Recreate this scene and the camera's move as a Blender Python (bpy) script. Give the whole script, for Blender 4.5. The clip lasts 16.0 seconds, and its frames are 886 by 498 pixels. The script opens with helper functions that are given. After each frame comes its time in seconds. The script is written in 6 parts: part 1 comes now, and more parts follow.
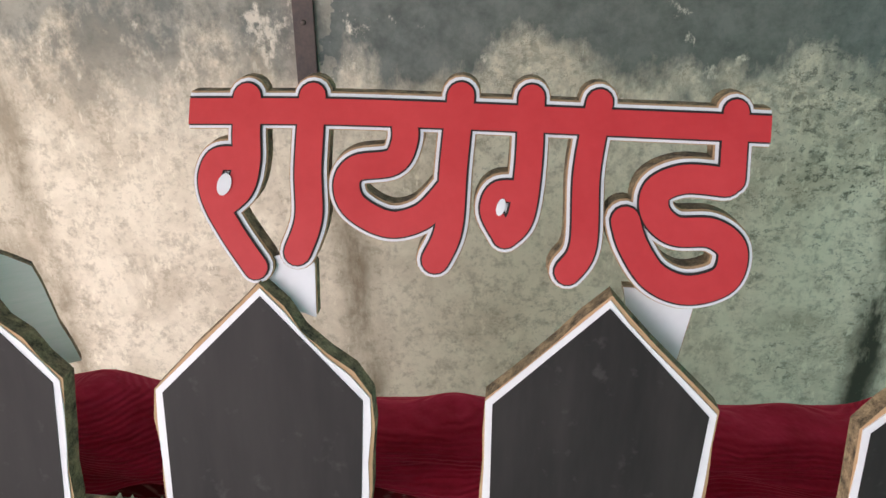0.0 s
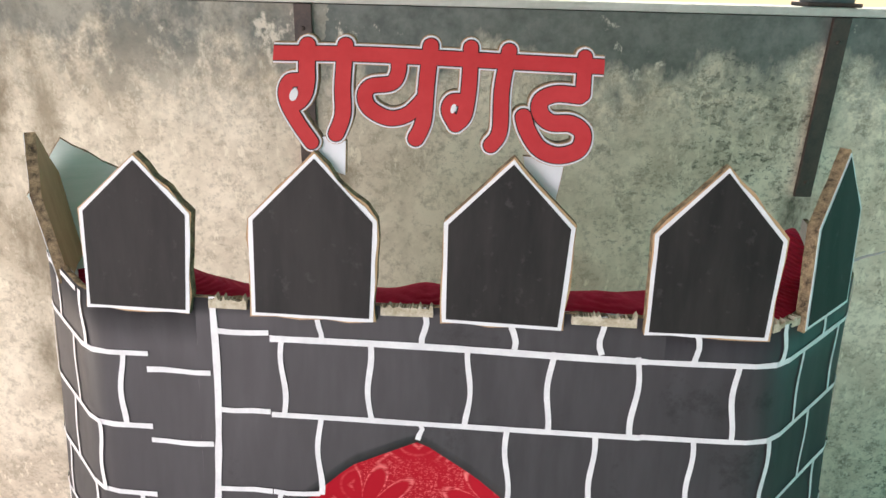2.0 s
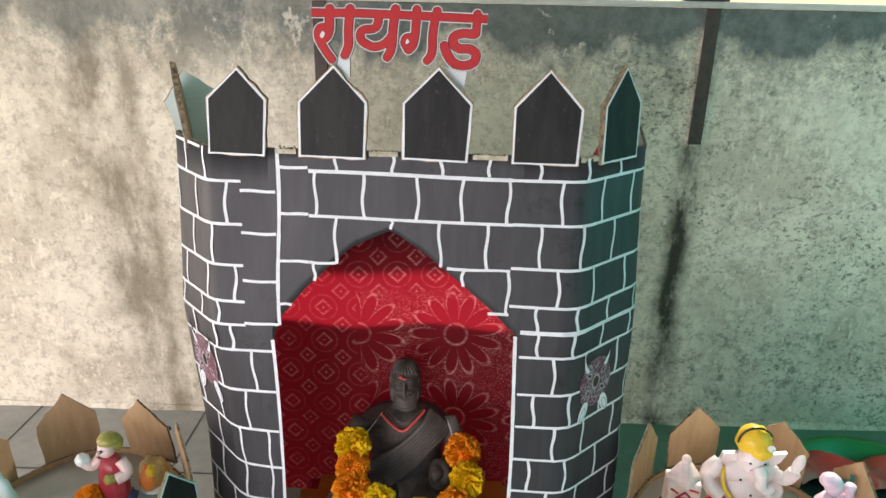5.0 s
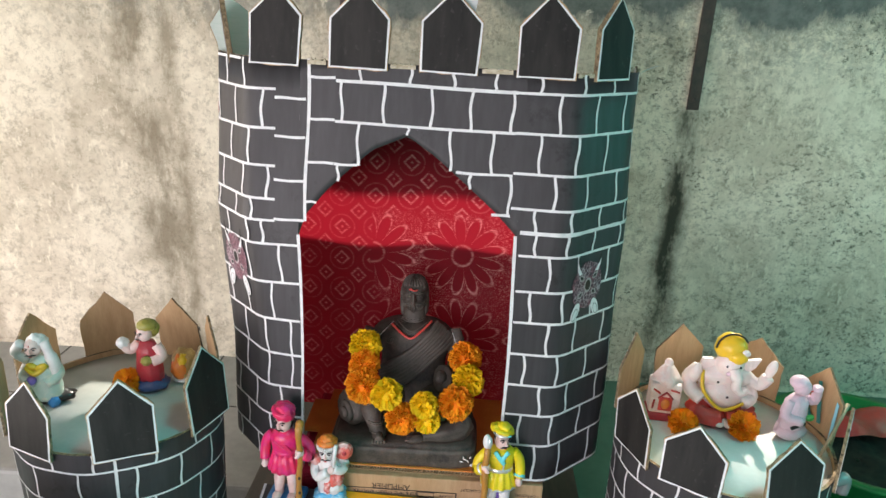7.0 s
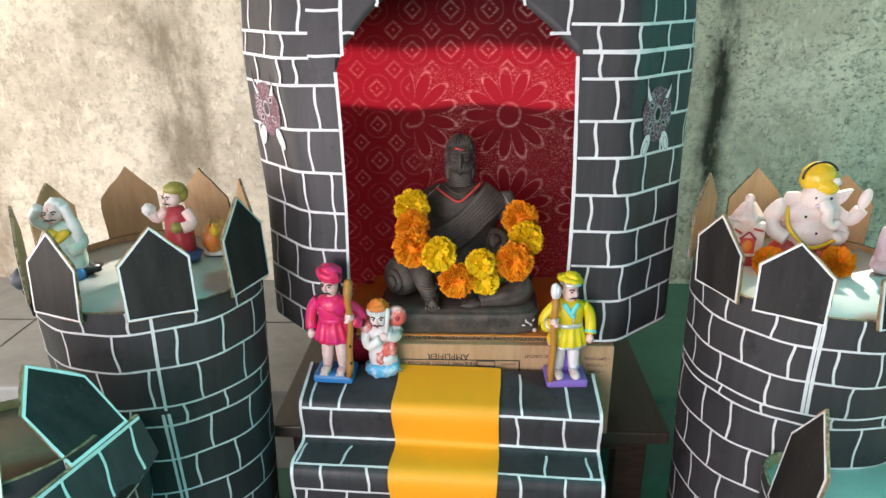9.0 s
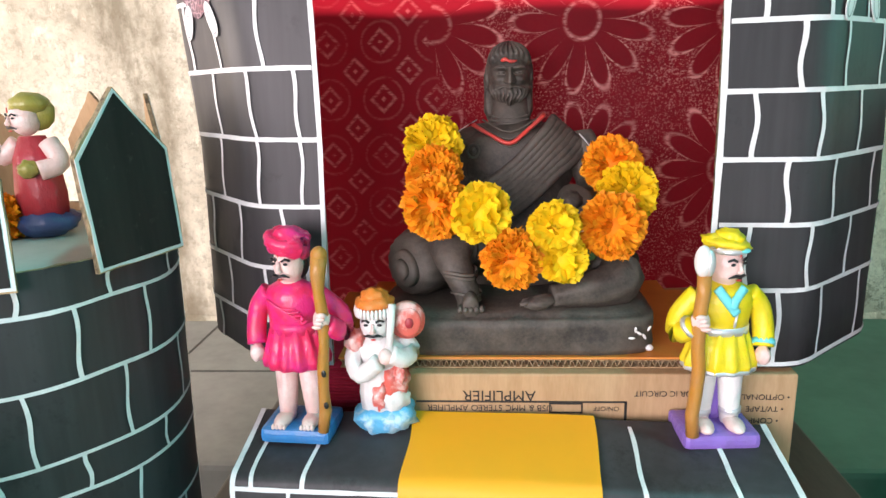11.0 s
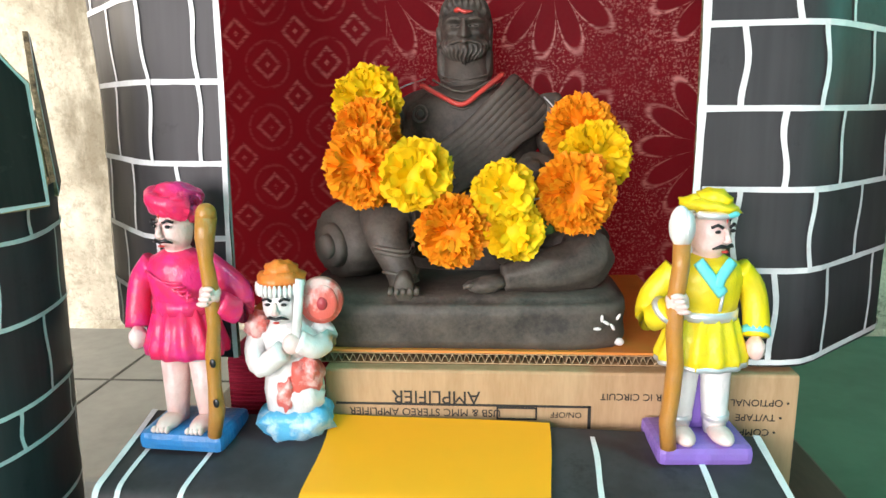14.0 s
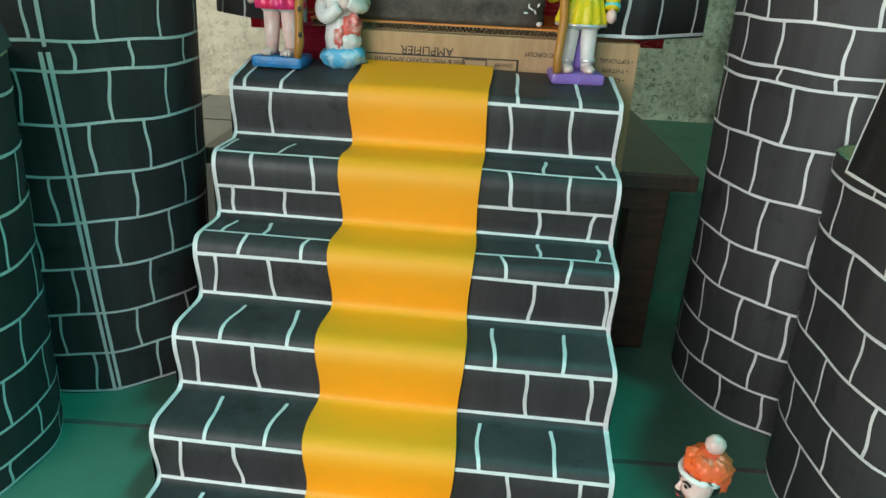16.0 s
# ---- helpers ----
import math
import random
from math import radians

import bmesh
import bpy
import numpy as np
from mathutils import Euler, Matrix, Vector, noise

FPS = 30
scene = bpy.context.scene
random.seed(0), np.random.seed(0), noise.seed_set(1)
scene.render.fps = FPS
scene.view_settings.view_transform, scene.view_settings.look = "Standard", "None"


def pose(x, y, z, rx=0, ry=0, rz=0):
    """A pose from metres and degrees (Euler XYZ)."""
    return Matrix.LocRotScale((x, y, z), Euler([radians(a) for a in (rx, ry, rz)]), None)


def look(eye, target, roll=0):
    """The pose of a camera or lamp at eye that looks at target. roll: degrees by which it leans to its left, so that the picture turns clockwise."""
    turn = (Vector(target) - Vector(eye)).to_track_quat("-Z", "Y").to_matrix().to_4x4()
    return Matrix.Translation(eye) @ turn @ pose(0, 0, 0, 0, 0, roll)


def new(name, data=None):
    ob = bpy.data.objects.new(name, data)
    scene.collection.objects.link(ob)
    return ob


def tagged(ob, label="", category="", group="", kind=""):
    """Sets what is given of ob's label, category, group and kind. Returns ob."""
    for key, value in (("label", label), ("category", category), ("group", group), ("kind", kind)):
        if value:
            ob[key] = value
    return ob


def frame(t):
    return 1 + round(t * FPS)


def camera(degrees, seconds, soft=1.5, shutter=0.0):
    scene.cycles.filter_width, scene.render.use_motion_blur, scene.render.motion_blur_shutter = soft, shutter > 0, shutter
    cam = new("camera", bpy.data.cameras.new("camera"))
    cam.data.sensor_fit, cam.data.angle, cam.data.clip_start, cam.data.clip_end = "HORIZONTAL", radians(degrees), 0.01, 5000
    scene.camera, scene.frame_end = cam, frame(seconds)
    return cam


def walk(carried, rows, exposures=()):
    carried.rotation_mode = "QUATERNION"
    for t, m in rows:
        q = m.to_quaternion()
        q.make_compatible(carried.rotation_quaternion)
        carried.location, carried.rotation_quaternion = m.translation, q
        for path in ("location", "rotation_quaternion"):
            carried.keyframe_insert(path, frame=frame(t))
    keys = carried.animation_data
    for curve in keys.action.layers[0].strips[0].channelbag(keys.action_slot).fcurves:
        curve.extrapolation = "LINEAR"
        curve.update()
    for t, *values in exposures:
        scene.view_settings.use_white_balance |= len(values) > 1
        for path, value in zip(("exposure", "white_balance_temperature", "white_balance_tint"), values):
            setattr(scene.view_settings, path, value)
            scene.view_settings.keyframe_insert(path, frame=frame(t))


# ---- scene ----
cam = camera(66.2, 16.0)
PATH = [
    (0, (0.041, 0.046, 1.752), (-0.053, 1.872, 0.944), 0.2),
    (0.3, (0.047, 0.021, 1.750), (-0.041, 1.855, 1.000), 0.6),
    (0.5, (0.051, 0.004, 1.748), (0.007, 1.843, 0.963), 0.8),
    (1, (0.046, -0.078, 1.749), (0.006, 1.772, 0.988), 1.1),
    (1.5, (0.048, -0.164, 1.741), (0.011, 1.686, 0.982), 1.3),
    (2, (0.052, -0.231, 1.741), (0.038, 1.626, 0.999), 1.5),
    (2.5, (0.055, -0.318, 1.726), (0.053, 1.535, 0.975), 1.4),
    (3, (0.062, -0.398, 1.712), (0.049, 1.443, 0.931), 1.6),
    (3.5, (0.066, -0.436, 1.727), (0.027, 1.41, 0.958), 1.4),
    (4, (0.103, -0.53, 1.744), (0.086, 1.337, 1.027), 0.8),
    (4.5, (0.119, -0.665, 1.734), (0.075, 1.203, 1.021), 0.8),
    (4.7, (0.127, -0.72, 1.726), (0.09, 1.148, 1.014), 0.9),
    (6.8, (0.154, -1.0, 1.579), (0.101, 0.893, 0.935), 2.7),
    (7, (0.152, -0.997, 1.56), (0.089, 0.889, 0.898), 2.7),
    (7.5, (0.135, -1.023, 1.499), (0.072, 0.83, 0.751), 2.3),
    (8, (0.127, -1.026, 1.454), (0.041, 0.82, 0.688), 0.3),
    (8.5, (0.107, -1.014, 1.378), (0.022, 0.828, 0.602), 0.3),
    (9, (0.066, -0.97, 1.265), (-0.017, 0.896, 0.548), -0.5),
    (9.2, (0.051, -0.947, 1.2), (-0.049, 0.92, 0.491), -0.7),
    (11.3, (-0.005, -0.412, 0.92), (-0.165, 1.54, 0.514), -2.1),
    (11.5, (-0.017, -0.373, 0.915), (-0.239, 1.582, 0.554), -1.4),
    (12, (0.023, -0.321, 0.899), (-0.224, 1.625, 0.507), -1.0),
    (12.5, (0.047, -0.292, 0.891), (-0.164, 1.645, 0.438), -1.0),
    (13, (0.065, -0.29, 0.882), (-0.105, 1.647, 0.413), -0.8),
    (13.5, (0.07, -0.29, 0.882), (-0.078, 1.655, 0.437), -0.8),
    (14, (0.074, -0.365, 0.842), (-0.071, 1.585, 0.424), -0.8),
    (14.5, (0.071, -0.486, 0.777), (0.002, 1.458, 0.313), -0.2),
    (15, (0.08, -0.639, 0.739), (0.004, 1.284, 0.194), 1.8),
    (15.5, (0.089, -0.758, 0.71), (0.025, 1.139, 0.082), 2.0),
    (16, (0.1, -0.874, 0.705), (0.037, 0.965, -0.079), 2.9),
]
EXPOSURES = ((0, 0.45, 6800, 15), (2, 0.45, 6850, 12), (4.5, 0.37, 6750, 9), (7.5, 0.34, 6750, 8), (9.2, 0.52, 6800, 8), (11.3, 0.97, 6950, 14), (12.5, 1.05, 6980, 15), (14, 1.06, 6950, 4), (15, 0.46, 6850, -4), (16, 0.12, 6800, -10))
walk(cam, [(t, look(eye, target, roll)) for t, eye, target, roll in PATH], EXPOSURES)

# ---------------------------------------------------------------- light
SUN_DIR = Vector((0.28, 0.751, 0.690)).normalized()      # towards the sun, over the wall
world = bpy.data.worlds.new("world")
scene.world = world
world.use_nodes = True
wn = world.node_tree.nodes
sky = wn.new("ShaderNodeTexSky")
sky.sky_type = "NISHITA"
sky.sun_disc = False
sky.sun_elevation = math.asin(SUN_DIR.z)
sky.sun_rotation = math.atan2(SUN_DIR.x, SUN_DIR.y)
world.node_tree.links.new(sky.outputs[0], wn["Background"].inputs[0])
wn["Background"].inputs[1].default_value = 0.12

sun_data = bpy.data.lights.new("sun", "SUN")
sun_data.energy, sun_data.angle, sun_data.color = 5.0, radians(0.6), (1.0, 0.95, 0.86)
sun = new("sun", sun_data)
sun.matrix_world = look(SUN_DIR * 6, (0, 0, 0))


def area_lamp(name, eye, target, w, h, power, colour):
    data = bpy.data.lights.new(name, "AREA")
    data.shape, data.size, data.size_y, data.energy, data.color = "RECTANGLE", w, h, power, colour
    ob = new(name, data)
    ob.matrix_world = look(eye, target)
    return ob


# added lamps, never in view: daylight for the open side behind the camera and the open left side, green fill from
# overhead and from the right
area_lamp("daylight_front", (-1.5, -2.78, 1.22), (0.0, 0.5, 0.95), 2.4, 1.7, 79, (0.98, 0.87, 0.97))
area_lamp("daylight_side", (-3.4, -0.2, 0.95), (0.0, 0.8, 0.95), 2.2, 1.4, 60, (1.0, 0.88, 0.84))
area_lamp("green_roof_fill", (1.9, -0.75, 5.0), (0.25, -0.55, 0.0), 0.9, 0.3, 125, (0.09, 0.95, 0.97))
area_lamp("green_side_fill", (2.45, 0.1, 1.40), (0.5, 0.5, 0.8), 1.2, 0.8, 8.0, (0.10, 0.85, 0.76))

# ---------------------------------------------------------------- materials
def mat(name, colour, rough=0.6, metal=0.0, spec=0.5):
    m = bpy.data.materials.new(name)
    m.use_nodes = True
    b = m.node_tree.nodes["Principled BSDF"]
    b.inputs["Base Color"].default_value = (*colour, 1)
    b.inputs["Roughness"].default_value = rough
    b.inputs["Metallic"].default_value = metal
    b.inputs["Specular IOR Level"].default_value = spec
    return m


class Nodes:
    """Short hand for building a node tree on a material."""
    def __init__(self, m):
        self.m, self.t = m, m.node_tree
        self.b = self.t.nodes["Principled BSDF"]
        self.co = self.t.nodes.new("ShaderNodeTexCoord").outputs["Object"]

    def link(self, a, b):
        self.t.links.new(a, b)

    def mapping(self, scale=(1, 1, 1), loc=(0, 0, 0), src=None):
        n = self.t.nodes.new("ShaderNodeMapping")
        n.inputs["Scale"].default_value = scale
        n.inputs["Location"].default_value = loc
        self.link(src or self.co, n.inputs["Vector"])
        return n.outputs[0]

    def noise(self, scale, detail=4, rough=0.55, src=None, distort=0.0):
        n = self.t.nodes.new("ShaderNodeTexNoise")
        n.inputs["Scale"].default_value = scale
        n.inputs["Detail"].default_value = detail
        n.inputs["Roughness"].default_value = rough
        n.inputs["Distortion"].default_value = distort
        self.link(src or self.co, n.inputs["Vector"])
        return n.outputs[0]

    def voronoi(self, scale, src=None, feature="F1", rand=1.0):
        n = self.t.nodes.new("ShaderNodeTexVoronoi")
        n.feature = feature
        n.inputs["Scale"].default_value = scale
        n.inputs["Randomness"].default_value = rand
        self.link(src or self.co, n.inputs["Vector"])
        return n

    def ramp(self, src, stops):
        n = self.t.nodes.new("ShaderNodeValToRGB")
        e = n.color_ramp.elements
        while len(e) < len(stops):
            e.new(0.5)
        for el, (p, c) in zip(e, stops):
            el.position = p
            el.color = (*c, 1) if len(c) == 3 else c
        self.link(src, n.inputs[0])
        return n.outputs[0]

    def bw(self, src, lo, hi):
        return self.ramp(src, [(lo, (0, 0, 0)), (hi, (1, 1, 1))])

    def mix(self, f, a, b, mode="MIX"):
        n = self.t.nodes.new("ShaderNodeMix")
        n.data_type, n.blend_type = "RGBA", mode
        for sock, v in ((n.inputs[0], f), (n.inputs[6], a), (n.inputs[7], b)):
            if isinstance(v, (int, float)):
                sock.default_value = v
            elif isinstance(v, tuple):
                sock.default_value = (*v, 1)
            else:
                self.link(v, sock)
        return n.outputs[2]

    def math(self, op, a, b=0.0):
        n = self.t.nodes.new("ShaderNodeMath")
        n.operation = op
        for sock, v in zip(n.inputs, (a, b)):
            if isinstance(v, (int, float)):
                sock.default_value = v
            else:
                self.link(v, sock)
        return n.outputs[0]

    def xyz(self, src=None):
        n = self.t.nodes.new("ShaderNodeSeparateXYZ")
        self.link(src or self.co, n.inputs[0])
        return n.outputs

    def base(self, c):
        self.link(c, self.b.inputs["Base Color"])

    def rough(self, c):
        self.link(c, self.b.inputs["Roughness"])

    def bump(self, h, strength=0.3, dist=0.002):
        n = self.t.nodes.new("ShaderNodeBump")
        n.inputs["Strength"].default_value = strength
        n.inputs["Distance"].default_value = dist
        self.link(h, n.inputs["Height"])
        self.link(n.outputs[0], self.b.inputs["Normal"])


def speckled(name, c1, c2, scale, rough=0.6, detail=5, bump=0.2, dist=0.001, stretch=(1, 1, 1), spec=0.5):
    m = mat(name, c1, rough, spec=spec)
    k = Nodes(m)
    src = k.mapping(stretch)
    a = k.noise(scale, detail, 0.6, src)
    b = k.noise(scale * 6, 3, 0.6, src)
    f = k.math("ADD", k.math("MULTIPLY", a, 0.7), k.math("MULTIPLY", b, 0.3))
    k.base(k.mix(k.bw(f, 0.36, 0.64), c1, c2))
    k.bump(f, bump, dist)
    return m


def wall_material():
    """Old limewash: cream over grey plaster, specks in drifts, brown runs and a damp slate band on top."""
    m = mat("limewashed_wall", (0.5, 0.45, 0.36), 0.9, spec=0.2)
    k = Nodes(m)
    x, y, z = k.xyz()

    def add(a, b):
        return k.math("ADD", a, b)

    def mul(a, b):
        return k.math("MULTIPLY", a, b)
    big = k.noise(1.3, 5, 0.6)
    mid = k.noise(5.0, 9, 0.72, distort=0.4)
    fine = k.noise(38, 6, 0.75)
    cream = k.mix(k.bw(mid, 0.36, 0.58), (0.54, 0.475, 0.37), (0.78, 0.71, 0.575))
    cream = k.mix(mul(k.bw(fine, 0.5, 0.62), 0.5), cream, (0.30, 0.26, 0.19))
    # short dark specks drawn out sideways, thicker towards the right
    side = add(0.30, mul(k.bw(add(x, 0.2), 0.15, 1.0), 0.70))
    dash = k.bw(k.noise(70, 7, 0.78, k.mapping((0.8, 1, 1.1))), 0.54, 0.585)
    drift = k.bw(k.noise(2.6, 6, 0.68, k.mapping((1, 1, 1.2), (5, 0, 0))), 0.40, 0.60)
    cream = k.mix(mul(mul(dash, drift), mul(side, 0.95)), cream, (0.13, 0.125, 0.095))
    blots = mul(k.bw(k.noise(17, 10, 0.8), 0.53, 0.60), k.bw(k.noise(2.9, 5, 0.6), 0.47, 0.58))
    cream = k.mix(mul(mul(blots, side), 0.7), cream, (0.17, 0.15, 0.115))
    flakes = mul(k.bw(k.noise(55, 5, 0.7, k.mapping((1, 1, 0.45))), 0.58, 0.64), 0.75)
    col = k.mix(flakes, cream, (0.80, 0.74, 0.60))
    # brown run marks from above
    runs = k.noise(1.0, 4, 0.6, k.mapping((3.2, 1, 0.22), (0.7, 0, 0)))
    runs = mul(k.bw(runs, 0.57, 0.70), k.bw(k.noise(9, 4, 0.7, k.mapping((1, 1, 0.35))), 0.35, 0.62))
    col = k.mix(mul(runs, 0.55), col, (0.20, 0.155, 0.10))
    for x0, slope, ztop, width, tone, amount in ((-1.01, 0.08, 1.7, 0.075, (0.20, 0.165, 0.11), 0.8), (-0.88, 0.03, 1.7, 0.03, (0.22, 0.18, 0.12), 0.75), (0.873, 0.0, 1.29, 0.042, (0.05, 0.05, 0.037), 1.0), (-1.75, 0.05, 1.7, 0.12, (0.2, 0.15, 0.10), 0.7), (-0.21, 0.04, 1.33, 0.035, (0.16, 0.115, 0.07), 0.8)):
        xc = k.math("SUBTRACT", x0, mul(k.math("SUBTRACT", ztop, z), -slope if x0 < 0 else slope))
        wob = mul(k.math("SUBTRACT", k.noise(4.0, 5, 0.65), 0.5), 0.28 if width > 0.05 else 0.10)
        dist = k.math("ABSOLUTE", add(k.math("SUBTRACT", x, xc), wob))
        mask = k.math("SUBTRACT", 1.0, k.bw(dist, width * 0.35, width * 1.5))
        mask = mul(mask, k.bw(k.noise(12, 6, 0.7, k.mapping((1, 1, 0.4), (x0, 0, 0))), 0.30, 0.58))
        if ztop < 1.5:
            mask = mul(mask, k.math("SUBTRACT", 1.0, k.bw(mul(z, 0.5), ztop / 2 - 0.005, ztop / 2 + 0.005)))
        col = k.mix(mul(mask, amount), col, tone)
    # mould in ragged patches high up on the western part
    mould = mul(k.bw(k.noise(4.2, 10, 0.78, k.mapping((1, 1, 0.8), (9, 0, 2))), 0.475, 0.56), k.bw(mul(z, 0.5), 0.69, 0.80))
    mould = mul(mould, mul(k.bw(add(mul(x, 0.5), 0.6), 0.08, 0.2), k.math("SUBTRACT", 1.0, k.bw(add(mul(x, 0.5), 0.6), 0.42, 0.60))))
    col = k.mix(mul(mould, 0.8), col, (0.15, 0.155, 0.135))
    # damp slate band under the coping: ragged lower edge, speckled fringe, white scabs that drip
    edge = mul(k.math("SUBTRACT", k.noise(3.2, 8, 0.68, k.mapping((1, 1, 0.6))), 0.5), 0.55)
    zz = mul(add(z, edge), 0.5)
    solid = k.bw(zz, 0.768, 0.800)
    fringe = mul(k.bw(zz, 0.700, 0.790), k.bw(k.noise(48, 7, 0.8, k.mapping((0.8, 1, 1.0))), 0.44, 0.56))
    bare = k.bw(add(x, mul(k.noise(5, 5, 0.7), 0.5)), -0.62, -0.28)
    west = add(0.70, mul(bare, 0.30))
    damp = mul(k.math("MAXIMUM", solid, mul(fringe, add(0.42, mul(k.bw(x, 0.42, 0.72), 0.22)))), west)
    dark = k.mix(k.bw(k.noise(22, 5, 0.7), 0.35, 0.65), (0.085, 0.105, 0.102), (0.17, 0.19, 0.18))
    scabs = mul(k.bw(k.noise(5.5, 7, 0.7, k.mapping((1, 1, 0.8), (3, 0, 1))), 0.585, 0.62), k.bw(k.noise(60, 5, 0.75, k.mapping((1, 1, 0.35))), 0.36, 0.50))
    dark = k.mix(scabs, dark, (0.70, 0.66, 0.56))
    col = k.mix(mul(damp, 0.95), col, dark)
    col = k.mix(mul(k.bw(big, 0.45, 0.7), 0.18), col, (0.28, 0.26, 0.2))
    k.base(col)
    k.bump(add(mid, mul(fine, 0.4)), 0.45, 0.004)
    return m


def paper_material():
    m = mat("charcoal_paper", (0.04, 0.036, 0.035), 0.5, spec=0.4)
    k = Nodes(m)
    a = k.noise(7, 5, 0.6, k.mapping((1, 1, 0.5)))
    streak = k.noise(60, 3, 0.6, k.mapping((1, 1, 0.05)))
    smudge = k.bw(k.noise(11, 6, 0.75), 0.57, 0.68)
    c = k.mix(k.bw(a, 0.3, 0.7), (0.0275, 0.0262, 0.0285), (0.0475, 0.0435, 0.0465))
    c = k.mix(k.math("MULTIPLY", k.bw(streak, 0.4, 0.7), 0.35), c, (0.069, 0.066, 0.071))
    c = k.mix(k.math("MULTIPLY", smudge, 0.8), c, (0.015, 0.014, 0.014))
    k.base(c)
    k.rough(k.ramp(a, [(0.3, (0.42, 0.42, 0.42)), (0.7, (0.62, 0.62, 0.62))]))
    k.bump(k.noise(9, 3, 0.5), 0.25, 0.004)
    return m


def panel_material():
    m = mat("black_brown_paper", (0.02, 0.018, 0.016), 0.6, spec=0.25)
    k = Nodes(m)
    streak = k.noise(26, 5, 0.65, k.mapping((1, 1, 0.10)))
    c = k.mix(k.bw(streak, 0.34, 0.68), (0.012, 0.011, 0.0105), (0.030, 0.027, 0.025))
    k.base(k.mix(k.math("MULTIPLY", k.bw(k.noise(90, 3, 0.6), 0.62, 0.75), 0.3), c, (0.09, 0.085, 0.08)))
    k.bump(k.noise(30, 3, 0.5), 0.15, 0.002)
    return m


def cloth_material():
    """Red furnishing cloth with rings, lozenges and daisies in a paler thread; light shows through it."""
    m = mat("printed_red_cloth", (0.25, 0.012, 0.02), 0.75, spec=0.2)
    k = Nodes(m)
    warp = k.t.nodes.new("ShaderNodeVectorMath")
    warp.operation = "ADD"
    jit = k.t.nodes.new("ShaderNodeVectorMath")
    jit.operation = "SCALE"
    jit.inputs[3].default_value = 0.010
    wn_ = k.t.nodes.new("ShaderNodeTexNoise")
    wn_.inputs["Scale"].default_value = 9.0
    k.link(k.co, wn_.inputs["Vector"])
    k.link(wn_.outputs["Color"], jit.inputs[0])
    k.link(k.co, warp.inputs[0])
    k.link(jit.outputs[0], warp.inputs[1])
    co = warp.outputs[0]

    def inv(v):
        return k.math("SUBTRACT", 1.0, v)

    def band(v, lo, hi, soft):
        return k.math("MULTIPLY", k.bw(v, lo - soft, lo + soft), inv(k.bw(v, hi - soft, hi + soft)))
    # lattice of rings with lozenges in between
    la = k.voronoi(12.2, k.mapping((1, 0.0, 1), (0.222, 0, -0.901), co), rand=0.0)
    lc = k.voronoi(12.2, k.mapping((1, 0.0, 1), (0.222, 0, -0.901), co), rand=0.0)
    lb = k.voronoi(12.2, k.mapping((1, 0.0, 1), (0.222 + 0.041, 0, -0.901 + 0.041), co), rand=0.0)
    lb.distance = lc.distance = "MANHATTAN"
    da, db, dc = la.outputs["Distance"], lb.outputs["Distance"], lc.outputs["Distance"]
    near = k.math("MINIMUM", db, dc)
    diamond = k.math("MAXIMUM", band(near, 0.18, 0.25, 0.025), inv(k.bw(near, 0.03, 0.06)))
    lattice = k.math("MULTIPLY", k.math("MAXIMUM", k.math("MULTIPLY", band(da, 0.35, 0.38, 0.02), 0.5), diamond), 0.75)
    # daisies in rows
    src = k.mapping((1, 0.0, 1), (0.063, 0, -1.005), co)
    big = k.voronoi(4.63, src, rand=0.0)
    px, py, pz = k.xyz(src)
    qx, qy, qz = k.xyz(big.outputs["Position"])
    ang = k.math("ARCTAN2", k.math("SUBTRACT", pz, qz), k.math("SUBTRACT", px, qx))
    pet = k.math("POWER", k.math("ABSOLUTE", k.math("SINE", k.math("MULTIPLY", ang, 6.5))), 0.5)
    rad = big.outputs["Distance"]
    lim = k.math("ADD", k.math("MULTIPLY", pet, 0.33), 0.14)
    off = k.math("ABSOLUTE", k.math("SUBTRACT", rad, lim))
    daisy_line = k.math("MAXIMUM", inv(k.bw(off, 0.006, 0.032)), band(rad, 0.105, 0.125, 0.010))
    between = k.math("MULTIPLY", k.bw(k.math("SUBTRACT", rad, lim), 0.0, 0.02), k.bw(k.noise(330, 2, 0.6), 0.52, 0.6))
    daisy_line = k.math("MAXIMUM", daisy_line, k.math("MULTIPLY", between, 0.6))
    ox, oy, oz = k.xyz(co)
    zone = k.math("MULTIPLY", k.bw(k.math("ADD", ox, k.math("MULTIPLY", k.noise(6, 2, 0.5), 0.1)), -0.075, -0.045), inv(k.bw(k.math("MULTIPLY", oz, 0.5), 0.545, 0.56)))
    pat = k.math("ADD", k.math("MULTIPLY", daisy_line, zone), k.math("MULTIPLY", lattice, inv(zone)))
    pat = k.math("MULTIPLY", pat, k.bw(k.noise(150, 3, 0.6, k.mapping((0.5, 1, 2.0))), 0.36, 0.54))
    pat = k.math("MULTIPLY", pat, k.math("ADD", 0.4, k.math("MULTIPLY", k.bw(k.noise(11, 4, 0.7), 0.36, 0.56), 0.6)))
    ground = k.mix(k.bw(k.noise(14, 5, 0.6), 0.3, 0.7), (0.055, 0.002, 0.004), (0.10, 0.003, 0.007))
    col = k.mix(k.math("MULTIPLY", pat, 0.78), ground, (0.78, 0.38, 0.36))
    k.base(col)
    weave = k.noise(400, 2, 0.5)
    k.bump(weave, 0.3, 0.0006)
    tr = k.t.nodes.new("ShaderNodeBsdfTranslucent")
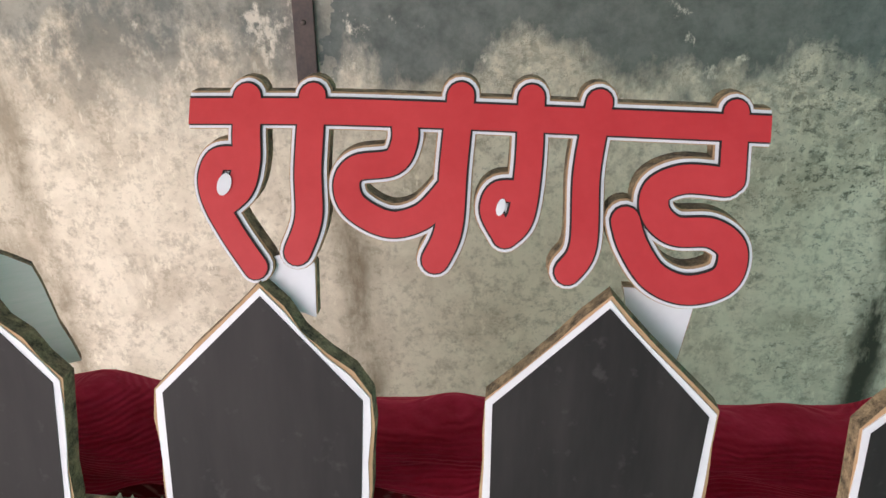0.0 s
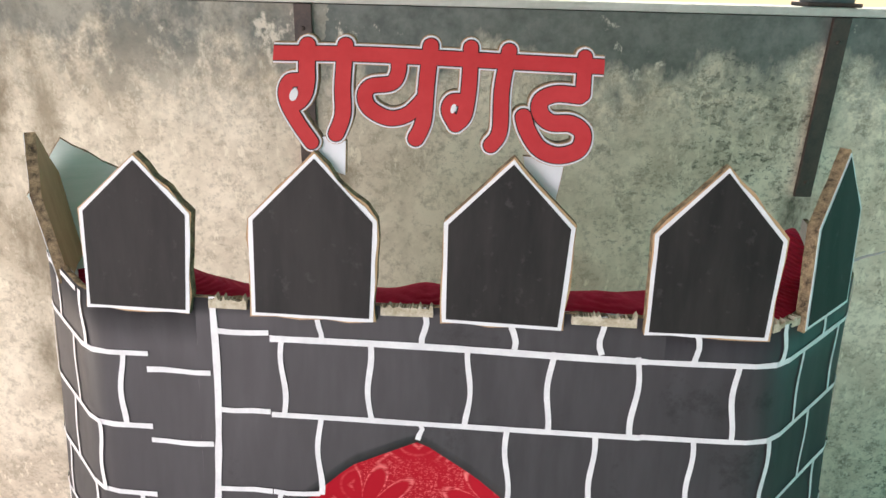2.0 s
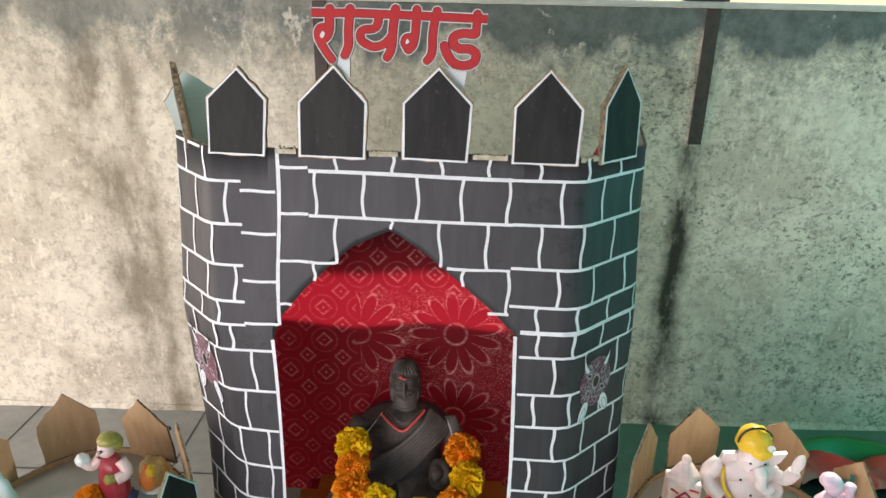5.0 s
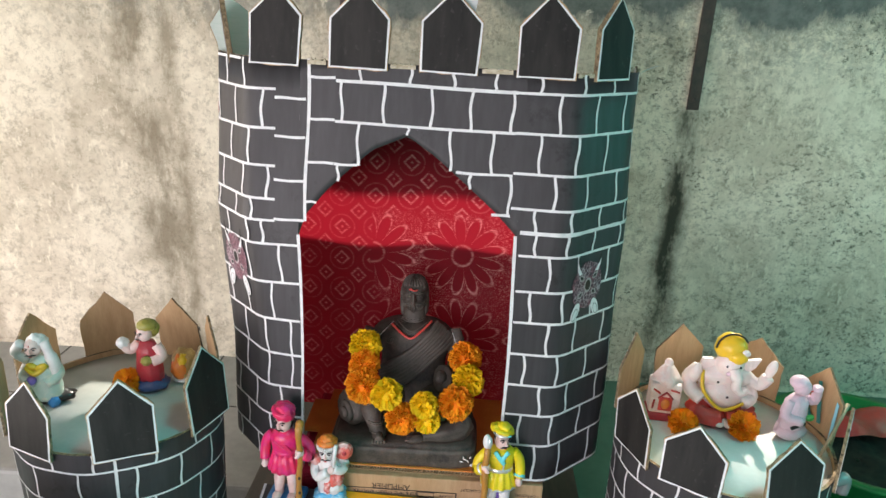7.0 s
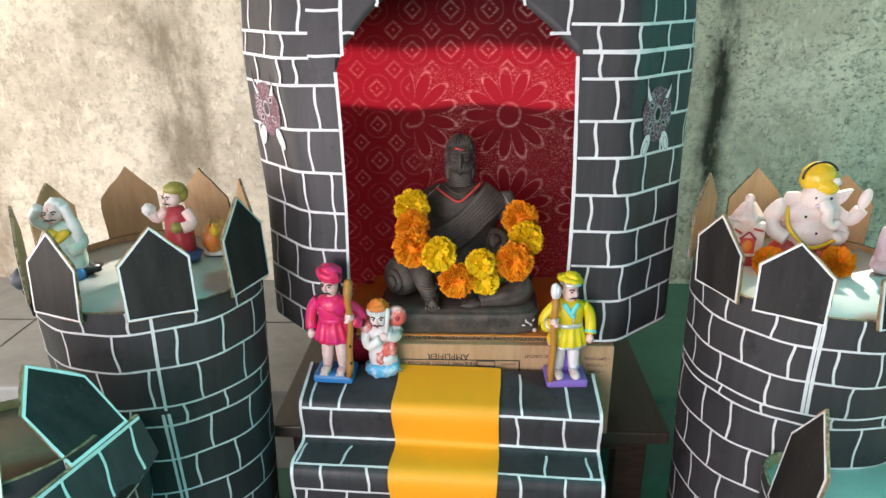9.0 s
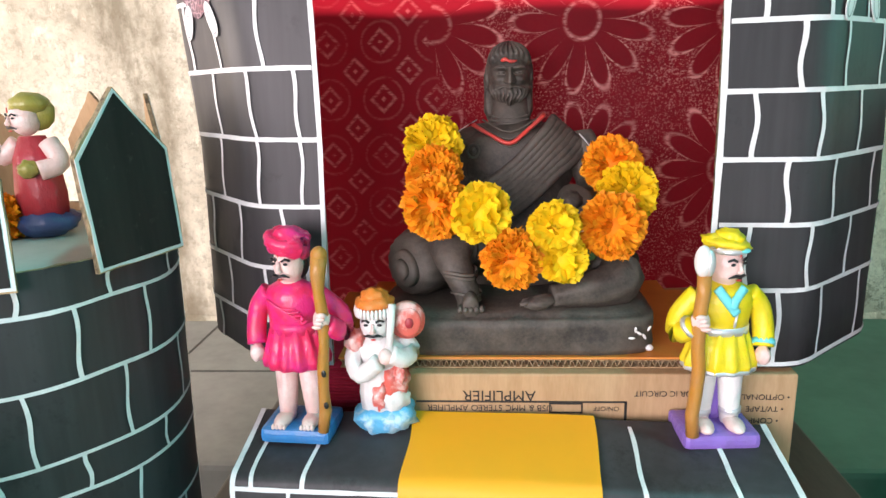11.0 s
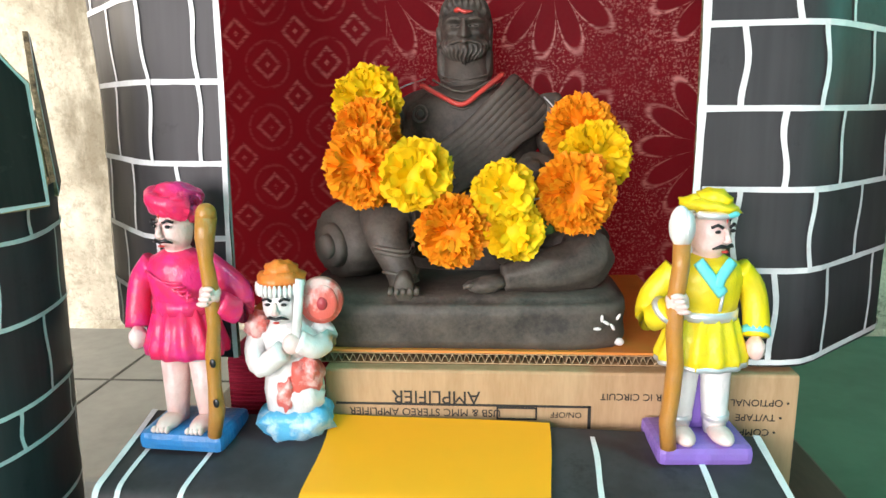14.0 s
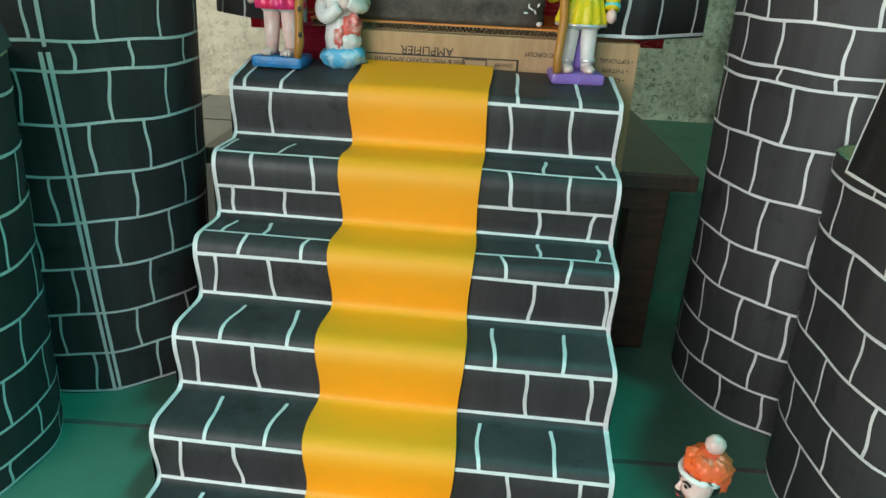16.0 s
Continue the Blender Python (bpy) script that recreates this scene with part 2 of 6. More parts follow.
    k.link(k.mix(0.55, col, (0.98, 0.03, 0.07)), tr.inputs["Color"])
    mixs = k.t.nodes.new("ShaderNodeMixShader")
    mixs.inputs[0].default_value = 0.40
    k.link(k.b.outputs[0], mixs.inputs[1])
    k.link(tr.outputs[0], mixs.inputs[2])
    k.link(mixs.outputs[0], k.t.nodes["Material Output"].inputs["Surface"])
    return m


def velvet_material():
    m = speckled("maroon_velvet", (0.32, 0.012, 0.030), (0.55, 0.030, 0.075), 9, 0.9, stretch=(1, 1, 3), bump=0.7, dist=0.003, spec=0.1)
    k = Nodes(m)
    rib = k.t.nodes.new("ShaderNodeTexWave")
    rib.bands_direction = "Z"
    rib.inputs["Scale"].default_value = 75
    rib.inputs["Distortion"].default_value = 2.5
    k.link(k.mapping((1, 0.6, 1)), rib.inputs["Vector"])
    k.bump(k.math("ADD", rib.outputs["Fac"], k.noise(60, 3, 0.6)), 0.8, 0.0016)
    b = m.node_tree.nodes["Principled BSDF"]
    b.inputs["Sheen Weight"].default_value = 0.5
    b.inputs["Sheen Tint"].default_value = (0.8, 0.15, 0.2, 1)
    return m


def petal_material(name, c1, c2):
    m = mat(name, c1, 0.6, spec=0.25)
    k = Nodes(m)
    n = k.t.nodes.new("ShaderNodeNewGeometry")
    f = n.outputs["Random Per Island"]
    k.base(k.mix(f, c1, c2))
    b = k.b
    b.inputs["Subsurface Weight"].default_value = 0.12
    b.inputs["Subsurface Radius"].default_value = (0.008, 0.004, 0.001)
    b.inputs["Subsurface Scale"].default_value = 0.5
    return m


def paint(name, c, rough=0.32, worn=None, amount=1.0):
    """Glossy poster paint on plaster, a little uneven."""
    m = mat(name, c, rough)
    k = Nodes(m)
    n = k.noise(45, 4, 0.6)
    col = k.mix(k.bw(n, 0.35, 0.75), c, tuple(min(1.0, v * 0.80 + 0.04) for v in c))
    if worn:
        col = k.mix(k.math("MULTIPLY", k.bw(k.noise(38, 5, 0.65), 0.48, 0.60), amount), col, worn)
    k.base(col)
    k.bump(k.math("ADD", k.noise(120, 3, 0.5), k.math("MULTIPLY", k.noise(60, 4, 0.65, k.mapping((1, 1, 0.45))), 2.0)), 0.5, 0.0020)
    return m


M_WALL = wall_material()
M_COPING = speckled("coping_plaster", (0.62, 0.62, 0.58), (0.45, 0.45, 0.42), 8, 0.8)
M_YARD = speckled("green_floor_paint", (0.070, 0.165, 0.120), (0.105, 0.225, 0.165), 5, 0.5, bump=0.15, dist=0.002)
M_FLOOR = speckled("cement_floor", (0.26, 0.26, 0.245), (0.36, 0.355, 0.335), 5, 0.55, bump=0.15, dist=0.002)
M_JOINT = speckled("floor_joint", (0.07, 0.07, 0.065), (0.13, 0.12, 0.11), 30, 0.9)
M_ROOF = speckled("roof_sheet", (0.30, 0.32, 0.30), (0.4, 0.41, 0.38), 4, 0.7)
M_SHEET = speckled("green_closing_wall", (0.03, 0.30, 0.22), (0.05, 0.38, 0.28), 5, 0.5)
M_STRIP = speckled("rusty_flat_bar", (0.035, 0.026, 0.024), (0.075, 0.05, 0.04), 30, 0.6)
M_PAPER = paper_material()
M_PANEL = panel_material()
M_LINE = speckled("white_paint_line", (0.80, 0.80, 0.80), (0.66, 0.66, 0.67), 60, 0.5, bump=0.1)
M_WHITE = speckled("white_paper", (0.78, 0.79, 0.80), (0.70, 0.71, 0.72), 25, 0.45, bump=0.05)
# part of the sun's brightness is put into this right deck's paler colour
M_DECKW = speckled("pale_deck_card", (0.72, 0.72, 0.69), (0.80, 0.80, 0.77), 18, 0.6, bump=0.08)
M_CARD = speckled("brown_cardboard", (0.40, 0.25, 0.125), (0.50, 0.33, 0.18), 12, 0.75, stretch=(6, 6, 1), bump=0.15)
M_CORR = speckled("corrugated_edge", (0.035, 0.025, 0.014), (0.42, 0.31, 0.18), 130, 0.9, bump=0.9, dist=0.003)
M_FLUTE = speckled("flute_card", (0.36, 0.25, 0.14), (0.48, 0.34, 0.20), 40, 0.85, bump=0.2)
# card brown darkened for the shade inside the front left tower
M_SHADY = speckled("shaded_kraft_card", (0.15, 0.105, 0.07), (0.21, 0.15, 0.10), 12, 0.8, bump=0.15)
M_CARDIN = speckled("grey_liner_card", (0.46, 0.47, 0.45), (0.54, 0.55, 0.52), 10, 0.7, bump=0.1)
M_MINT = speckled("mint_paper", (0.68, 0.80, 0.71), (0.78, 0.86, 0.79), 30, 0.6, stretch=(1, 1, 8))
M_CLOTH = cloth_material()
M_VELVET = velvet_material()
M_ORANGE = speckled("orange_sheet", (0.62, 0.20, 0.03), (0.72, 0.27, 0.05), 10, 0.5)
M_CARPET = speckled("golden_paper", (0.89, 0.380, 0.015), (0.96, 0.385, 0.012), 6, 0.55, bump=0.15, dist=0.003)
M_WOOD = speckled("dark_table_wood", (0.035, 0.018, 0.012), (0.09, 0.045, 0.03), 14, 0.4, stretch=(1, 1, 6))
M_WOODTOP = speckled("dark_table_top", (0.03, 0.02, 0.015), (0.06, 0.04, 0.03), 8, 0.28, stretch=(6, 1, 1))
M_INK = mat("black_ink", (0.02, 0.018, 0.016), 0.6)
M_RED = speckled("glossy_red_vinyl", (0.50, 0.028, 0.032), (0.58, 0.045, 0.048), 20, 0.45, bump=0.03)
M_CLAY = speckled("dark_painted_clay", (0.024, 0.020, 0.017), (0.095, 0.078, 0.062), 46, 0.60, detail=8, bump=0.8, dist=0.0022)
_k = Nodes(M_CLAY)
_g = _k.t.nodes.new("ShaderNodeNewGeometry")
_c = _k.b.inputs["Base Color"].links[0].from_socket
_k.base(_k.mix(_k.math("MULTIPLY", _k.bw(_g.outputs["Pointiness"], 0.51, 0.60), 0.5), _c, (0.17, 0.145, 0.12)))
M_MARI_O = petal_material("orange_petal", (0.88, 0.235, 0.008), (0.95, 0.40, 0.02))
M_MARI_Y = petal_material("yellow_petal", (0.88, 0.53, 0.010), (0.93, 0.64, 0.02))
M_LEAF = mat("green_leaf", (0.05, 0.12, 0.03), 0.5)
M_TAPE = mat("clear_tape", (0.045, 0.042, 0.042), 0.28)
P_PINK = paint("magenta_paint", (0.88, 0.022, 0.125), 0.28, (0.72, 0.03, 0.28), 0.5)
P_SKIN = paint("pink_skin_paint", (0.86, 0.60, 0.55), 0.32, (0.88, 0.72, 0.68), 0.6)
P_WHITE = paint("white_paint", (0.82, 0.80, 0.78))
P_STICK = paint("ochre_paint", (0.48, 0.21, 0.03))
P_BLUE = paint("blue_paint", (0.02, 0.22, 0.55))
P_SKYB = paint("sky_blue_paint", (0.10, 0.46, 0.74), 0.3, (0.55, 0.74, 0.82), 0.8)
P_YELLOW = paint("lemon_paint", (0.86, 0.66, 0.008), 0.4, (0.66, 0.54, 0.01), 0.35)
P_PURPLE = paint("purple_paint", (0.26, 0.15, 0.55))
P_CYAN = paint("turquoise_paint", (0.15, 0.68, 0.72))
P_SILVER = mat("silver_paint", (0.74, 0.75, 0.76), 0.34, 0.55)
P_BLACK = mat("black_paint", (0.012, 0.011, 0.012), 0.3)
P_REDP = paint("red_paint", (0.66, 0.06, 0.045))
P_WASH = paint("washed_red_paint", (0.76, 0.13, 0.10), 0.3, (0.84, 0.58, 0.54), 0.85)
P_ORANGE = paint("orange_paint", (0.85, 0.24, 0.03))
P_OLIVE = paint("olive_paint", (0.32, 0.29, 0.05))
P_CRIM = paint("crimson_paint", (0.42, 0.02, 0.035))
P_GOLD = paint("gold_paint", (0.85, 0.55, 0.02))
P_GREEN = paint("green_paint", (0.06, 0.45, 0.10))
P_LILAC = paint("lilac_paint", (0.78, 0.58, 0.68))
P_NAVY = paint("navy_paint", (0.02, 0.05, 0.16))
M_PLASTG = mat("green_plastic", (0.01, 0.22, 0.05), 0.35)

# ---------------------------------------------------------------- mesh helpers
class Build:
    """Collects simple solids into one mesh, each with its own material."""
    def __init__(self):
        self.v, self.f, self.mi, self.sm, self.mats = [], [], [], [], []

    def slot(self, m):
        if m not in self.mats:
            self.mats.append(m)
        return self.mats.index(m)

    def add(self, verts, faces, m, smooth=True):
        o, i = len(self.v), self.slot(m)
        self.v += [tuple(p) for p in verts]
        for f in faces:
            self.f.append(tuple(o + a for a in f))
            self.mi.append(i)
            self.sm.append(smooth)
        return self

    def ball(self, c, r, m, turn=(0, 0, 0), seg=20, rings=12, lump=0.0, seed=0):
        r = (r, r, r) if isinstance(r, (int, float)) else r
        rot = Euler([radians(a) for a in turn]).to_matrix()
        vs, fs = [], []
        for j in range(rings + 1):
            th = math.pi * j / rings
            for i in range(seg):
                ph = 2 * math.pi * i / seg
                d = Vector((math.sin(th) * math.cos(ph), math.sin(th) * math.sin(ph), math.cos(th)))
                k = 1 + lump * noise.noise(d * 2.3 + Vector((seed, seed * 0.7, 0)))
                vs.append(rot @ Vector((d.x * r[0], d.y * r[1], d.z * r[2])) * k + Vector(c))
        for j in range(rings):
            for i in range(seg):
                a, b = j * seg + i, j * seg + (i + 1) % seg
                fs.append((a, a + seg, b + seg, b))
        return self.add(vs, fs, m)

    def tube(self, pts, radii, m, seg=14, flat=1.0, folds=0, depth=0.0):
        """A round limb along points; flat squeezes it in y, folds and depth pleat it."""
        pts = [Vector(p) for p in pts]
        n = len(pts)
        radii = [radii] * n if isinstance(radii, (int, float)) else radii
        vs, fs = [], []
        for k in range(n):
            d = (pts[min(k + 1, n - 1)] - pts[max(k - 1, 0)]).normalized()
            ref = Vector((0, 1, 0)) if abs(d.y) < 0.9 else Vector((1, 0, 0))
            a = d.cross(ref).normalized()
            b = d.cross(a).normalized()
            for i in range(seg):
                ph = 2 * math.pi * i / seg
                w = radii[k] * (1 + depth * math.cos(folds * ph + k * 0.3))
                vs.append(pts[k] + a * math.cos(ph) * w + b * math.sin(ph) * w * flat)
        for k in range(n - 1):
            for i in range(seg):
                a, b = k * seg + i, k * seg + (i + 1) % seg
                fs.append((a, b, b + seg, a + seg))
        fs.append(tuple(range(seg))[::-1])
        fs.append(tuple((n - 1) * seg + i for i in range(seg)))
        return self.add(vs, fs, m)

    def box(self, lo, hi, m, bevel=0.0, turn=0.0):
        bm = bmesh.new()
        bmesh.ops.create_cube(bm, size=1)
        for v in bm.verts:
            v.co = Vector([lo[i] + (v.co[i] + 0.5) * (hi[i] - lo[i]) for i in range(3)])
        if bevel:
            bmesh.ops.bevel(bm, geom=bm.edges[:], offset=bevel, segments=2, affect="EDGES", profile=0.6)
        if turn:
            mid = Vector([(lo[i] + hi[i]) / 2 for i in range(3)])
            bmesh.ops.rotate(bm, cent=mid, matrix=Matrix.Rotation(radians(turn), 3, "Z"), verts=bm.verts)
        bm.verts.index_update()
        self.add([v.co for v in bm.verts], [[v.index for v in f.verts] for f in bm.faces], m, smooth=False)
        bm.free()
        return self

    def prism(self, poly, front, back, m, side=None, place=None):
        """A flat plate: poly in (u, w), between depths front and back, set by place(u, w, d)."""
        place = place or (lambda u, w, d: (u, d, w))
        n = len(poly)
        vs = [place(u, w, front) for u, w in poly] + [place(u, w, back) for u, w in poly]
        self.add(vs, [tuple(range(n)), tuple(range(2 * n - 1, n - 1, -1))], m, smooth=False)
        self.add(vs, [(i, i + n, (i + 1) % n + n, (i + 1) % n) for i in range(n)], side or m, smooth=False)
        return self

    def grid(self, fn, nu, nv, m, smooth=True):
        vs = [fn(i / nu, j / nv) for j in range(nv + 1) for i in range(nu + 1)]
        fs = [(j * (nu + 1) + i, j * (nu + 1) + i + 1, (j + 1) * (nu + 1) + i + 1, (j + 1) * (nu + 1) + i) for j in range(nv) for i in range(nu)]
        return self.add(vs, fs, m, smooth)

    def link(self, name, parent=None, label="", weld=False):
        me = bpy.data.meshes.new(name)
        me.from_pydata(self.v, [], self.f)
        for m in self.mats:
            me.materials.append(m)
        me.polygons.foreach_set("material_index", self.mi)
        me.polygons.foreach_set("use_smooth", self.sm)
        bm = bmesh.new()
        bm.from_mesh(me)
        if weld:
            bmesh.ops.remove_doubles(bm, verts=bm.verts, dist=1e-5)
        bmesh.ops.recalc_face_normals(bm, faces=bm.faces)
        bm.to_mesh(me)
        bm.free()
        ob = new(name, me)
        if parent:
            ob.parent = parent
            ob.matrix_parent_inverse = parent.matrix_world.inverted()
        if label:
            tagged(ob, label)
        return ob


def thing(name, at, label, category, group="", kind=""):
    ob = new(name)
    ob.location = at
    ob.empty_display_size = 0.05
    bpy.context.view_layer.update()
    return tagged(ob, label, category, group, kind)


def smooth_path(pts, n=6):
    """Catmull-Rom through the points."""
    pts = [Vector(p) for p in pts]
    out = []
    for i in range(len(pts) - 1):
        p0, p1, p2, p3 = pts[max(i - 1, 0)], pts[i], pts[i + 1], pts[min(i + 2, len(pts) - 1)]
        for k in range(n):
            t = k / n
            out.append(0.5 * (2 * p1 + (p2 - p0) * t + (2 * p0 - 5 * p1 + 4 * p2 - p3) * t * t + (3 * p1 - p0 - 3 * p2 + p3) * t ** 3))
    return out + [pts[-1]]


def ribbon(b, pts, half, place, m, lift, ends=0.0):
    """A painted stroke along 2D points, laid by place(u, w, lift) on a surface."""
    n = len(pts)
    L, R = [], []
    for k in range(n):
        d = (pts[min(k + 1, n - 1)] - pts[max(k - 1, 0)])
        d = d.normalized() if d.length > 1e-9 else Vector((1, 0))
        nrm = Vector((-d.y, d.x))
        h = half * (1 + 0.22 * noise.noise(Vector((pts[k].x * 40, pts[k].y * 40, lift * 999))))
        L.append(place(*(pts[k] + nrm * h), lift))
        R.append(place(*(pts[k] - nrm * h), lift))
    b.add(L + R, [(k, k + 1, n + k + 1, n + k) for k in range(n - 1)], m, smooth=False)


def stroke_line(b, u0, w0, u1, w1, half, place, m, lift, wob=0.0, seed=0.0, step=0.02):
    a, e = Vector((u0, w0)), Vector((u1, w1))
    n = max(2, int((e - a).length / step) + 1)
    d = (e - a).normalized()
    nrm = Vector((-d.y, d.x))
    pts = [a.lerp(e, k / n) + nrm * wob * math.sin(6.0 * k / n + seed) for k in range(n + 1)]
    ribbon(b, pts, half, place, m, lift)


def pentagon(w, h, sh):
    """A fort merlon: square foot, pointed head, about its foot's middle."""
    return [(-w / 2, 0), (w / 2, 0), (w / 2 * 1.03, sh), (0.0, h), (-w / 2 * 1.03, sh)]


def merlon(parent, place, w, h, sh, back=None, thick=0.010, border=0.0036, lean=0.0, crinkle=0.0015, seed=0):
    """A cardboard merlon with white-edged dark paper on its outer side. place(u, w, d): d grows inwards."""
    rnd = random.Random(seed)
    poly = [(u + rnd.uniform(-1, 1) * crinkle, v + rnd.uniform(-1, 1) * crinkle) for u, v in pentagon(w, h, sh)]
    edge = []
    for i in range(5):
        (u0, v0), (u1, v1) = poly[i], poly[(i + 1) % 5]
        for k in range(5):
            t = k / 5
            j = crinkle * 0.6 * (0 if k == 0 else rnd.uniform(-1, 1))
            edge.append((u0 + (u1 - u0) * t + j, v0 + (v1 - v0) * t + j))
    mid = (sum(p[0] for p in poly) / 5, sum(p[1] for p in poly) / 5)
    ragged = [(u + rnd.uniform(-1, 1) * 0.0012, v + rnd.uniform(-0.6, 1.4) * 0.0012) for u, v in edge]
    outer = Build().prism([(u * 1.0 + (u - mid[0]) * 0.02, v + (v - mid[1]) * 0.02) for u, v in ragged], 0.0, thick, back or M_CARD, M_CORR, place)
    core = outer.link("merlon", parent)
    Build().prism(edge, -0.0008, -0.0001, M_WHITE, None, place).link("white_border", core)
    f = 1 - 2 * border / w
    inner = [(mid[0] + (u - mid[0]) * f, mid[1] + (v - mid[1]) * (1 - 2 * border / h)) for u, v in poly]
    Build().prism(inner, -0.0013, -0.0009, M_PANEL, None, place).link("dark_panel", core)
    return core

# ---------------------------------------------------------------- the yard
FLOOR, LEDGE, WALL_Y = 0.02, 0.27, 1.304

b = Build().box((-4.2, WALL_Y, -0.1), (4.2, 1.42, 1.682), M_WALL)
wall = tagged(b.link("wall_north"), "stained limewashed plaster wall with a damp dark top", "wall", kind="structure")
b = Build().box((-4.2, WALL_Y - 0.012, 1.684), (4.2, 1.44, 1.702), M_COPING, 0.006)
tagged(b.link("trim_coping"), "pale plaster coping along the top of the wall", "trim", kind="structure")

b = Build().grid(lambda u, v: (-6 + 12 * u, -7 + 19 * v, FLOOR), 24, 38, M_YARD)
floor = tagged(b.link("ground"), "worn green painted cement floor", "floor", kind="structure")
b = Build().box((-4.2, 0.56, FLOOR - 0.05), (0.10, WALL_Y - 0.004, LEDGE), M_FLOOR, 0.012)
tagged(b.link("floor_ledge_west"), "raised grey cement ledge along the foot of the wall", "ledge", kind="structure")
b = Build().box((0.101, 0.56, FLOOR - 0.05), (4.2, WALL_Y - 0.004, LEDGE), M_YARD, 0.012)
tagged(b.link("floor_ledge_east"), "raised green painted ledge along the foot of the wall", "ledge", kind="structure")
b = Build()
for x in (-1.95, -1.35, -0.75):
    b.box((x, 0.58, LEDGE), (x + 0.006, WALL_Y - 0.01, LEDGE + 0.0012), M_JOINT)
b.box((-4.0, 0.95, LEDGE), (0.0, 0.956, LEDGE + 0.0014), M_JOINT)
tagged(b.link("floor_joint"), "dark joint lines between the cement slabs", "floor joint", kind="structure")
b = Build()
b.box((-3.0, -0.045, FLOOR), (3.0, -0.036, FLOOR + 0.001), M_JOINT)
tagged(b.link("floor_crack"), "dark joint line across the floor", "floor joint", kind="structure")
# loose scrap of plaster dust where wall and ledge meet
def skirting(u, v):
    x = -4 + 8 * u
    h = 0.012 + 0.014 * abs(noise.noise(Vector((x * 9, 0, 2)))) + 0.02 * max(0, noise.noise(Vector((x * 2.5, 3, 2))))
    return (x, WALL_Y - 0.004 - h * (1 - v) * 0.6, LEDGE + h * v)
tagged(Build().grid(skirting, 400, 3, M_WALL).link("trim_plaster_foot"), "crumbling plaster edge along the foot of the wall", "trim", kind="structure")

# plain closing walls and roof added out of view, with the openings that let the daylight in; the roof's edges are set
# to trim the sun and the green lamp
# green wall, never seen, added so that bounce from the right stays green
tagged(Build().box((2.6, -3.2, FLOOR), (2.75, 1.30, 2.40), M_SHEET).link("wall_east"), "added green wall closing the unseen side", "wall", kind="structure")
b = Build()
for lo, hi in (((-4.2, -3.2, 2.41), (0.15, 1.93, 2.46)), ((2.6, -3.2, 2.41), (4.2, 1.93, 2.46)), ((0.15, -0.255, 2.41), (0.9, 1.93, 2.46)), ((0.9, -0.255, 2.41), (2.6, 1.80, 2.46)), ((0.15, -3.2, 2.41), (2.6, -1.65, 2.46))):
    b.box(lo, hi, M_ROOF)
tagged(b.link("ceiling"), "plain unseen roof sheets with one opening, cut to shape the light", "ceiling", kind="structure")

def flat_bar(x, z0, z1, label):
    p = thing("wall_bar", (x, WALL_Y - 0.006, z1), label, "metal bar", "flat bars on the wall")
    Build().box((x - 0.019, WALL_Y - 0.011, z1), (x + 0.019, WALL_Y - 0.001, z0), M_STRIP, 0.0015).link("bar", p)
    for z in (z0 - 0.05, z1 + 0.035):
        Build().ball((x, WALL_Y - 0.012, z), (0.005, 0.003, 0.005), M_STRIP, seg=10, rings=6).link("rivet", p)
flat_bar(-0.272, 1.682, 1.30, "dark rusty flat bar hanging down the wall behind the sign")
flat_bar(0.872, 1.682, 1.288, "dark rusty flat bar hanging down the wall")

def roof_post(x, half, label):
    p = thing("roof_post", (x, 1.37, 1.702), label, "post", "posts on the wall")
    Build().box((x - half, 1.335, 1.7025), (x + half, 1.40, 2.409), M_POST, 0.004).link("post", p)
    Build().box((x - half - 0.012, 1.325, 1.7022), (x + half + 0.012, 1.41, 1.7105), M_STRIP, 0.002).link("base_plate", p)
M_POST = speckled("slate_paint", (0.05, 0.065, 0.075), (0.09, 0.105, 0.11), 14, 0.5)
roof_post(0.866, 0.046, "dark slate painted post standing on the wall")
roof_post(-0.277, 0.026, "dark slate painted post standing on the wall")

# ---------------------------------------------------------------- main tower
TW_Z0, TW_Z1 = 0.603, 1.460


def lean(z):
    if z > 1.13:
        return (z - 1.45) * 0.165
    return -0.0528 + (z - 1.13) * 0.045


corners = [(-0.428, 0.63), (-0.382, 0.440), (-0.288, 0.336), (0.354, 0.312), (0.484, 0.428), (0.522, 0.614)]
def rounded(pts, r):
    out = [Vector(pts[0])]
    for i in range(1, len(pts) - 1):
        p, a, c = Vector(pts[i]), Vector(pts[i - 1]), Vector(pts[i + 1])
        p0, p1 = p + (a - p).normalized() * r, p + (c - p).normalized() * r
        for k in range(7):
            t = k / 6
            out.append(p0 * (1 - t) ** 2 + p * 2 * t * (1 - t) + p1 * t * t)
    return out + [Vector(pts[-1])]
plan = rounded(corners, 0.022)
run = [0.0]
for p, q in zip(plan, plan[1:]):
    run.append(run[-1] + (q - p).length)
# the running length is shifted so that it equals x in the middle of the front
mid_i = min(range(len(plan)), key=lambda i: abs(plan[i].x - 0.33) + (abs(plan[i].y - 0.3) > 0.06))
shift = run[mid_i] - plan[mid_i].x
run = [r - shift for r in run]


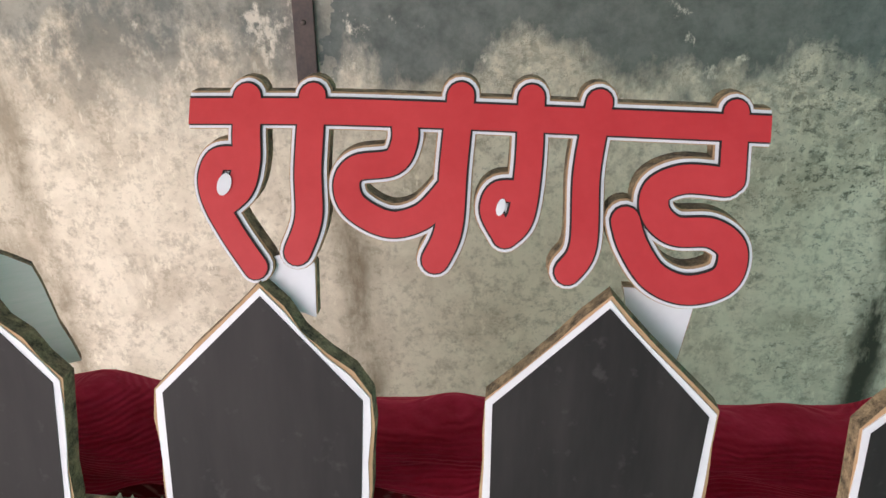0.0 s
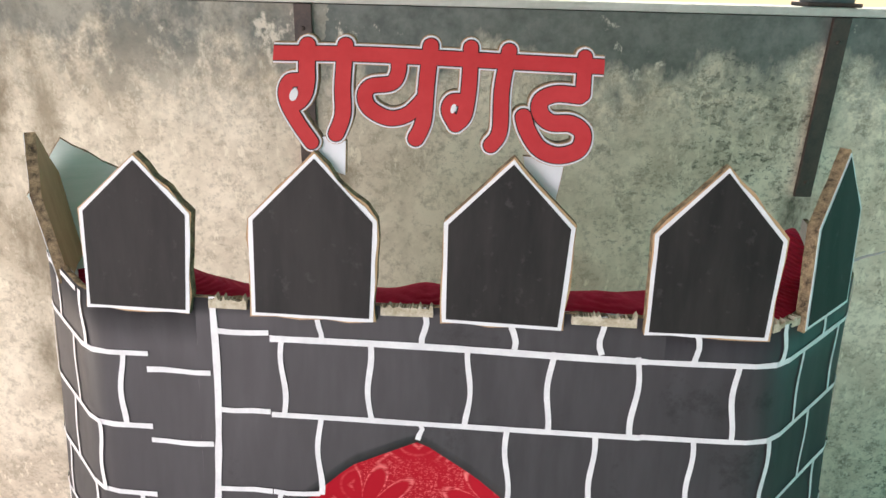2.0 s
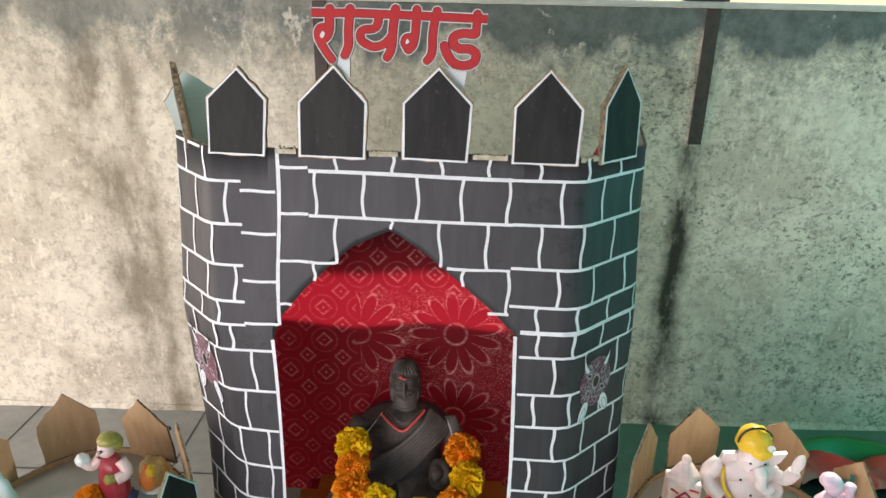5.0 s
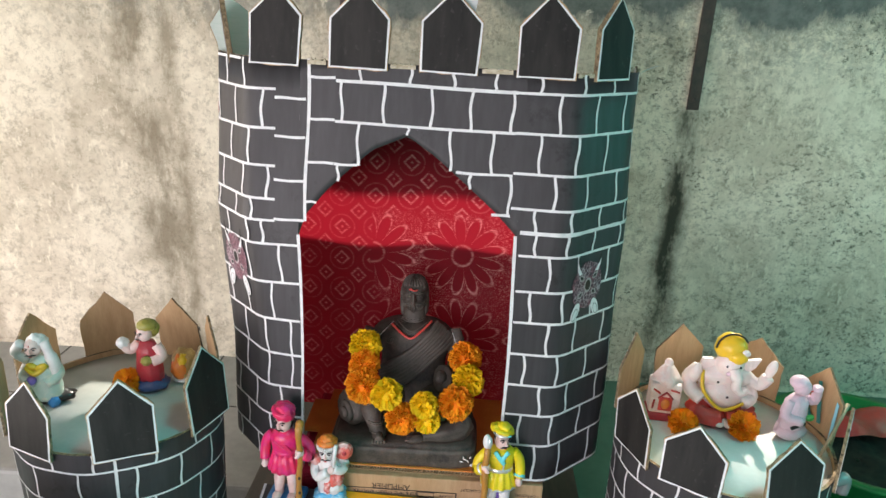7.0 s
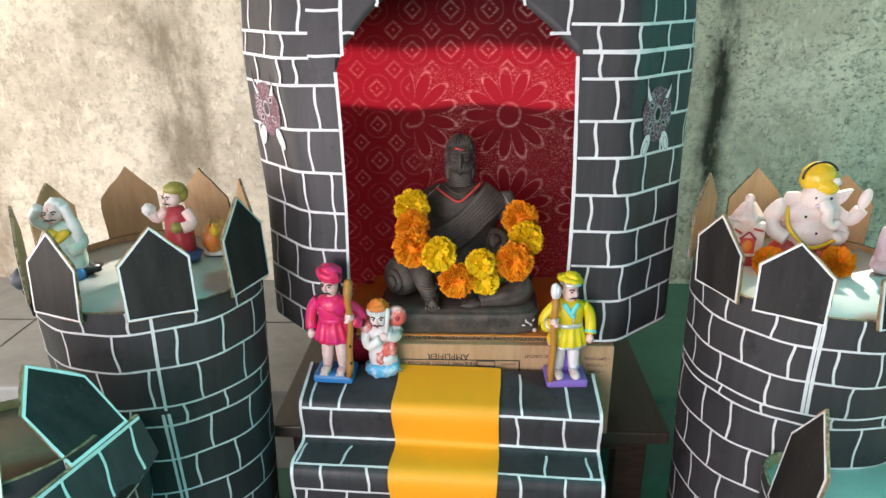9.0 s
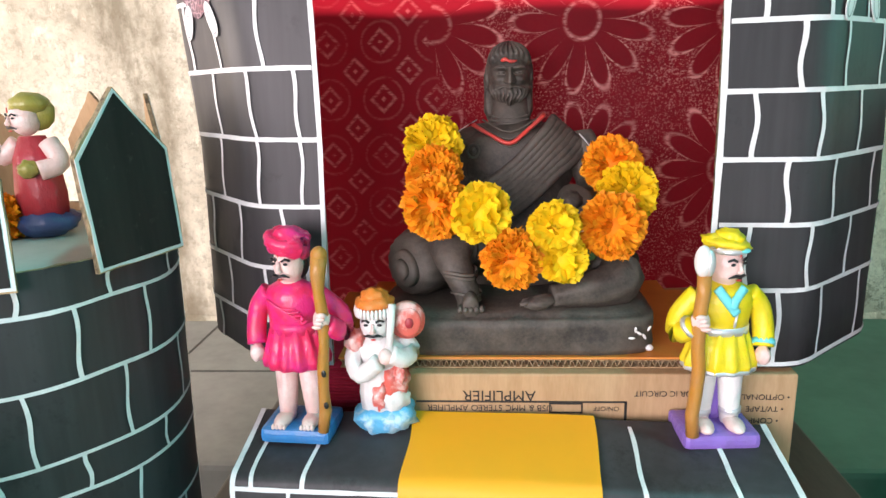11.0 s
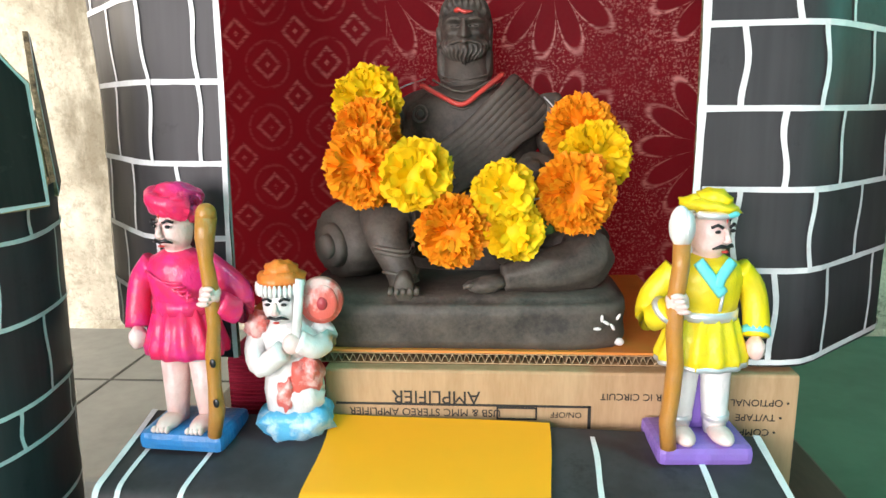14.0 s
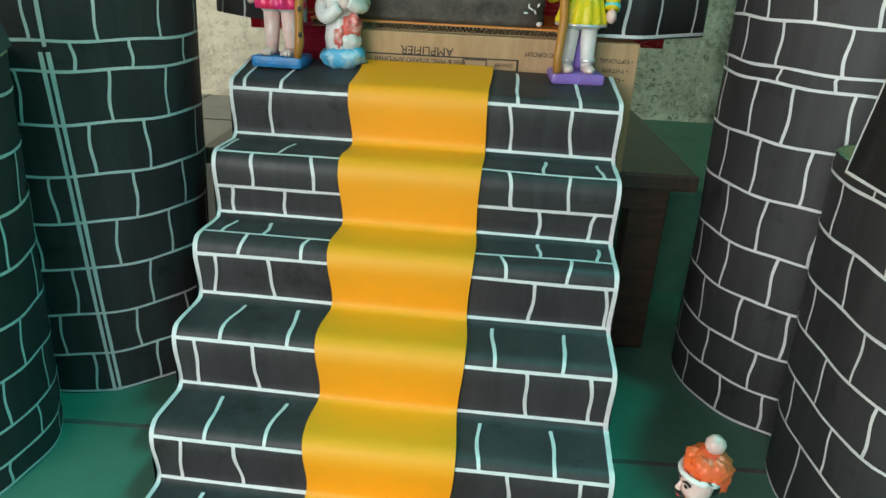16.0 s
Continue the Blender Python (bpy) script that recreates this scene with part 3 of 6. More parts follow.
def on_tower(u, z, lift=0.0):
    i = max(0, min(len(run) - 2, int(np.searchsorted(run, u)) - 1))
    t = (u - run[i]) / (run[i + 1] - run[i])
    p = plan[i].lerp(plan[i + 1], t)
    d = (plan[i + 1] - plan[i]).normalized()
    n = Vector((d.y, -d.x))
    bulge = 0.004 * noise.noise(Vector((u * 5, z * 4, 1.0)))
    # low down the left sheet is pulled in towards the doorway
    low = max(0.0, min(1.0, (1.14 - z) / 0.28))
    nip = low * float(np.interp(p.x, (-0.428, -0.36, -0.285, -0.182, -0.10), (0.014, 0.026, 0.034, 0.009, 0.0)))
    out = low * float(np.interp(p.x, (-0.30, -0.20, -0.17, -0.05), (0.003, 0.011, 0.011, 0.0)))
    return (p.x + nip + n.x * (lift + bulge), p.y - out + n.y * (lift + bulge) + lean(z), z)


ARCH = [(-0.182, 1.125), (-0.169, 1.164), (-0.124, 1.218), (-0.08, 1.260), (-0.037, 1.299), (0.03, 1.328), (0.083, 1.295), (0.151, 1.241), (0.208, 1.194), (0.252, 1.150)]
def arch_top(u):
    return float(np.interp(u, [p[0] for p in ARCH], [p[1] for p in ARCH]))


main_tower = thing("fort_tower", (0.03, 0.55, TW_Z0), "tall cardboard fort tower papered in charcoal with white brick lines", "cardboard tower")
us = sorted(set([float(u) for u in np.arange(run[0], run[-1], 0.012)] + [-0.182, 0.252, run[-1]]))
b = Build()
NZ = 14
for u0, u1 in zip(us, us[1:]):
    um = (u0 + u1) / 2
    for t_in, m in ((0.0, M_PAPER), (-0.006, M_CARDIN)):
        z0, z1 = (arch_top(u0), arch_top(u1)) if -0.182 < um < 0.252 else (TW_Z0, TW_Z0)
        L = [on_tower(u0, z0 + (TW_Z1 - z0) * k / NZ, t_in) for k in range(NZ + 1)]
        R = [on_tower(u1, z1 + (TW_Z1 - z1) * k / NZ, t_in) for k in range(NZ + 1)]
        b.add(L + R, [(k, NZ + 1 + k, NZ + 2 + k, k + 1) for k in range(NZ)], m)
    j = [0.004 * noise.noise(Vector((u * 60, 7, 0))) for u in (u0, u1)]
    rim = [on_tower(u0, TW_Z1, 0), on_tower(u1, TW_Z1, 0), on_tower(u1, TW_Z1 + j[1], -0.006), on_tower(u0, TW_Z1 + j[0], -0.006)]
    b.add(rim, [(0, 1, 2, 3)], M_CORR)
    z0, z1 = (arch_top(u0), arch_top(u1)) if -0.182 < um < 0.252 else (TW_Z0, TW_Z0)
    b.add([on_tower(u0, z0), on_tower(u1, z1), on_tower(u1, z1, -0.006), on_tower(u0, z0, -0.006)], [(0, 1, 2, 3)], M_CORR if z0 > TW_Z0 else M_CARD)
for u, ztop in ((-0.182, 1.125), (0.252, 1.150)):
    q = [on_tower(u, TW_Z0), on_tower(u, ztop), on_tower(u, ztop, -0.006), on_tower(u, TW_Z0, -0.006)]
    b.add(q, [(0, 1, 2, 3)], M_CORR)
shell = b.link("shell", main_tower, "", True)

# painted joints
b = Build()
HW = 0.0026
def hline(u0, u1, z, seed=0.0, dz=0.0, half=HW):
    stroke_line(b, u0, z, u1, z + dz, half, on_tower, M_LINE, 0.0012, 0.0008, seed)
def vline(u, z0, z1, seed=0.0, half=HW):
    stroke_line(b, u, z0, u + 0.002 * math.sin(seed * 3), z1, half, on_tower, M_LINE, 0.0014, 0.0022, seed, 0.008)

LEFT_END, RIGHT_END = run[0] + 0.004, run[-1] - 0.01
# outer left sheet
left_rows = [1.403, 1.328, 1.256, 1.192, 1.150, 1.102, 1.021, 0.941, 0.865, 0.791, 0.72, 0.655]
for i, z in enumerate(left_rows):
    hline(LEFT_END, -0.230 if z > 1.14 else -0.184, z, i * 1.3)
hline(LEFT_END, -0.31, 1.455, 3.0)
LEFT_COLS = ((-0.298, -0.375, -0.455, -0.55), (-0.258, -0.336, -0.414, -0.50, -0.59), (-0.286, -0.356, -0.44, -0.53), (-0.246, -0.304, -0.39, -0.47, -0.56),
             (-0.278, -0.332, -0.41, -0.50), (-0.258, -0.292, -0.37, -0.45, -0.54), (-0.224, -0.30, -0.38, -0.46, -0.55), (-0.252, -0.326, -0.40, -0.49), (-0.21, -0.278, -0.355, -0.44, -0.53))
for i, (z1, z0) in enumerate(zip([1.458] + left_rows, left_rows + [TW_Z0])):
    for u in LEFT_COLS[i] if i < len(LEFT_COLS) else ((-0.245, -0.322, -0.40, -0.48, -0.56), (-0.212, -0.28, -0.36, -0.44, -0.52))[i % 2]:
        if u > LEFT_END:
            vline(u, z0, z1, i + u * 9)
# narrow strip and its border line
for i, z in enumerate((1.387, 1.314, 1.230, 1.153)):
    hline(-0.232, -0.170, z, i)
vline(-0.167, 1.153, 1.462, 0.4, 0.0032)
for i, z in enumerate((1.429, 1.351, 1.269, 1.192)):
    hline(-0.167, -0.113 if z > 1.2 else -0.145, z, i + 2)
# middle sheet
hline(-0.112, 0.237, 1.424, 0.3, -0.004, 0.0032)
hline(-0.112, 0.237, 1.348, 1.3, -0.003)
hline(-0.112, -0.066, 1.268, 2.0)
hline(0.127, 0.236, 1.266, 2.6)
hline(0.20, 0.236, 1.190, 3.6)
for z0, z1, cols in ((1.424, 1.46, (-0.065, 0.032, 0.115, 0.195)), (1.348, 1.424, (-0.100, -0.017, 0.074, 0.149, 0.228)), (1.268, 1.348, (-0.066, 0.115, 0.195)), (1.33, 1.347, (0.03,)), (1.19, 1.266, (0.233,)), (1.236, 1.268, (0.154, -0.104))):
    for u in cols:
        vline(u, z0, z1, u * 31)
# right sheet
right_rows = [1.420, 1.346, 1.271, 1.205, 1.160, 1.115, 1.041, 0.974, 0.904, 0.834, 0.765, 0.693, 0.608]
for i, z in enumerate(right_rows):
    hline(0.237 if z > 1.16 else 0.258, RIGHT_END, z, i * 0.9, 0.0, 0.0038 if z in (1.160,) else HW)
RIGHT_COLS = ((0.28, 0.36, 0.446, 0.53), (0.318, 0.40, 0.488, 0.57), (0.286, 0.356, 0.44, 0.53), (0.32, 0.39, 0.484, 0.56), (0.286, 0.356, 0.438, 0.52),
              (0.29, 0.352, 0.426, 0.51), (0.322, 0.386, 0.48, 0.56), (0.29, 0.354, 0.438, 0.52), (0.33, 0.394, 0.486, 0.57))
for i, (z1, z0) in enumerate(zip([1.458] + right_rows, right_rows)):
    cols = RIGHT_COLS[i] if i < len(RIGHT_COLS) else ((0.288, 0.356, 0.44, 0.525), (0.326, 0.391, 0.485, 0.565))[(i + 1) % 2]
    for u in cols:
        vline(u, z0, z1, i * 2 + u * 7)
# white edge down both sides of the doorway
vline(-0.1835, TW_Z0, 1.125, 0.5, 0.0032)
vline(0.2535, TW_Z0, 1.152, 1.5, 0.0032)
lines = b.link("painted_joints", main_tower, "hand-painted white brick joints")

def flat_frame(origin, along, outward, tilt=0.0):
    """A flat plate standing on origin: u runs along, w up, d inwards; tilt leans its head inwards."""
    o, a, n = Vector(origin), Vector(along).normalized(), Vector(outward).normalized()
    return lambda u, w, d: tuple(o + a * u - n * (d + tilt * w) + Vector((0, 0, w)))
def tower_place(uc, z0, out=0.006, skew=0.0):
    p, q = Vector(on_tower(uc - 0.03, z0)), Vector(on_tower(uc + 0.03, z0))
    t = (q - p).normalized()
    o = Vector(on_tower(uc, z0)) + Vector((t.y, -t.x, 0)) * out
    f = flat_frame(o, (t.x, t.y, 0), (t.y, -t.x, 0), 0.15)
    return lambda u, w, d: f(u + skew * w, w, d)
for i, (uc, w, h, sk) in enumerate(((-0.2335, 0.098, 0.142, 0.03), (-0.070, 0.110, 0.148, 0.02), (0.1025, 0.111, 0.150, 0.02), (0.285, 0.108, 0.149, 0.02), (0.434, 0.098, 0.150, 0.17))):
    merlon(main_tower, tower_place(uc, 1.448, 0.006, sk), w, h, 0.092, M_CARD, seed=i)

# the last merlon on the outer side falls outwards; behind it a mint-backed one slumps sideways
merlon(main_tower, flat_frame((-0.356, 0.432, 1.442), (-0.33, 0.944, 0), (-0.944, -0.33, 0), -0.10), 0.085, 0.145, 0.092, M_CARD, seed=6)
mint = flat_frame((-0.338, 0.500, 1.430), (0.86, 0.5, 0), (-0.5, 0.86, 0), -0.10)
merlon(main_tower, lambda u, w, d: mint(u - 0.24 * w, w + 0.1 * u, d), 0.098, 0.138, 0.086, M_MINT, seed=7)

# torn card standing up along the rim between merlons
M_TORN = speckled("torn_card", (0.34, 0.28, 0.18), (0.66, 0.60, 0.47), 90, 0.9, bump=0.8, dist=0.003)
rnd = random.Random(21)
for u0, u1 in ((-0.168, -0.132), (-0.008, 0.040), (0.166, 0.224), (0.345, 0.382)):
    n = 60
    def torn(u, w, d):
        return on_tower(u, w, -d)
    top = [(u1 + (u0 - u1) * k / n, 1.459 + abs(rnd.gauss(0, 0.0011)) + 0.007 * max(0.0, noise.noise(Vector((k * 0.23, u0 * 9, 0))))) for k in range(n + 1)]
    Build().prism([(u0, 1.452), (u1, 1.452)] + top, -0.0018 - rnd.uniform(0, 0.002), 0.004, M_TORN, M_TORN, torn).link("torn_edge", main_tower, "ragged torn card along the rim")

def curl(u, v):
    p = on_tower(0.565 + 0.012 * u, 1.452 + 0.020 * v, 0.004 + 0.030 * v * v + 0.010 * u * v)
    return p
Build().grid(curl, 4, 6, M_WHITE).link("paper_curl", main_tower, "torn curl of white paper on the rim")

# painted bull-head shield pictures on the chamfered faces
def shield(uc, zc, s, mirror):
    p = thing("shield_ornament", on_tower(uc, zc, 0.003), "paper cut-out of a round maroon shield with horns", "paper ornament", "shield cut-outs")
    def pl(u, w, d):
        return on_tower(uc + u * s * mirror, zc + w * s, 0.0016 - d)
    def oval(cx, cy, rx, ry, turn=0.0, n=20, point=0.0):
        out = []
        for t in range(n):
            a = 2 * math.pi * t / n
            x, y = rx * math.cos(a), ry * math.sin(a) * (1 - point * abs(math.cos(a)))
            out.append((cx + x * math.cos(turn) - y * math.sin(turn), cy + x * math.sin(turn) + y * math.cos(turn)))
        return out
    def ring(name, outer, inner, d, material):
        n = len(outer)
        bb = Build()
        bb.add([pl(x, y, d) for x, y in outer + inner], [(t, (t + 1) % n, n + (t + 1) % n, n + t) for t in range(n)], material)
        bb.link(name, p)
    rim = [(0.034 * math.cos(t * 2 * math.pi / 30) * (1 + 0.03 * math.sin(t * 5)), 0.037 * math.sin(t * 2 * math.pi / 30) * (1 + 0.03 * math.sin(t * 5))) for t in range(30)]
    Build().prism(rim, -0.0006, 0, M_SHIELD, None, pl).link("shield", p)
    Build().prism(oval(0, 0, 0.0060, 0.0085), -0.0024, -0.0012, P_BLACK, None, pl).link("boss", p)
    ring("boss_ring", oval(0, 0, 0.0088, 0.0120), oval(0, 0, 0.0060, 0.0085), -0.0019, M_PRINTG)
    for a in (35, 145, 215, 325):
        cx, cy = 0.019 * math.cos(radians(a)), 0.023 * math.sin(radians(a))
        ring("printed_leaf", oval(cx, cy, 0.0072, 0.0050, radians(a), 16, 0.5), oval(cx, cy, 0.0048, 0.0028, radians(a), 16, 0.5), -0.0019, M_PRINTG)
        Build().prism(oval(cx, cy, 0.0046, 0.0026, radians(a), 12, 0.5), -0.0019, -0.0012, M_INK, None, pl).link("printed_leaf", p)
    for sgn in (-1, 1):
        horn = [(sgn * 0.015, 0.020), (sgn * 0.022, 0.019), (sgn * 0.0265, 0.030), (sgn * 0.0265, 0.038), (sgn * 0.0225, 0.030)]
        Build().prism(horn, -0.0016, -0.0007, M_WHITE, None, pl).link("horn", p)
        tip = [(sgn * 0.0225, 0.030), (sgn * 0.0265, 0.038), (sgn * 0.0275, 0.050), (sgn * 0.0250, 0.042)]
        Build().prism(tip[::1], -0.0014, -0.0007, M_INK, None, pl).link("horn_tip", p)
        c, turn = (sgn * 0.0235, -0.040), radians(90 + sgn * 24)
        Build().prism(oval(c[0], c[1], 0.0155, 0.0075, turn, 18, -0.12), -0.0016, -0.0007, M_WHITE, None, pl).link("paddle", p)
        ring("paddle_line", oval(c[0] + sgn * 0.0012, c[1] - 0.003, 0.0105, 0.0050, turn, 18), oval(c[0] + sgn * 0.0012, c[1] - 0.003, 0.0092, 0.0040, turn, 18), -0.0019, M_PRINTG2)
M_SHIELD = mat("shield_print", (0.12, 0.03, 0.05), 0.5)
_k = Nodes(M_SHIELD)
_v = _k.voronoi(130, feature="DISTANCE_TO_EDGE")
_k.base(_k.mix(_k.bw(_v.outputs["Distance"], 0.03, 0.12), _k.mix(_k.bw(_k.noise(30, 4, 0.6), 0.4, 0.6), (0.46, 0.36, 0.40), (0.26, 0.08, 0.11)), (0.08, 0.03, 0.05)))
M_PRINTG = mat("pale_print", (0.42, 0.36, 0.37), 0.5)
M_PRINTG2 = mat("grey_print", (0.22, 0.22, 0.24), 0.5)
shield(0.420, 1.046, 1.35, 1)
shield(-0.356, 1.052, 1.35, -1)

# red printed cloth hung inside the doorway
def cloth(u, v):
    x, z = -0.36 + 0.83 * u, 0.56 + 0.765 * v
    return (x, 0.552 + 0.008 * math.sin(x * 19) * (0.4 + 0.6 * (1 - v)), z)
bd = thing("backdrop_cloth", (0.03, 0.52, 0.56), "red printed furnishing cloth with rings and daisies, hung as a backdrop", "cloth")
Build().grid(cloth, 60, 40, M_CLOTH).link("cloth", bd)

# maroon velvet thrown over the back of the tower
vb = thing("velvet_blanket", (0.03, 0.62, 1.36), "maroon velvet blanket bunched over the back of the tower", "blanket")
def velvet(u, v):
    x = -0.41 + 0.87 * u
    lump_l, lump_r = math.exp(-((x + 0.295) / 0.045) ** 2), math.exp(-((x - 0.436) / 0.026) ** 2)
    lump_o = math.exp(-((x + 0.398) / 0.018) ** 2)
    ridge = 1.368 + 0.004 * math.sin(x * 17 + 1) + 0.030 * lump_l + 0.05 * lump_o + 0.115 * lump_r + 0.008 * math.exp(-((x - 0.26) / 0.06) ** 2)
    y = 0.553 - 0.07 * lump_r - 0.02 * lump_l
    if v < 0.3:
        t = v / 0.3
        p = (y - 0.042 - 0.012 * math.sin(x * 31 + 4 * t) * (1 - 0.6 * t), 1.30 + (ridge - 0.03 - 1.30) * t)
    elif v < 0.7:
        a = math.pi * (v - 0.3) / 0.4
        p = (y - 0.042 * math.cos(a), ridge - 0.03 + 0.03 * math.sin(a))
    else:
        p = (y + 0.042 + 0.012 * (v - 0.7), ridge - 0.03 - (ridge - 0.03 - 1.205) * (v - 0.7) / 0.3)
    return (x, p[0] + 0.006 * noise.noise(Vector((x * 14, v * 6, 9))), p[1] + 0.007 * noise.noise(Vector((x * 20, v * 9, 4))))
Build().grid(velvet, 110, 40, M_VELVET).link("blanket", vb)

# ---------------------------------------------------------------- round side towers
def round_tower(name, cx, cy, z1, r_top, r_bot, angles, label, rows, seams, mh, seed, deck=None, deckmat=None, depth=None, folds=None, joints=None, tops=None, dip=None, dent=None):
    tw = thing(name, (cx, cy, FLOOR), label, "cardboard tower", "small round towers")
    def on(u, z, lift=0.0):
        a = u / r_top
        f = (abs(math.cos(a)) ** 4 + abs(math.sin(a) / depth) ** 4) ** -0.25 if depth else 1.0
        r = (r_bot + (r_top - r_bot) * (z - FLOOR) / (z1 - FLOOR)) * f + lift + 0.003 * noise.noise(Vector((math.cos(a) * 3 + seed, math.sin(a) * 3, z * 5)))
        if dent:
            r -= dent[1] * max(0.0, math.cos(a - radians(dent[0]))) ** 3
        return (cx + r * math.cos(a), cy + r * math.sin(a), z)
    n = 72
    b = Build()
    step = 2 * math.pi * r_top / n
    def rim_z(i):
        # where the rim is torn down: from angle, to angle, depth
        if not dip:
            return z1
        a = (i % n * 360 / n + 180) % 360 - 180
        return z1 - dip[2] * max(0.0, min(1.0, (a - dip[0]) / 8, (dip[1] - a) / 8))
    for t_in, m in ((0, M_PAPER), (-0.006, M_CARD)):
        vs = [on(i * step, FLOOR + (rim_z(i) - FLOOR) * j / 8, t_in) for j in range(9) for i in range(n)]
        b.add(vs, [(j * n + i, j * n + (i + 1) % n, (j + 1) * n + (i + 1) % n, (j + 1) * n + i) for j in range(8) for i in range(n)], m)
    vs = [on(i * step, rim_z(i) + (0.003 * noise.noise(Vector((i * 0.9, seed, 0)))), t) for t in (0, -0.006) for i in range(n)]
    b.add(vs, [(i, (i + 1) % n, n + (i + 1) % n, n + i) for i in range(n)], M_CORR)
    b.link("shell", tw)
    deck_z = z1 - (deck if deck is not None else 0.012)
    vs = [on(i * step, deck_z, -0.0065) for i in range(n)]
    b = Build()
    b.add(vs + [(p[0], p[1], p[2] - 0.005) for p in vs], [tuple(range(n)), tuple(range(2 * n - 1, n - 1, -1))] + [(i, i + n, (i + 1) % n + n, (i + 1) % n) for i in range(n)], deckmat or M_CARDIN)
    b.link("deck", tw, "flat card deck, pale or in shaded brown")
    b = Build()
    rnd = random.Random(seed)
    full = 2 * math.pi * r_top
    edges = [z1] + rows + [FLOOR + 0.004]
    for i, z in enumerate(rows + [FLOOR + 0.004]):
        pts = [Vector((full * k / 90, z + 0.0012 * math.sin(k * 0.7 + i))) for k in range(91)]
        kept = []
        for k, p in enumerate(pts + [None]):
            if p is not None and p.y < rim_z(round(k * n / 90)) + 0.002:
                kept.append(p)
            else:
                if len(kept) > 1:
                    ribbon(b, kept, 0.0021, on, M_LINE, 0.0012)
                kept = []
    for i, (za, zb) in enumerate(zip(edges, edges[1:])):
        count = 12
        places = [360 * (k + 0.5 * (i % 2) + rnd.uniform(-0.1, 0.1)) / count for k in range(count)]
        if joints and i < len(joints):
            # known joints, then even ones round the far side
            places = list(joints[i])
            while places[-1] + 24 < places[0] + 360 - 14:
                places.append(places[-1] + 24 + rnd.uniform(-2, 2))
        for deg in places:
            u = radians(deg % 360) * r_top
            if rim_z(round(deg % 360 * n / 360)) < za - 0.002:
                continue
            stroke_line(b, u, zb, u + rnd.uniform(-0.004, 0.004), za, 0.0021, on, M_LINE, 0.0014, 0.0018, rnd.uniform(0, 6), 0.008)
    for a0, za, a1, zb, gap in seams:
        for du in ((-gap, gap) if gap else (0.0,)):
            stroke_line(b, radians(a0) * r_top + du, za, radians(a1) * r_top + du, zb, 0.0028, on, M_LINE, 0.0017, 0.0006, 1.0)
    b.link("painted_joints", tw, "hand-painted white brick joints")
    for i, a in enumerate(angles):
        ca, sa = math.cos(radians(a)), math.sin(radians(a))
        rim = on(radians(a) * r_top, z1)
        dist = math.hypot(rim[0] - cx, rim[1] - cy) + 0.0040
        fold = (folds or {}).get(a, 0.03 * math.sin(i * 2.7))
        merlon(tw, flat_frame((cx + ca * dist, cy + sa * dist, z1 - 0.012), (-sa, ca, 0), (ca, sa, 0), fold), 0.108, (tops or {}).get(a, mh), (tops or {}).get(a, mh) * 0.62, thick=0.005, seed=seed * 20 + i)
    return tw, on


ROWS_L = [0.732, 0.659, 0.582, 0.543, 0.470, 0.395, 0.322, 0.247, 0.168, 0.095]
ROWS_R = [0.715, 0.650, 0.588, 0.567, 0.486, 0.404, 0.320, 0.240, 0.160, 0.090]
# where the upright joints stand in each course, in degrees
JOINTS_L = ((225, 260, 281, 309, 331, 354), (248, 273, 299, 321, 342), (262, 285, 308, 332, 356), (274, 299, 319, 344), (278, 309, 332, 372), (272, 300, 322, 350), (283, 314, 338), (273, 304, 328, 357), (284, 316, 342), (275, 308, 334), (286, 315, 340))
JOINTS_R = ((190, 208, 231, 266), (199, 219, 240, 259, 278), (188, 208, 233, 267), (210, 232, 262), (175, 201, 218, 240, 276), (188, 209, 230, 258), (198, 217, 239, 264), (181, 204, 227, 252), (194, 216, 238, 262), (174, 203, 228, 250), (191, 216, 237, 262))
left_tower, on_left = round_tower("round_tower", -0.54, 0.22, 0.772, 0.215, 0.19, (249, 296, 342, 32, 76, 125, 168, 210), "low round cardboard tower with two figures on its deck", ROWS_L, ((290.5, 0.772, 290.0, 0.575, 0.0), (289.5, 0.568, 294.5, FLOOR, 0.0048)), 0.158, 3, folds={249: 0.08, 296: 0.14, 342: 0.06, 32: 0.06, 76: 0.15}, dent=(48, 0.038), joints=JOINTS_L, tops={249: 0.144, 296: 0.150, 342: 0.166})
right_tower, on_right = round_tower("round_tower", 0.70, 0.22, 0.772, 0.21, 0.195, (200, 236, 285, 328, 12, 55, 101, 142), "low round cardboard tower carrying a small elephant-headed idol", ROWS_R, ((249.5, 0.772, 249.8, 0.590, 0.0035),), 0.150, 5, None, M_DECKW, folds={236: 0.12, 285: 0.14, 200: -0.05}, joints=JOINTS_R, tops={236: 0.127, 285: 0.127, 200: 0.142, 142: 0.158})
ROWS_F = [0.60, 0.53, 0.46, 0.39, 0.32, 0.25, 0.18, 0.11, 0.06]
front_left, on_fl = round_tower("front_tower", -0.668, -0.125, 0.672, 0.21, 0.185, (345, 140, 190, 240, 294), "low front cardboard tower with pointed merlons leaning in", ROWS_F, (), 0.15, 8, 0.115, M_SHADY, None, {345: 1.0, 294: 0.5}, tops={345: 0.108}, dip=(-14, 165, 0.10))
front_right, on_fr = round_tower("front_tower", 0.765, -0.12, 0.505, 0.213, 0.195, (180, 60, 5, 270), "low front cardboard tower with a pale deck", [z - 0.12 for z in ROWS_F if z > 0.2], (), 0.15, 9, 0.02, None, 0.8, {180: 0.14}, tops={180: 0.20})

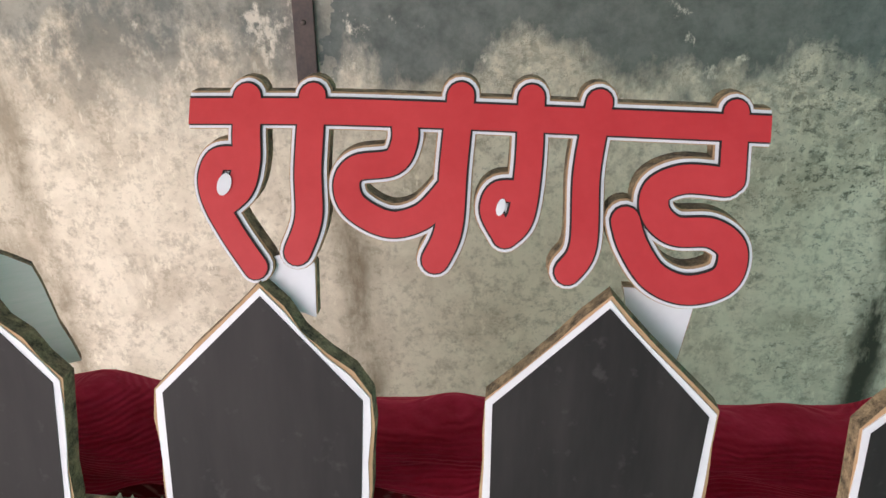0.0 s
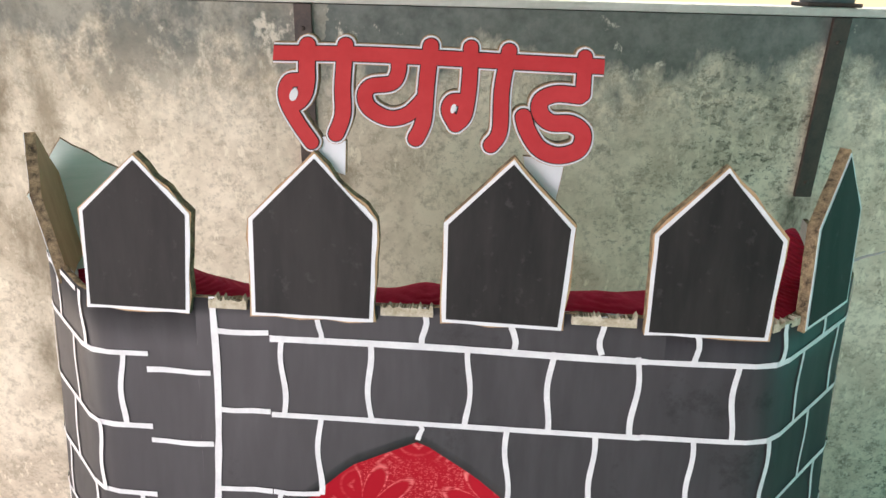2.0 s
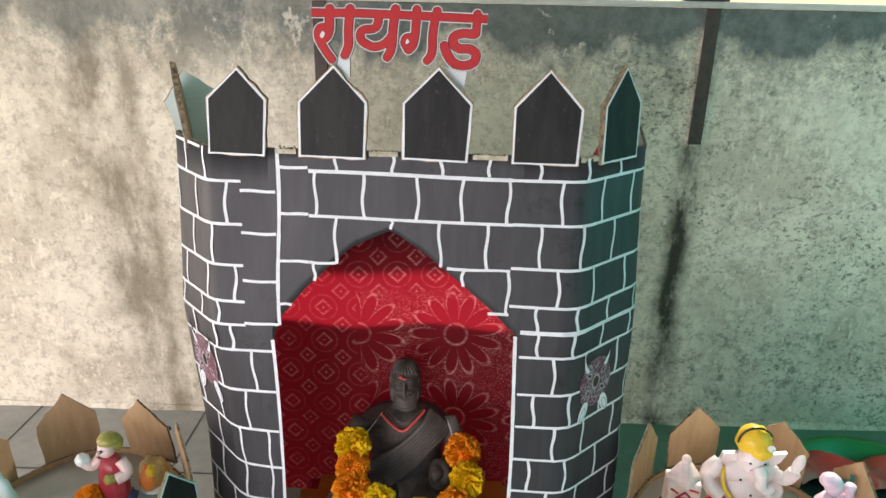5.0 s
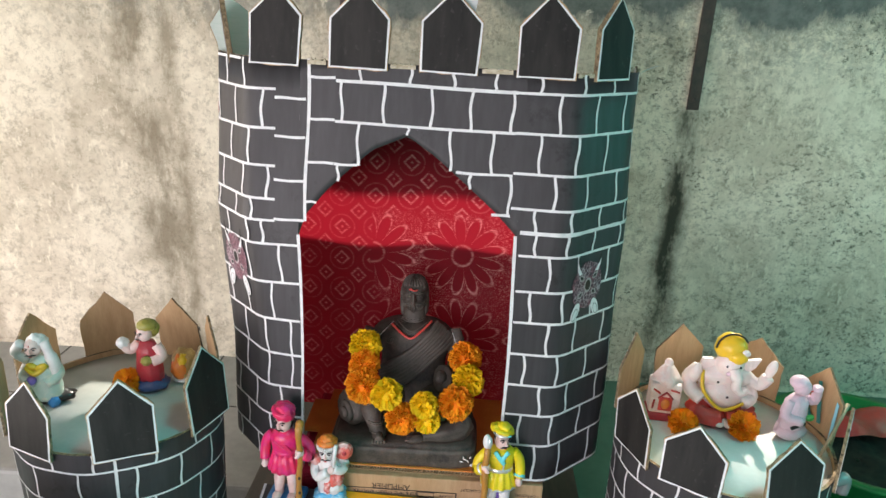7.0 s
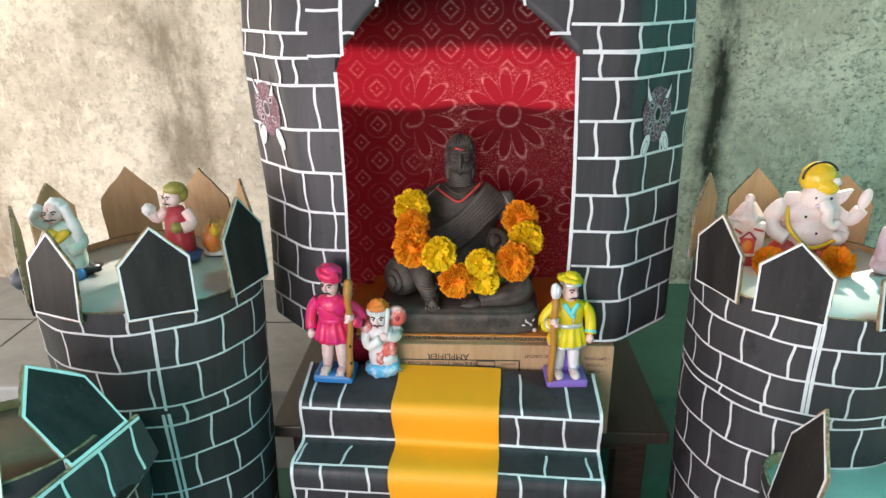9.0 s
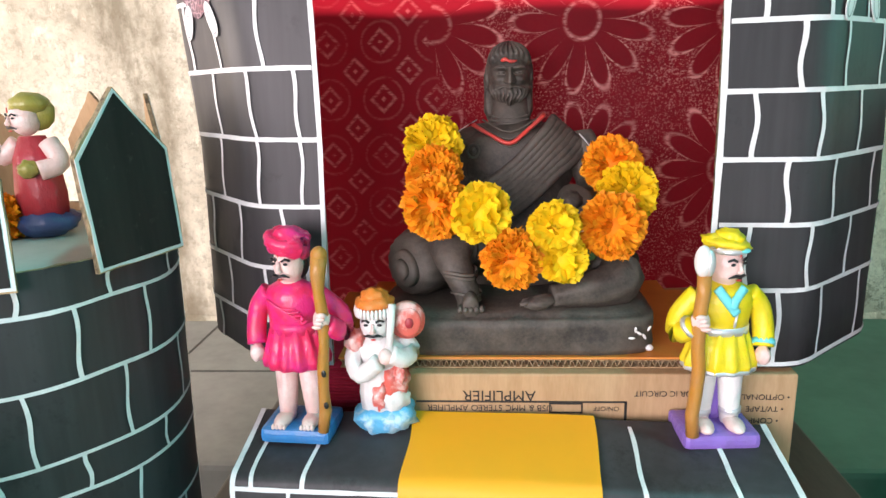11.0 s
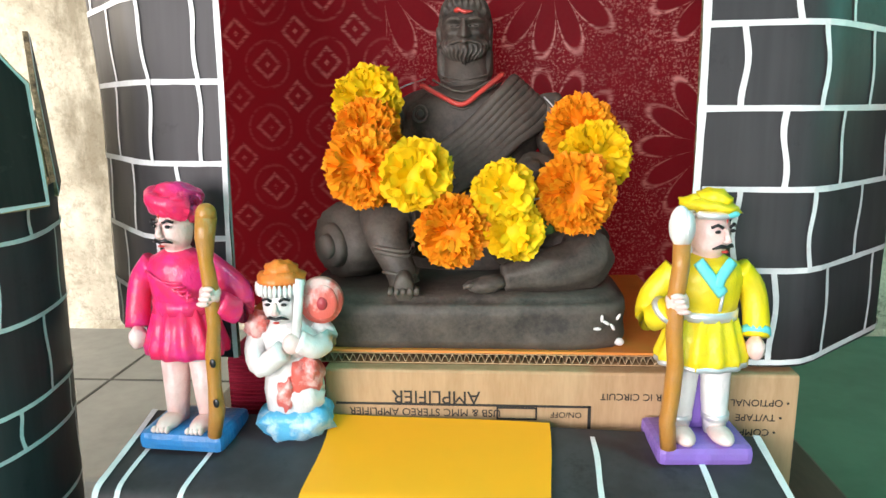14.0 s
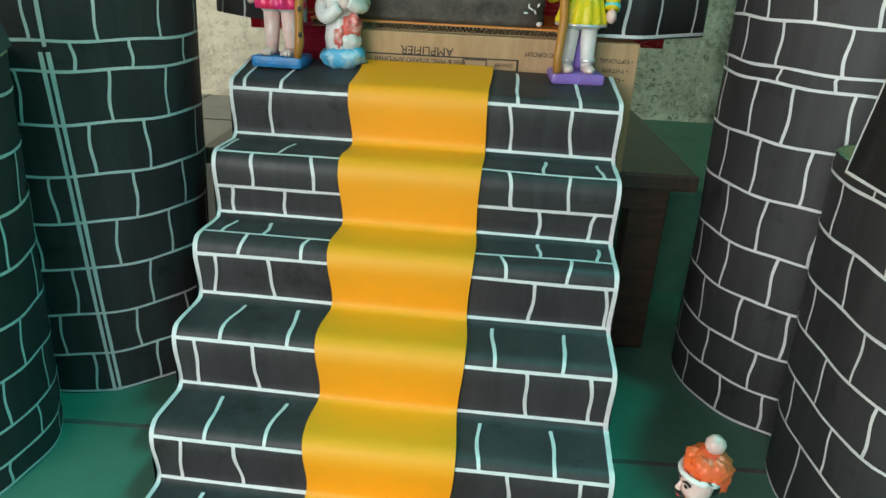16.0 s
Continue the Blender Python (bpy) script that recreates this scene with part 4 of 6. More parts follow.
# ---------------------------------------------------------------- table, boxes and stairs
table = thing("low_table", (0.1, 0.5, FLOOR), "low dark wooden table under the tower", "table")
Build().box((-0.36, 0.238, 0.362), (0.485, 0.86, 0.391), M_WOODTOP, 0.004).link("tabletop", table)
for x, y in ((-0.335, 0.30), (0.391, 0.30), (-0.335, 0.80), (0.391, 0.80)):
    Build().box((x, y, FLOOR), (x + 0.068, y + 0.055, 0.362), M_WOOD, 0.003).link("leg", table)
Build().box((-0.28, 0.29, 0.31), (0.42, 0.31, 0.36), M_WOOD, 0.002).link("apron", table)

def text_part(body, size, at, turn, parent, name="lettering"):
    cu = bpy.data.curves.new(name, "FONT")
    cu.body, cu.size, cu.align_x, cu.align_y, cu.extrude = body, size, "CENTER", "CENTER", 0.0002
    ob = new("tmp_text", cu)
    bpy.context.view_layer.update()
    me = bpy.data.meshes.new_from_object(ob.evaluated_get(bpy.context.evaluated_depsgraph_get()))
    bpy.data.objects.remove(ob)
    me.materials.clear()
    me.materials.append(M_INK)
    me.transform(pose(*at, *turn))
    o = new(name, me)
    o.parent = parent
    o.matrix_parent_inverse = parent.matrix_world.inverted()
    return o

BX0, BX1, BY, BZ0, BZ1 = -0.085, 0.352, 0.232, 0.391, 0.598
carton = thing("carton", (0.13, 0.38, BZ0), "brown amplifier carton lying upside down on the table", "cardboard box")
Build().box((BX0, BY, BZ0), (BX1, 0.56, BZ1), M_CARD, 0.003).link("box", carton)
UP = (90, 180, 0)
text_part("AMPLIFIER", 0.0185, (0.021, BY - 0.0006, 0.5715), UP, carton)
text_part("USB & MMC STEREO AMPLIFIER", 0.0105, (0.01, BY - 0.0006, 0.5560), UP, carton)
text_part("FOR IC CIRCUIT", 0.0095, (0.208, BY - 0.0006, 0.5745), UP, carton)
text_part("ON/OFF", 0.008, (0.143, BY - 0.0006, 0.5555), UP, carton)
for i, word in enumerate(("\u2022 OPTIONAL", "\u2022 TV/TAPE", "\u2022 COMP")):
    text_part(word, 0.0095, (0.318, BY - 0.0006, 0.571 - i * 0.0145), UP, carton)
b = Build()
for lo, hi in (((-0.075, 0.5625), (0.165, 0.5645)), ((-0.075, 0.50), (0.165, 0.502)), ((0.163, 0.50), (0.166, 0.5645)), ((0.078, 0.5495), (0.116, 0.551)), ((0.078, 0.5605), (0.116, 0.562)), ((0.078, 0.5495), (0.0795, 0.5615)), ((0.1145, 0.5495), (0.116, 0.5615))):
    b.box((lo[0], BY - 0.0009, lo[1]), (hi[0], BY + 0.001, hi[1]), M_INK)
b.link("printed_frame", carton)

under = thing("support_box", (-0.2, 0.4, 0.391), "cardboard box under a dark maroon cloth beside the carton", "cardboard box")
Build().box((-0.20, 0.275, 0.391), (BX0 - 0.004, 0.56, 0.596), M_VELVET, 0.01).link("box", under)

slab = thing("card_slab", (0.05, 0.4, 0.6), "orange-topped corrugated card slab under the idol", "cardboard sheet")
for z0, z1 in ((0.5988, 0.5998), (0.6082, 0.6090)):
    Build().box((-0.165, 0.2465, z0), (0.268, 0.55, z1), M_CARD, 0.0003).link("liner", slab)
def flute(u, v):
    """Round the section of the wavy sheet: v 0 to 1 goes over, along its front edge and back under."""
    x = -0.164 + 0.431 * u
    ph = 2 * math.pi * x / 0.0069 + 1.6 * noise.noise(Vector((x * 30, 0, 5)))
    z = 0.6041 + 0.0034 * math.sin(ph) * (1 + 0.2 * noise.noise(Vector((x * 55, 3, 5))))
    y = 0.2462 + 0.0016 * noise.noise(Vector((x * 120, 1, 5)))
    return ((x, 0.53, z + 0.0006), (x, y, z + 0.0006), (x, y, z - 0.0006), (x, 0.53, z - 0.0006))[round(v * 3)]
Build().grid(flute, 630, 3, M_FLUTE, smooth=False).link("flutes", slab, "wavy corrugated core of the card")
Build().box((-0.167, 0.2475, 0.609), (0.270, 0.55, 0.6115), M_ORANGE, 0.0006).link("top_sheet", slab)

Build().box((-0.205, 0.36, 0.6085), (0.30, 0.498, 0.6112), M_ORANGE, 0.0006).link("under_sheet", slab)

# stairs: card steps under one bent sheet of papered card
STEP_Y = (0.112, 0.034, -0.048, -0.132, -0.214, -0.296)
STEP_Z = (0.530, 0.438, 0.338, 0.245, 0.150, 0.060)
XL, XR = (-0.262, -0.268, -0.272, -0.276, -0.280, -0.284), (0.311, 0.308, 0.304, 0.300, 0.296, 0.292)
prof = [(0.224, 0.549, 0.0), (0.175, 0.539, 0.0)]
for i in range(6):
    zt, y = STEP_Z[i], STEP_Y[i]
    zn = STEP_Z[i + 1] if i < 5 else FLOOR
    prof += [(y + 0.022, zt + 0.001, i), (y + 0.006, zt - 0.003, i), (y, zt - 0.013, i), (y - 0.001, zt - 0.03, i), (y + 0.006, zn + 0.020, i), (y + 0.002, zn + 0.007, i), (y - 0.010, zn + 0.002, i)]
sm = smooth_path([(p[0], p[1], p[2]) for p in prof], 3)
slen = [0.0]
for p, q in zip(sm, sm[1:]):
    slen.append(slen[-1] + math.hypot(q.x - p.x, q.y - p.y))
def on_stair(x01, s, lift=0.0):
    i = max(0, min(len(slen) - 2, int(np.searchsorted(slen, s)) - 1))
    t = (s - slen[i]) / max(1e-9, slen[i + 1] - slen[i])
    p, d = sm[i].lerp(sm[i + 1], t), sm[i + 1] - sm[i]
    k = min(5.0, max(0.0, p.z))
    xl, xr = float(np.interp(k, range(6), XL)), float(np.interp(k, range(6), XR))
    nrm = Vector((d.y, -d.x)).normalized()
    x = xl + (xr - xl) * x01
    skew = -0.030 * (x01 - 0.5)
    rise = lift + 0.0025 * noise.noise(Vector((x * 6, s * 7, 3)))
    return (x, p.x + nrm.x * rise + skew, p.y + nrm.y * rise)
stairs = thing("staircase", (0.02, -0.05, FLOOR), "six-step cardboard staircase papered in charcoal with white brick lines", "staircase")
N = len(sm) - 1
Build().grid(lambda u, v: on_stair(u, slen[-1] * v), 24, 220, M_PAPER).link("treads", stairs)
for side in (0, 1):
    top = [on_stair(side, slen[-1] * k / 160) for k in range(161)]
    b = Build()
    for p, q in zip(top, top[1:]):
        b.add([p, q, (q[0], q[1], FLOOR), (p[0], p[1], FLOOR)], [(0, 1, 2, 3)], M_PAPER, smooth=False)
    b.link("side_panel", stairs)
b = Build()
W = 0.573
def on_sheet(u, w, lift):
    return on_stair(u / W, w, lift)
for side in (0.003, W - 0.003):
    pts = [Vector((side, slen[-1] * k / 260)) for k in range(261)]
    ribbon(b, pts, 0.003, on_sheet, M_LINE, 0.0012)
def s_at(i, frac):
    """Running length at step i: 0 at the back of the tread, 1 at its nose, 2 at the foot of the riser."""
    base = 2 + 7 * i
    j = {0: (0 if i == 0 else base - 1), 1: base + 2, 2: base + 5}[int(frac)]
    return slen[min(j * 3, N)]
rnd = random.Random(11)
# courses of each step: share along tread (0 to 1) and riser (1 to 2), and where its upright joints stand
COURSES = (
    ((0.1, 1.0, (-0.239, -0.180, 0.163, 0.25)), (1.0, 2.0, (-0.201, 0.156, 0.242))),
    ((0.0, 0.74, (-0.257, -0.172, 0.202, 0.280)), (0.74, 1.46, (-0.210, -0.122, 0.156, 0.236)), (1.46, 2.0, (-0.242, -0.165, 0.200, 0.272))),
    ((0.0, 0.55, (-0.240, -0.183, 0.198, 0.278)), (0.55, 1.1, (-0.205, -0.120, 0.152, 0.238)), (1.1, 2.0, (-0.244, -0.165, 0.193, 0.290))),
    ((0.0, 1.0, (-0.209, -0.124, 0.142, 0.233)), (1.0, 2.0, (-0.246, -0.167, 0.188, 0.269))),
    ((0.0, 1.0, (-0.210, -0.131, 0.129, 0.222)), (1.0, 2.0, (-0.243, -0.169, 0.170, 0.253))),
    ((0.0, 1.0, (-0.215, -0.130, 0.135, 0.228)), (1.0, 2.0, (-0.240, -0.165, 0.175, 0.255))))
for i, courses in enumerate(COURSES):
    marks = s_at(i, 0), s_at(i, 1), s_at(i, 2) - 0.004
    def along(f, marks=marks):
        return marks[0] + (marks[1] - marks[0]) * f if f <= 1 else marks[1] + (marks[2] - marks[1]) * (f - 1)
    for f0, f1, xs in courses:
        stroke_line(b, 0, along(f1), W, along(f1), 0.0024, on_sheet, M_LINE, 0.0011, 0.0008, i + f1)
        for x in xs:
            lean_x = rnd.uniform(-0.004, 0.004)
            stroke_line(b, x - XL[i] + lean_x, along(f0), x - XL[i] - lean_x, along(f1), 0.0023, on_sheet, M_LINE, 0.0013, 0.0014, rnd.uniform(0, 6), 0.006)
b.link("painted_joints", stairs, "hand-painted white brick joints")

runner = thing("stair_runner", (0.02, 0.0, FLOOR), "golden yellow paper runner down the middle of the stairs", "stair runner")
def on_runner(u, v):
    a = -0.080 + (-0.004) * v + 0.003 * math.sin(v * 40)
    c = 0.125 - 0.028 * v + 0.002 * math.sin(v * 33 + 1)
    s = slen[-1] * v
    x = a + (c - a) * u
    k = on_stair((x - XL[0]) / W, s, 0.0045)
    return (x, k[1], k[2])
Build().grid(on_runner, 16, 220, M_CARPET).link("runner", runner)

# glossy tape patches on the second riser
s_mid = s_at(1, 1)
for u0, u1, d0, d1 in ((0.335, 0.455, 0.012, 0.056), (0.505, 0.545, 0.02, 0.056)):
    Build().grid(lambda u, v, u0=u0, u1=u1, d0=d0, d1=d1: on_stair((u0 + (u1 - u0) * u) / W, s_mid + d0 + (d1 - d0) * v, 0.0007), 6, 4, M_TAPE).link("tape_patch", stairs, "glossy clear tape patch")

# teal print and a blue tape edge on the inner side of one merlon of the right tower
M_TEAL = mat("teal_print", (0.03, 0.22, 0.20), 0.6)
M_BLUET = mat("pale_blue_tape", (0.25, 0.55, 0.68), 0.3)
ca, sa = math.cos(radians(12)), math.sin(radians(12))
inner = flat_frame((0.70 + ca * 0.214, 0.22 + sa * 0.214, 0.760), (-sa, ca, 0), (ca, sa, 0), 0.0)
for poly in ([(-0.018, 0.030), (-0.008, 0.028), (0.012, 0.115), (0.002, 0.118)], [(-0.002, 0.100), (0.034, 0.092), (0.034, 0.084), (-0.002, 0.090)], [(0.010, 0.02), (0.034, 0.05), (0.030, 0.058), (0.006, 0.03)]):
    Build().prism(poly, 0.0086, 0.0092, M_TEAL, None, inner).link("printed_mark", right_tower, "teal printed stripe on brown card")
Build().prism([(-0.054, 0.012), (-0.047, 0.012), (-0.047, 0.10), (-0.054, 0.095)], 0.0086, 0.0094, M_BLUET, None, inner).link("tape_edge", right_tower, "pale blue tape along the edge")
# unreadable print on the inner side of one merlon of the left tower
ca, sa = math.cos(radians(76)), math.sin(radians(76))
inner = flat_frame((-0.54 + ca * 0.219, 0.22 + sa * 0.219, 0.760), (-sa, ca, 0), (ca, sa, 0), 0.15)
b = Build()
for i in range(13):
    if i != 6:
        b.box((0, 0, 0), (0.0042, 0.001, 0.010 - 0.001 * (i % 3)), M_INK)
        n = len(b.v) - 8
        for q in range(n, len(b.v)):
            u, d, w = b.v[q]
            b.v[q] = inner(-0.042 + 0.0063 * i + u, 0.072 + w, 0.0060 + d)
b.link("printed_bars", left_tower, "line of small black print on brown card")

# folded paper strip under the leaning merlon of the front tower
def strip_at(u, w, d):
    a = radians(345)
    ca, sa = math.cos(a), math.sin(a)
    r = 0.214 + 0.4 * max(0.0, -0.004 - w)
    return (-0.668 + ca * (r - d) - sa * u, -0.125 + sa * (r - d) + ca * u, 0.660 + w)
rnd = random.Random(5)
low = [(0.075 - 0.26 * k / 30, -0.066 - 0.035 * k / 30 - 0.008 * math.sin(k * 0.4) + rnd.uniform(-0.004, 0.003)) for k in range(31)]
strip = Build().prism([(-0.185, -0.002), (0.075, -0.002)] + low, 0.0, 0.006, M_PAPER, M_CORR, strip_at).link("paper_strip", front_left, "folded brick-lined paper strip with a torn corrugated edge")
b = Build()
stroke_line(b, -0.182, -0.005, 0.073, -0.005, 0.0026, lambda u, w, l: strip_at(u, w, -l), M_LINE, 0.0012)
for u in (-0.15, -0.075, -0.01, 0.05):
    stroke_line(b, u, -0.006, u - 0.012, -0.070, 0.0022, lambda u, w, l: strip_at(u, w, -l), M_LINE, 0.0014, 0.002, u * 30, 0.008)
b.link("strip_joints", strip)

# ---------------------------------------------------------------- the cut-out sign
def on_sign(px, py, d=0.0):
    """From the drawing grid of the sign to the yard; d grows towards the back."""
    x = -0.1058 + (px - 332) * 0.0002815
    z = 1.6762 - (py - 186) * 0.000255 + (px - 332) * 0.000007
    return (x, 0.345 + 0.48 * (z - 1.594) + d, z)


STROKES = [
    (46, ((332, 186), (600, 191), (850, 203), (1100, 217), (1362, 231))),
    (50, ((437, 162), (438, 230), (440, 280), (430, 325), (402, 352))),
    (42, ((412, 272), (385, 276), (374, 308), (385, 350), (420, 408), (464, 468))),
    (48, ((556, 162), (552, 290), (556, 380), (538, 440))),
    (46, ((722, 205), (724, 245), (704, 282), (640, 292), (622, 322), (640, 362), (700, 392), (760, 378), (806, 330))),
    (48, ((822, 165), (812, 290), (806, 400), (784, 455))),
    (46, ((947, 170), (944, 290), (932, 380), (906, 412))),
    (38, ((922, 335), (890, 338), (880, 370), (902, 412))),
    (46, ((1066, 180), (1046, 300), (1042, 430), (1016, 476))),
    (44, ((1302, 200), (1296, 318))),
    (50, ((1286, 322), (1215, 316), (1168, 336), (1166, 376), (1200, 406), (1262, 410), (1298, 440), (1284, 490), (1222, 508), (1165, 486), (1128, 432), (1114, 388))),
]
def sign_stroke(b, pts, w, m, front, back=None, k=0):
    """One rounded pen stroke of the letters as a flat or thick ribbon."""
    path = [Vector((p.x, p.y)) for p in smooth_path([(x, y, 0) for x, y in pts], 8)]
    n = len(path)
    left, right = [], []
    for i in range(n):
        d = (path[min(i + 1, n - 1)] - path[max(i - 1, 0)]).normalized()
        nr = Vector((-d.y, d.x)) * w / 2
        left.append(path[i] + nr)
        right.append(path[i] - nr)
    def cap(c, start, sign):
        if flat:
            e0, e1 = (left[-1], right[-1]) if c is path[-1] else (right[0], left[0])
            return [e0.lerp(e1, j / 8) for j in range(1, 8)]
        return [c + Vector((math.cos(t), math.sin(t))) * w / 2 for t in [start + sign * math.pi * j / 8 for j in range(1, 8)]]
    flat = k == 0
    d1 = (path[-1] - path[-2]).normalized()
    d0 = (path[0] - path[1]).normalized()
    a1, a0 = math.atan2(d1.x, -d1.y), math.atan2(d0.x, -d0.y)
    loop = left + cap(path[-1], a1, -1) + right[::-1] + cap(path[0], a0, -1)
    off = front - 0.00003 * k
    vs = [on_sign(p.x, p.y, off) for p in loop]
    nl = len(left)
    nc = 7
    quads = [(i, i + 1, len(loop) - 1 - nc - i - 1, len(loop) - 1 - nc - i) for i in range(nl - 1)]
    tip = tuple([nl - 1] + list(range(nl, nl + nc)) + [nl + nc])
    tail = tuple([2 * nl + nc - 1] + list(range(2 * nl + nc, 2 * nl + 2 * nc)) + [0])
    b.add(vs, quads + [tip, tail], m, smooth=False)
    if back is not None:
        vb = vs + [on_sign(p.x, p.y, back) for p in loop]
        L = len(loop)
        b.add(vb, [(i, (i + 1) % L, L + (i + 1) % L, L + i) for i in range(L)], M_CORR, smooth=False)
        b.add([vb[L + i] for i in range(L)], quads + [tip, tail], M_CARD, smooth=False)
sign = thing("fort_name_sign", (0.04, 0.35, 1.6), "red cut-out Devanagari fort name with white edges on cardboard", "sign")
def tail(u, w, d):
    return on_sign(u, w, d + 0.002 + max(0, w - 440) * 0.00010)
layers = [(M_CARD, 23, 0.0012, 0.010), (M_WHITE, 18, 0.0, None), (M_INK, 7, -0.0007, None), (M_RED, 0, -0.0014, None)]
for (m, grow, front, back), nm in zip(layers, ("card_backing", "white_edge", "black_outline", "red_lettering")):
    b = Build()
    for k, (w, pts) in enumerate(STROKES):
        sign_stroke(b, pts, w + grow, m, front, back, k)
    if nm == "card_backing":
        for poly in ([(470, 462), (548, 436), (568, 470), (566, 580), (500, 560)], [(1120, 520), (1255, 530), (1232, 690), (1140, 600)]):
            b.prism(poly, 0.0, 0.006, M_CARD, M_CORR, tail)
    if nm == "white_edge":
        for poly in ([(470, 462), (548, 436), (566, 470), (563, 585), (500, 560)], [(1120, 520), (1252, 530), (1229, 690), (1135, 600)]):
            b.prism(poly, -0.0012, -0.0006, M_WHITE, M_WHITE, tail)
    b.link(nm, sign)
for cx, cy, rx, ry in ((402, 318, 13, 20), (897, 362, 8, 15)):
    Build().prism([(cx + rx * math.cos(t * math.pi / 10) + 3 * math.sin(t * math.pi / 10), cy - ry * math.sin(t * math.pi / 10)) for t in range(20)], -0.0024, -0.0019, M_WHITE, M_INK, on_sign).link("letter_eye", sign)

# ---------------------------------------------------------------- marigolds
def blossom(b, c, r, m, seed, dense=110, face=(0, -1, 0.2), wide=0.30, open_=0.75):
    """A marigold: ruffled petals in overlapping whorls that open from face outwards."""
    rnd = random.Random(seed)
    f = Vector(face).normalized()
    c = Vector(c)
    b.ball(c, r * 0.55, m, seg=12, rings=8, lump=0.1, seed=seed)
    for k in range(dense):
        zz = 1 - 2 * (k + 0.5) / dense
        ph = k * 2.399963 + rnd.uniform(-0.25, 0.25)
        d = Vector((math.sqrt(1 - zz * zz) * math.cos(ph), math.sqrt(1 - zz * zz) * math.sin(ph), zz))
        out = d - f * d.dot(f)
        out = out.normalized() if out.length > 0.15 else Vector((rnd.uniform(-1, 1), 0.1, rnd.uniform(-1, 1))).normalized()
        axis = (d * open_ + out * 0.55 + Vector((rnd.uniform(-1, 1), rnd.uniform(-1, 1), rnd.uniform(-1, 1))) * 0.26).normalized()
        side = axis.cross(d + f * 0.6 + Vector((rnd.uniform(-1, 1), rnd.uniform(-1, 1), rnd.uniform(-1, 1))) * 0.45).normalized()
        nrm = side.cross(axis)
        w, ln, wave = r * wide * rnd.uniform(0.8, 1.15), r * rnd.uniform(0.50, 0.68), rnd.uniform(0, 6)
        o = c + d * r * rnd.uniform(0.36, 0.46)
        rows = []
        for t, wk in ((0.0, 0.35), (0.4, 0.75), (0.75, 1.0), (1.0, 0.92)):
            for i in range(6):
                s = i / 2.5 - 1
                ruf = 0.09 * t * t * math.sin(s * 5.5 + wave)
                rows.append(o + axis * ln * (t - 0.14 * t * s * s + 0.05 * t * math.sin(s * 9 + wave)) + side * s * w * wk + nrm * r * (ruf + 0.16 * t * t * (1 if k % 2 else 0.4) - 0.10 * s * s * t))
        b.add(rows, [(j * 6 + i, j * 6 + i + 1, j * 6 + i + 7, j * 6 + i + 6) for j in range(3) for i in range(5)], m)


garland = thing("flower_garland", (0.05, 0.28, 0.62), "garland of orange and yellow marigolds laid round the idol", "garland")
FLOWERS = [
    ("y", -0.056, 0.356, 0.846, 0.038), ("o", -0.054, 0.328, 0.815, 0.036), ("o", -0.050, 0.294, 0.782, 0.042), ("y", 0.003, 0.272, 0.776, 0.037),
    ("o", 0.037, 0.262, 0.725, 0.037), ("y", 0.085, 0.264, 0.760, 0.032), ("y", 0.094, 0.260, 0.725, 0.030), ("o", 0.152, 0.285, 0.757, 0.041),
    ("y", 0.177, 0.330, 0.789, 0.037), ("o", 0.168, 0.390, 0.812, 0.040)]
for i, (kind_, x, y, z, r) in enumerate(FLOWERS):
    b = Build()
    if kind_ == "o":
        blossom(b, (x, y, z), r * 0.93, M_MARI_O, i, 330, (0, -1, 0.2), 0.165, 0.9)
    else:
        blossom(b, (x, y, z), r * 0.95, M_MARI_Y, i, 230 if i in (0, 8) else 130, (0.1, -1, 0.15), 0.20 if i in (0, 8) else 0.26, 0.75)
    b.link("marigold", garland)
b = Build()
b.tube(smooth_path([(-0.056, 0.356, 0.846), (-0.054, 0.32, 0.80), (-0.05, 0.295, 0.785), (0.0, 0.275, 0.775), (0.04, 0.27, 0.725), (0.09, 0.273, 0.745), (0.15, 0.285, 0.765), (0.174, 0.32, 0.79), (0.168, 0.388, 0.812)], 5), 0.0009, M_WHITE, seg=6)
for x, y, z, a in ((0.02, 0.272, 0.75, 20), (0.062, 0.27, 0.735, 140), (0.118, 0.272, 0.728, 200)):
    b.ball((x, y, z), (0.016, 0.003, 0.007), M_LEAF, (0, a, 0), 10, 6)
b.tube(smooth_path([(-0.040, 0.372, 0.850), (-0.022, 0.400, 0.862), (-0.004, 0.440, 0.870)], 3), 0.0008, M_WHITE, seg=6)
b.tube(smooth_path([(0.150, 0.402, 0.822), (0.143, 0.425, 0.836), (0.134, 0.450, 0.848)], 3), 0.0008, M_WHITE, seg=6)
b.link("thread_and_leaves", garland, "white thread with small green leaves")


def loose_flower(x, y, z, r, seed, label):
    p = thing("marigold", (x, y, z), label, "flower", "loose marigolds")
    b = Build()
    blossom(b, (x, y, z + r * 0.85), r, M_MARI_O, seed, 220, (0, -0.6, 0.8), 0.18, 0.9)
    b.link("petals", p)
loose_flower(0.620, 0.225, 0.758, 0.030, 41, "orange marigold lying on the tower deck before the idol")
loose_flower(0.745, 0.228, 0.758, 0.030, 42, "orange marigold lying on the tower deck before the idol")
loose_flower(-0.548, 0.243, 0.758, 0.030, 43, "orange marigold lying on the deck beside a figure")

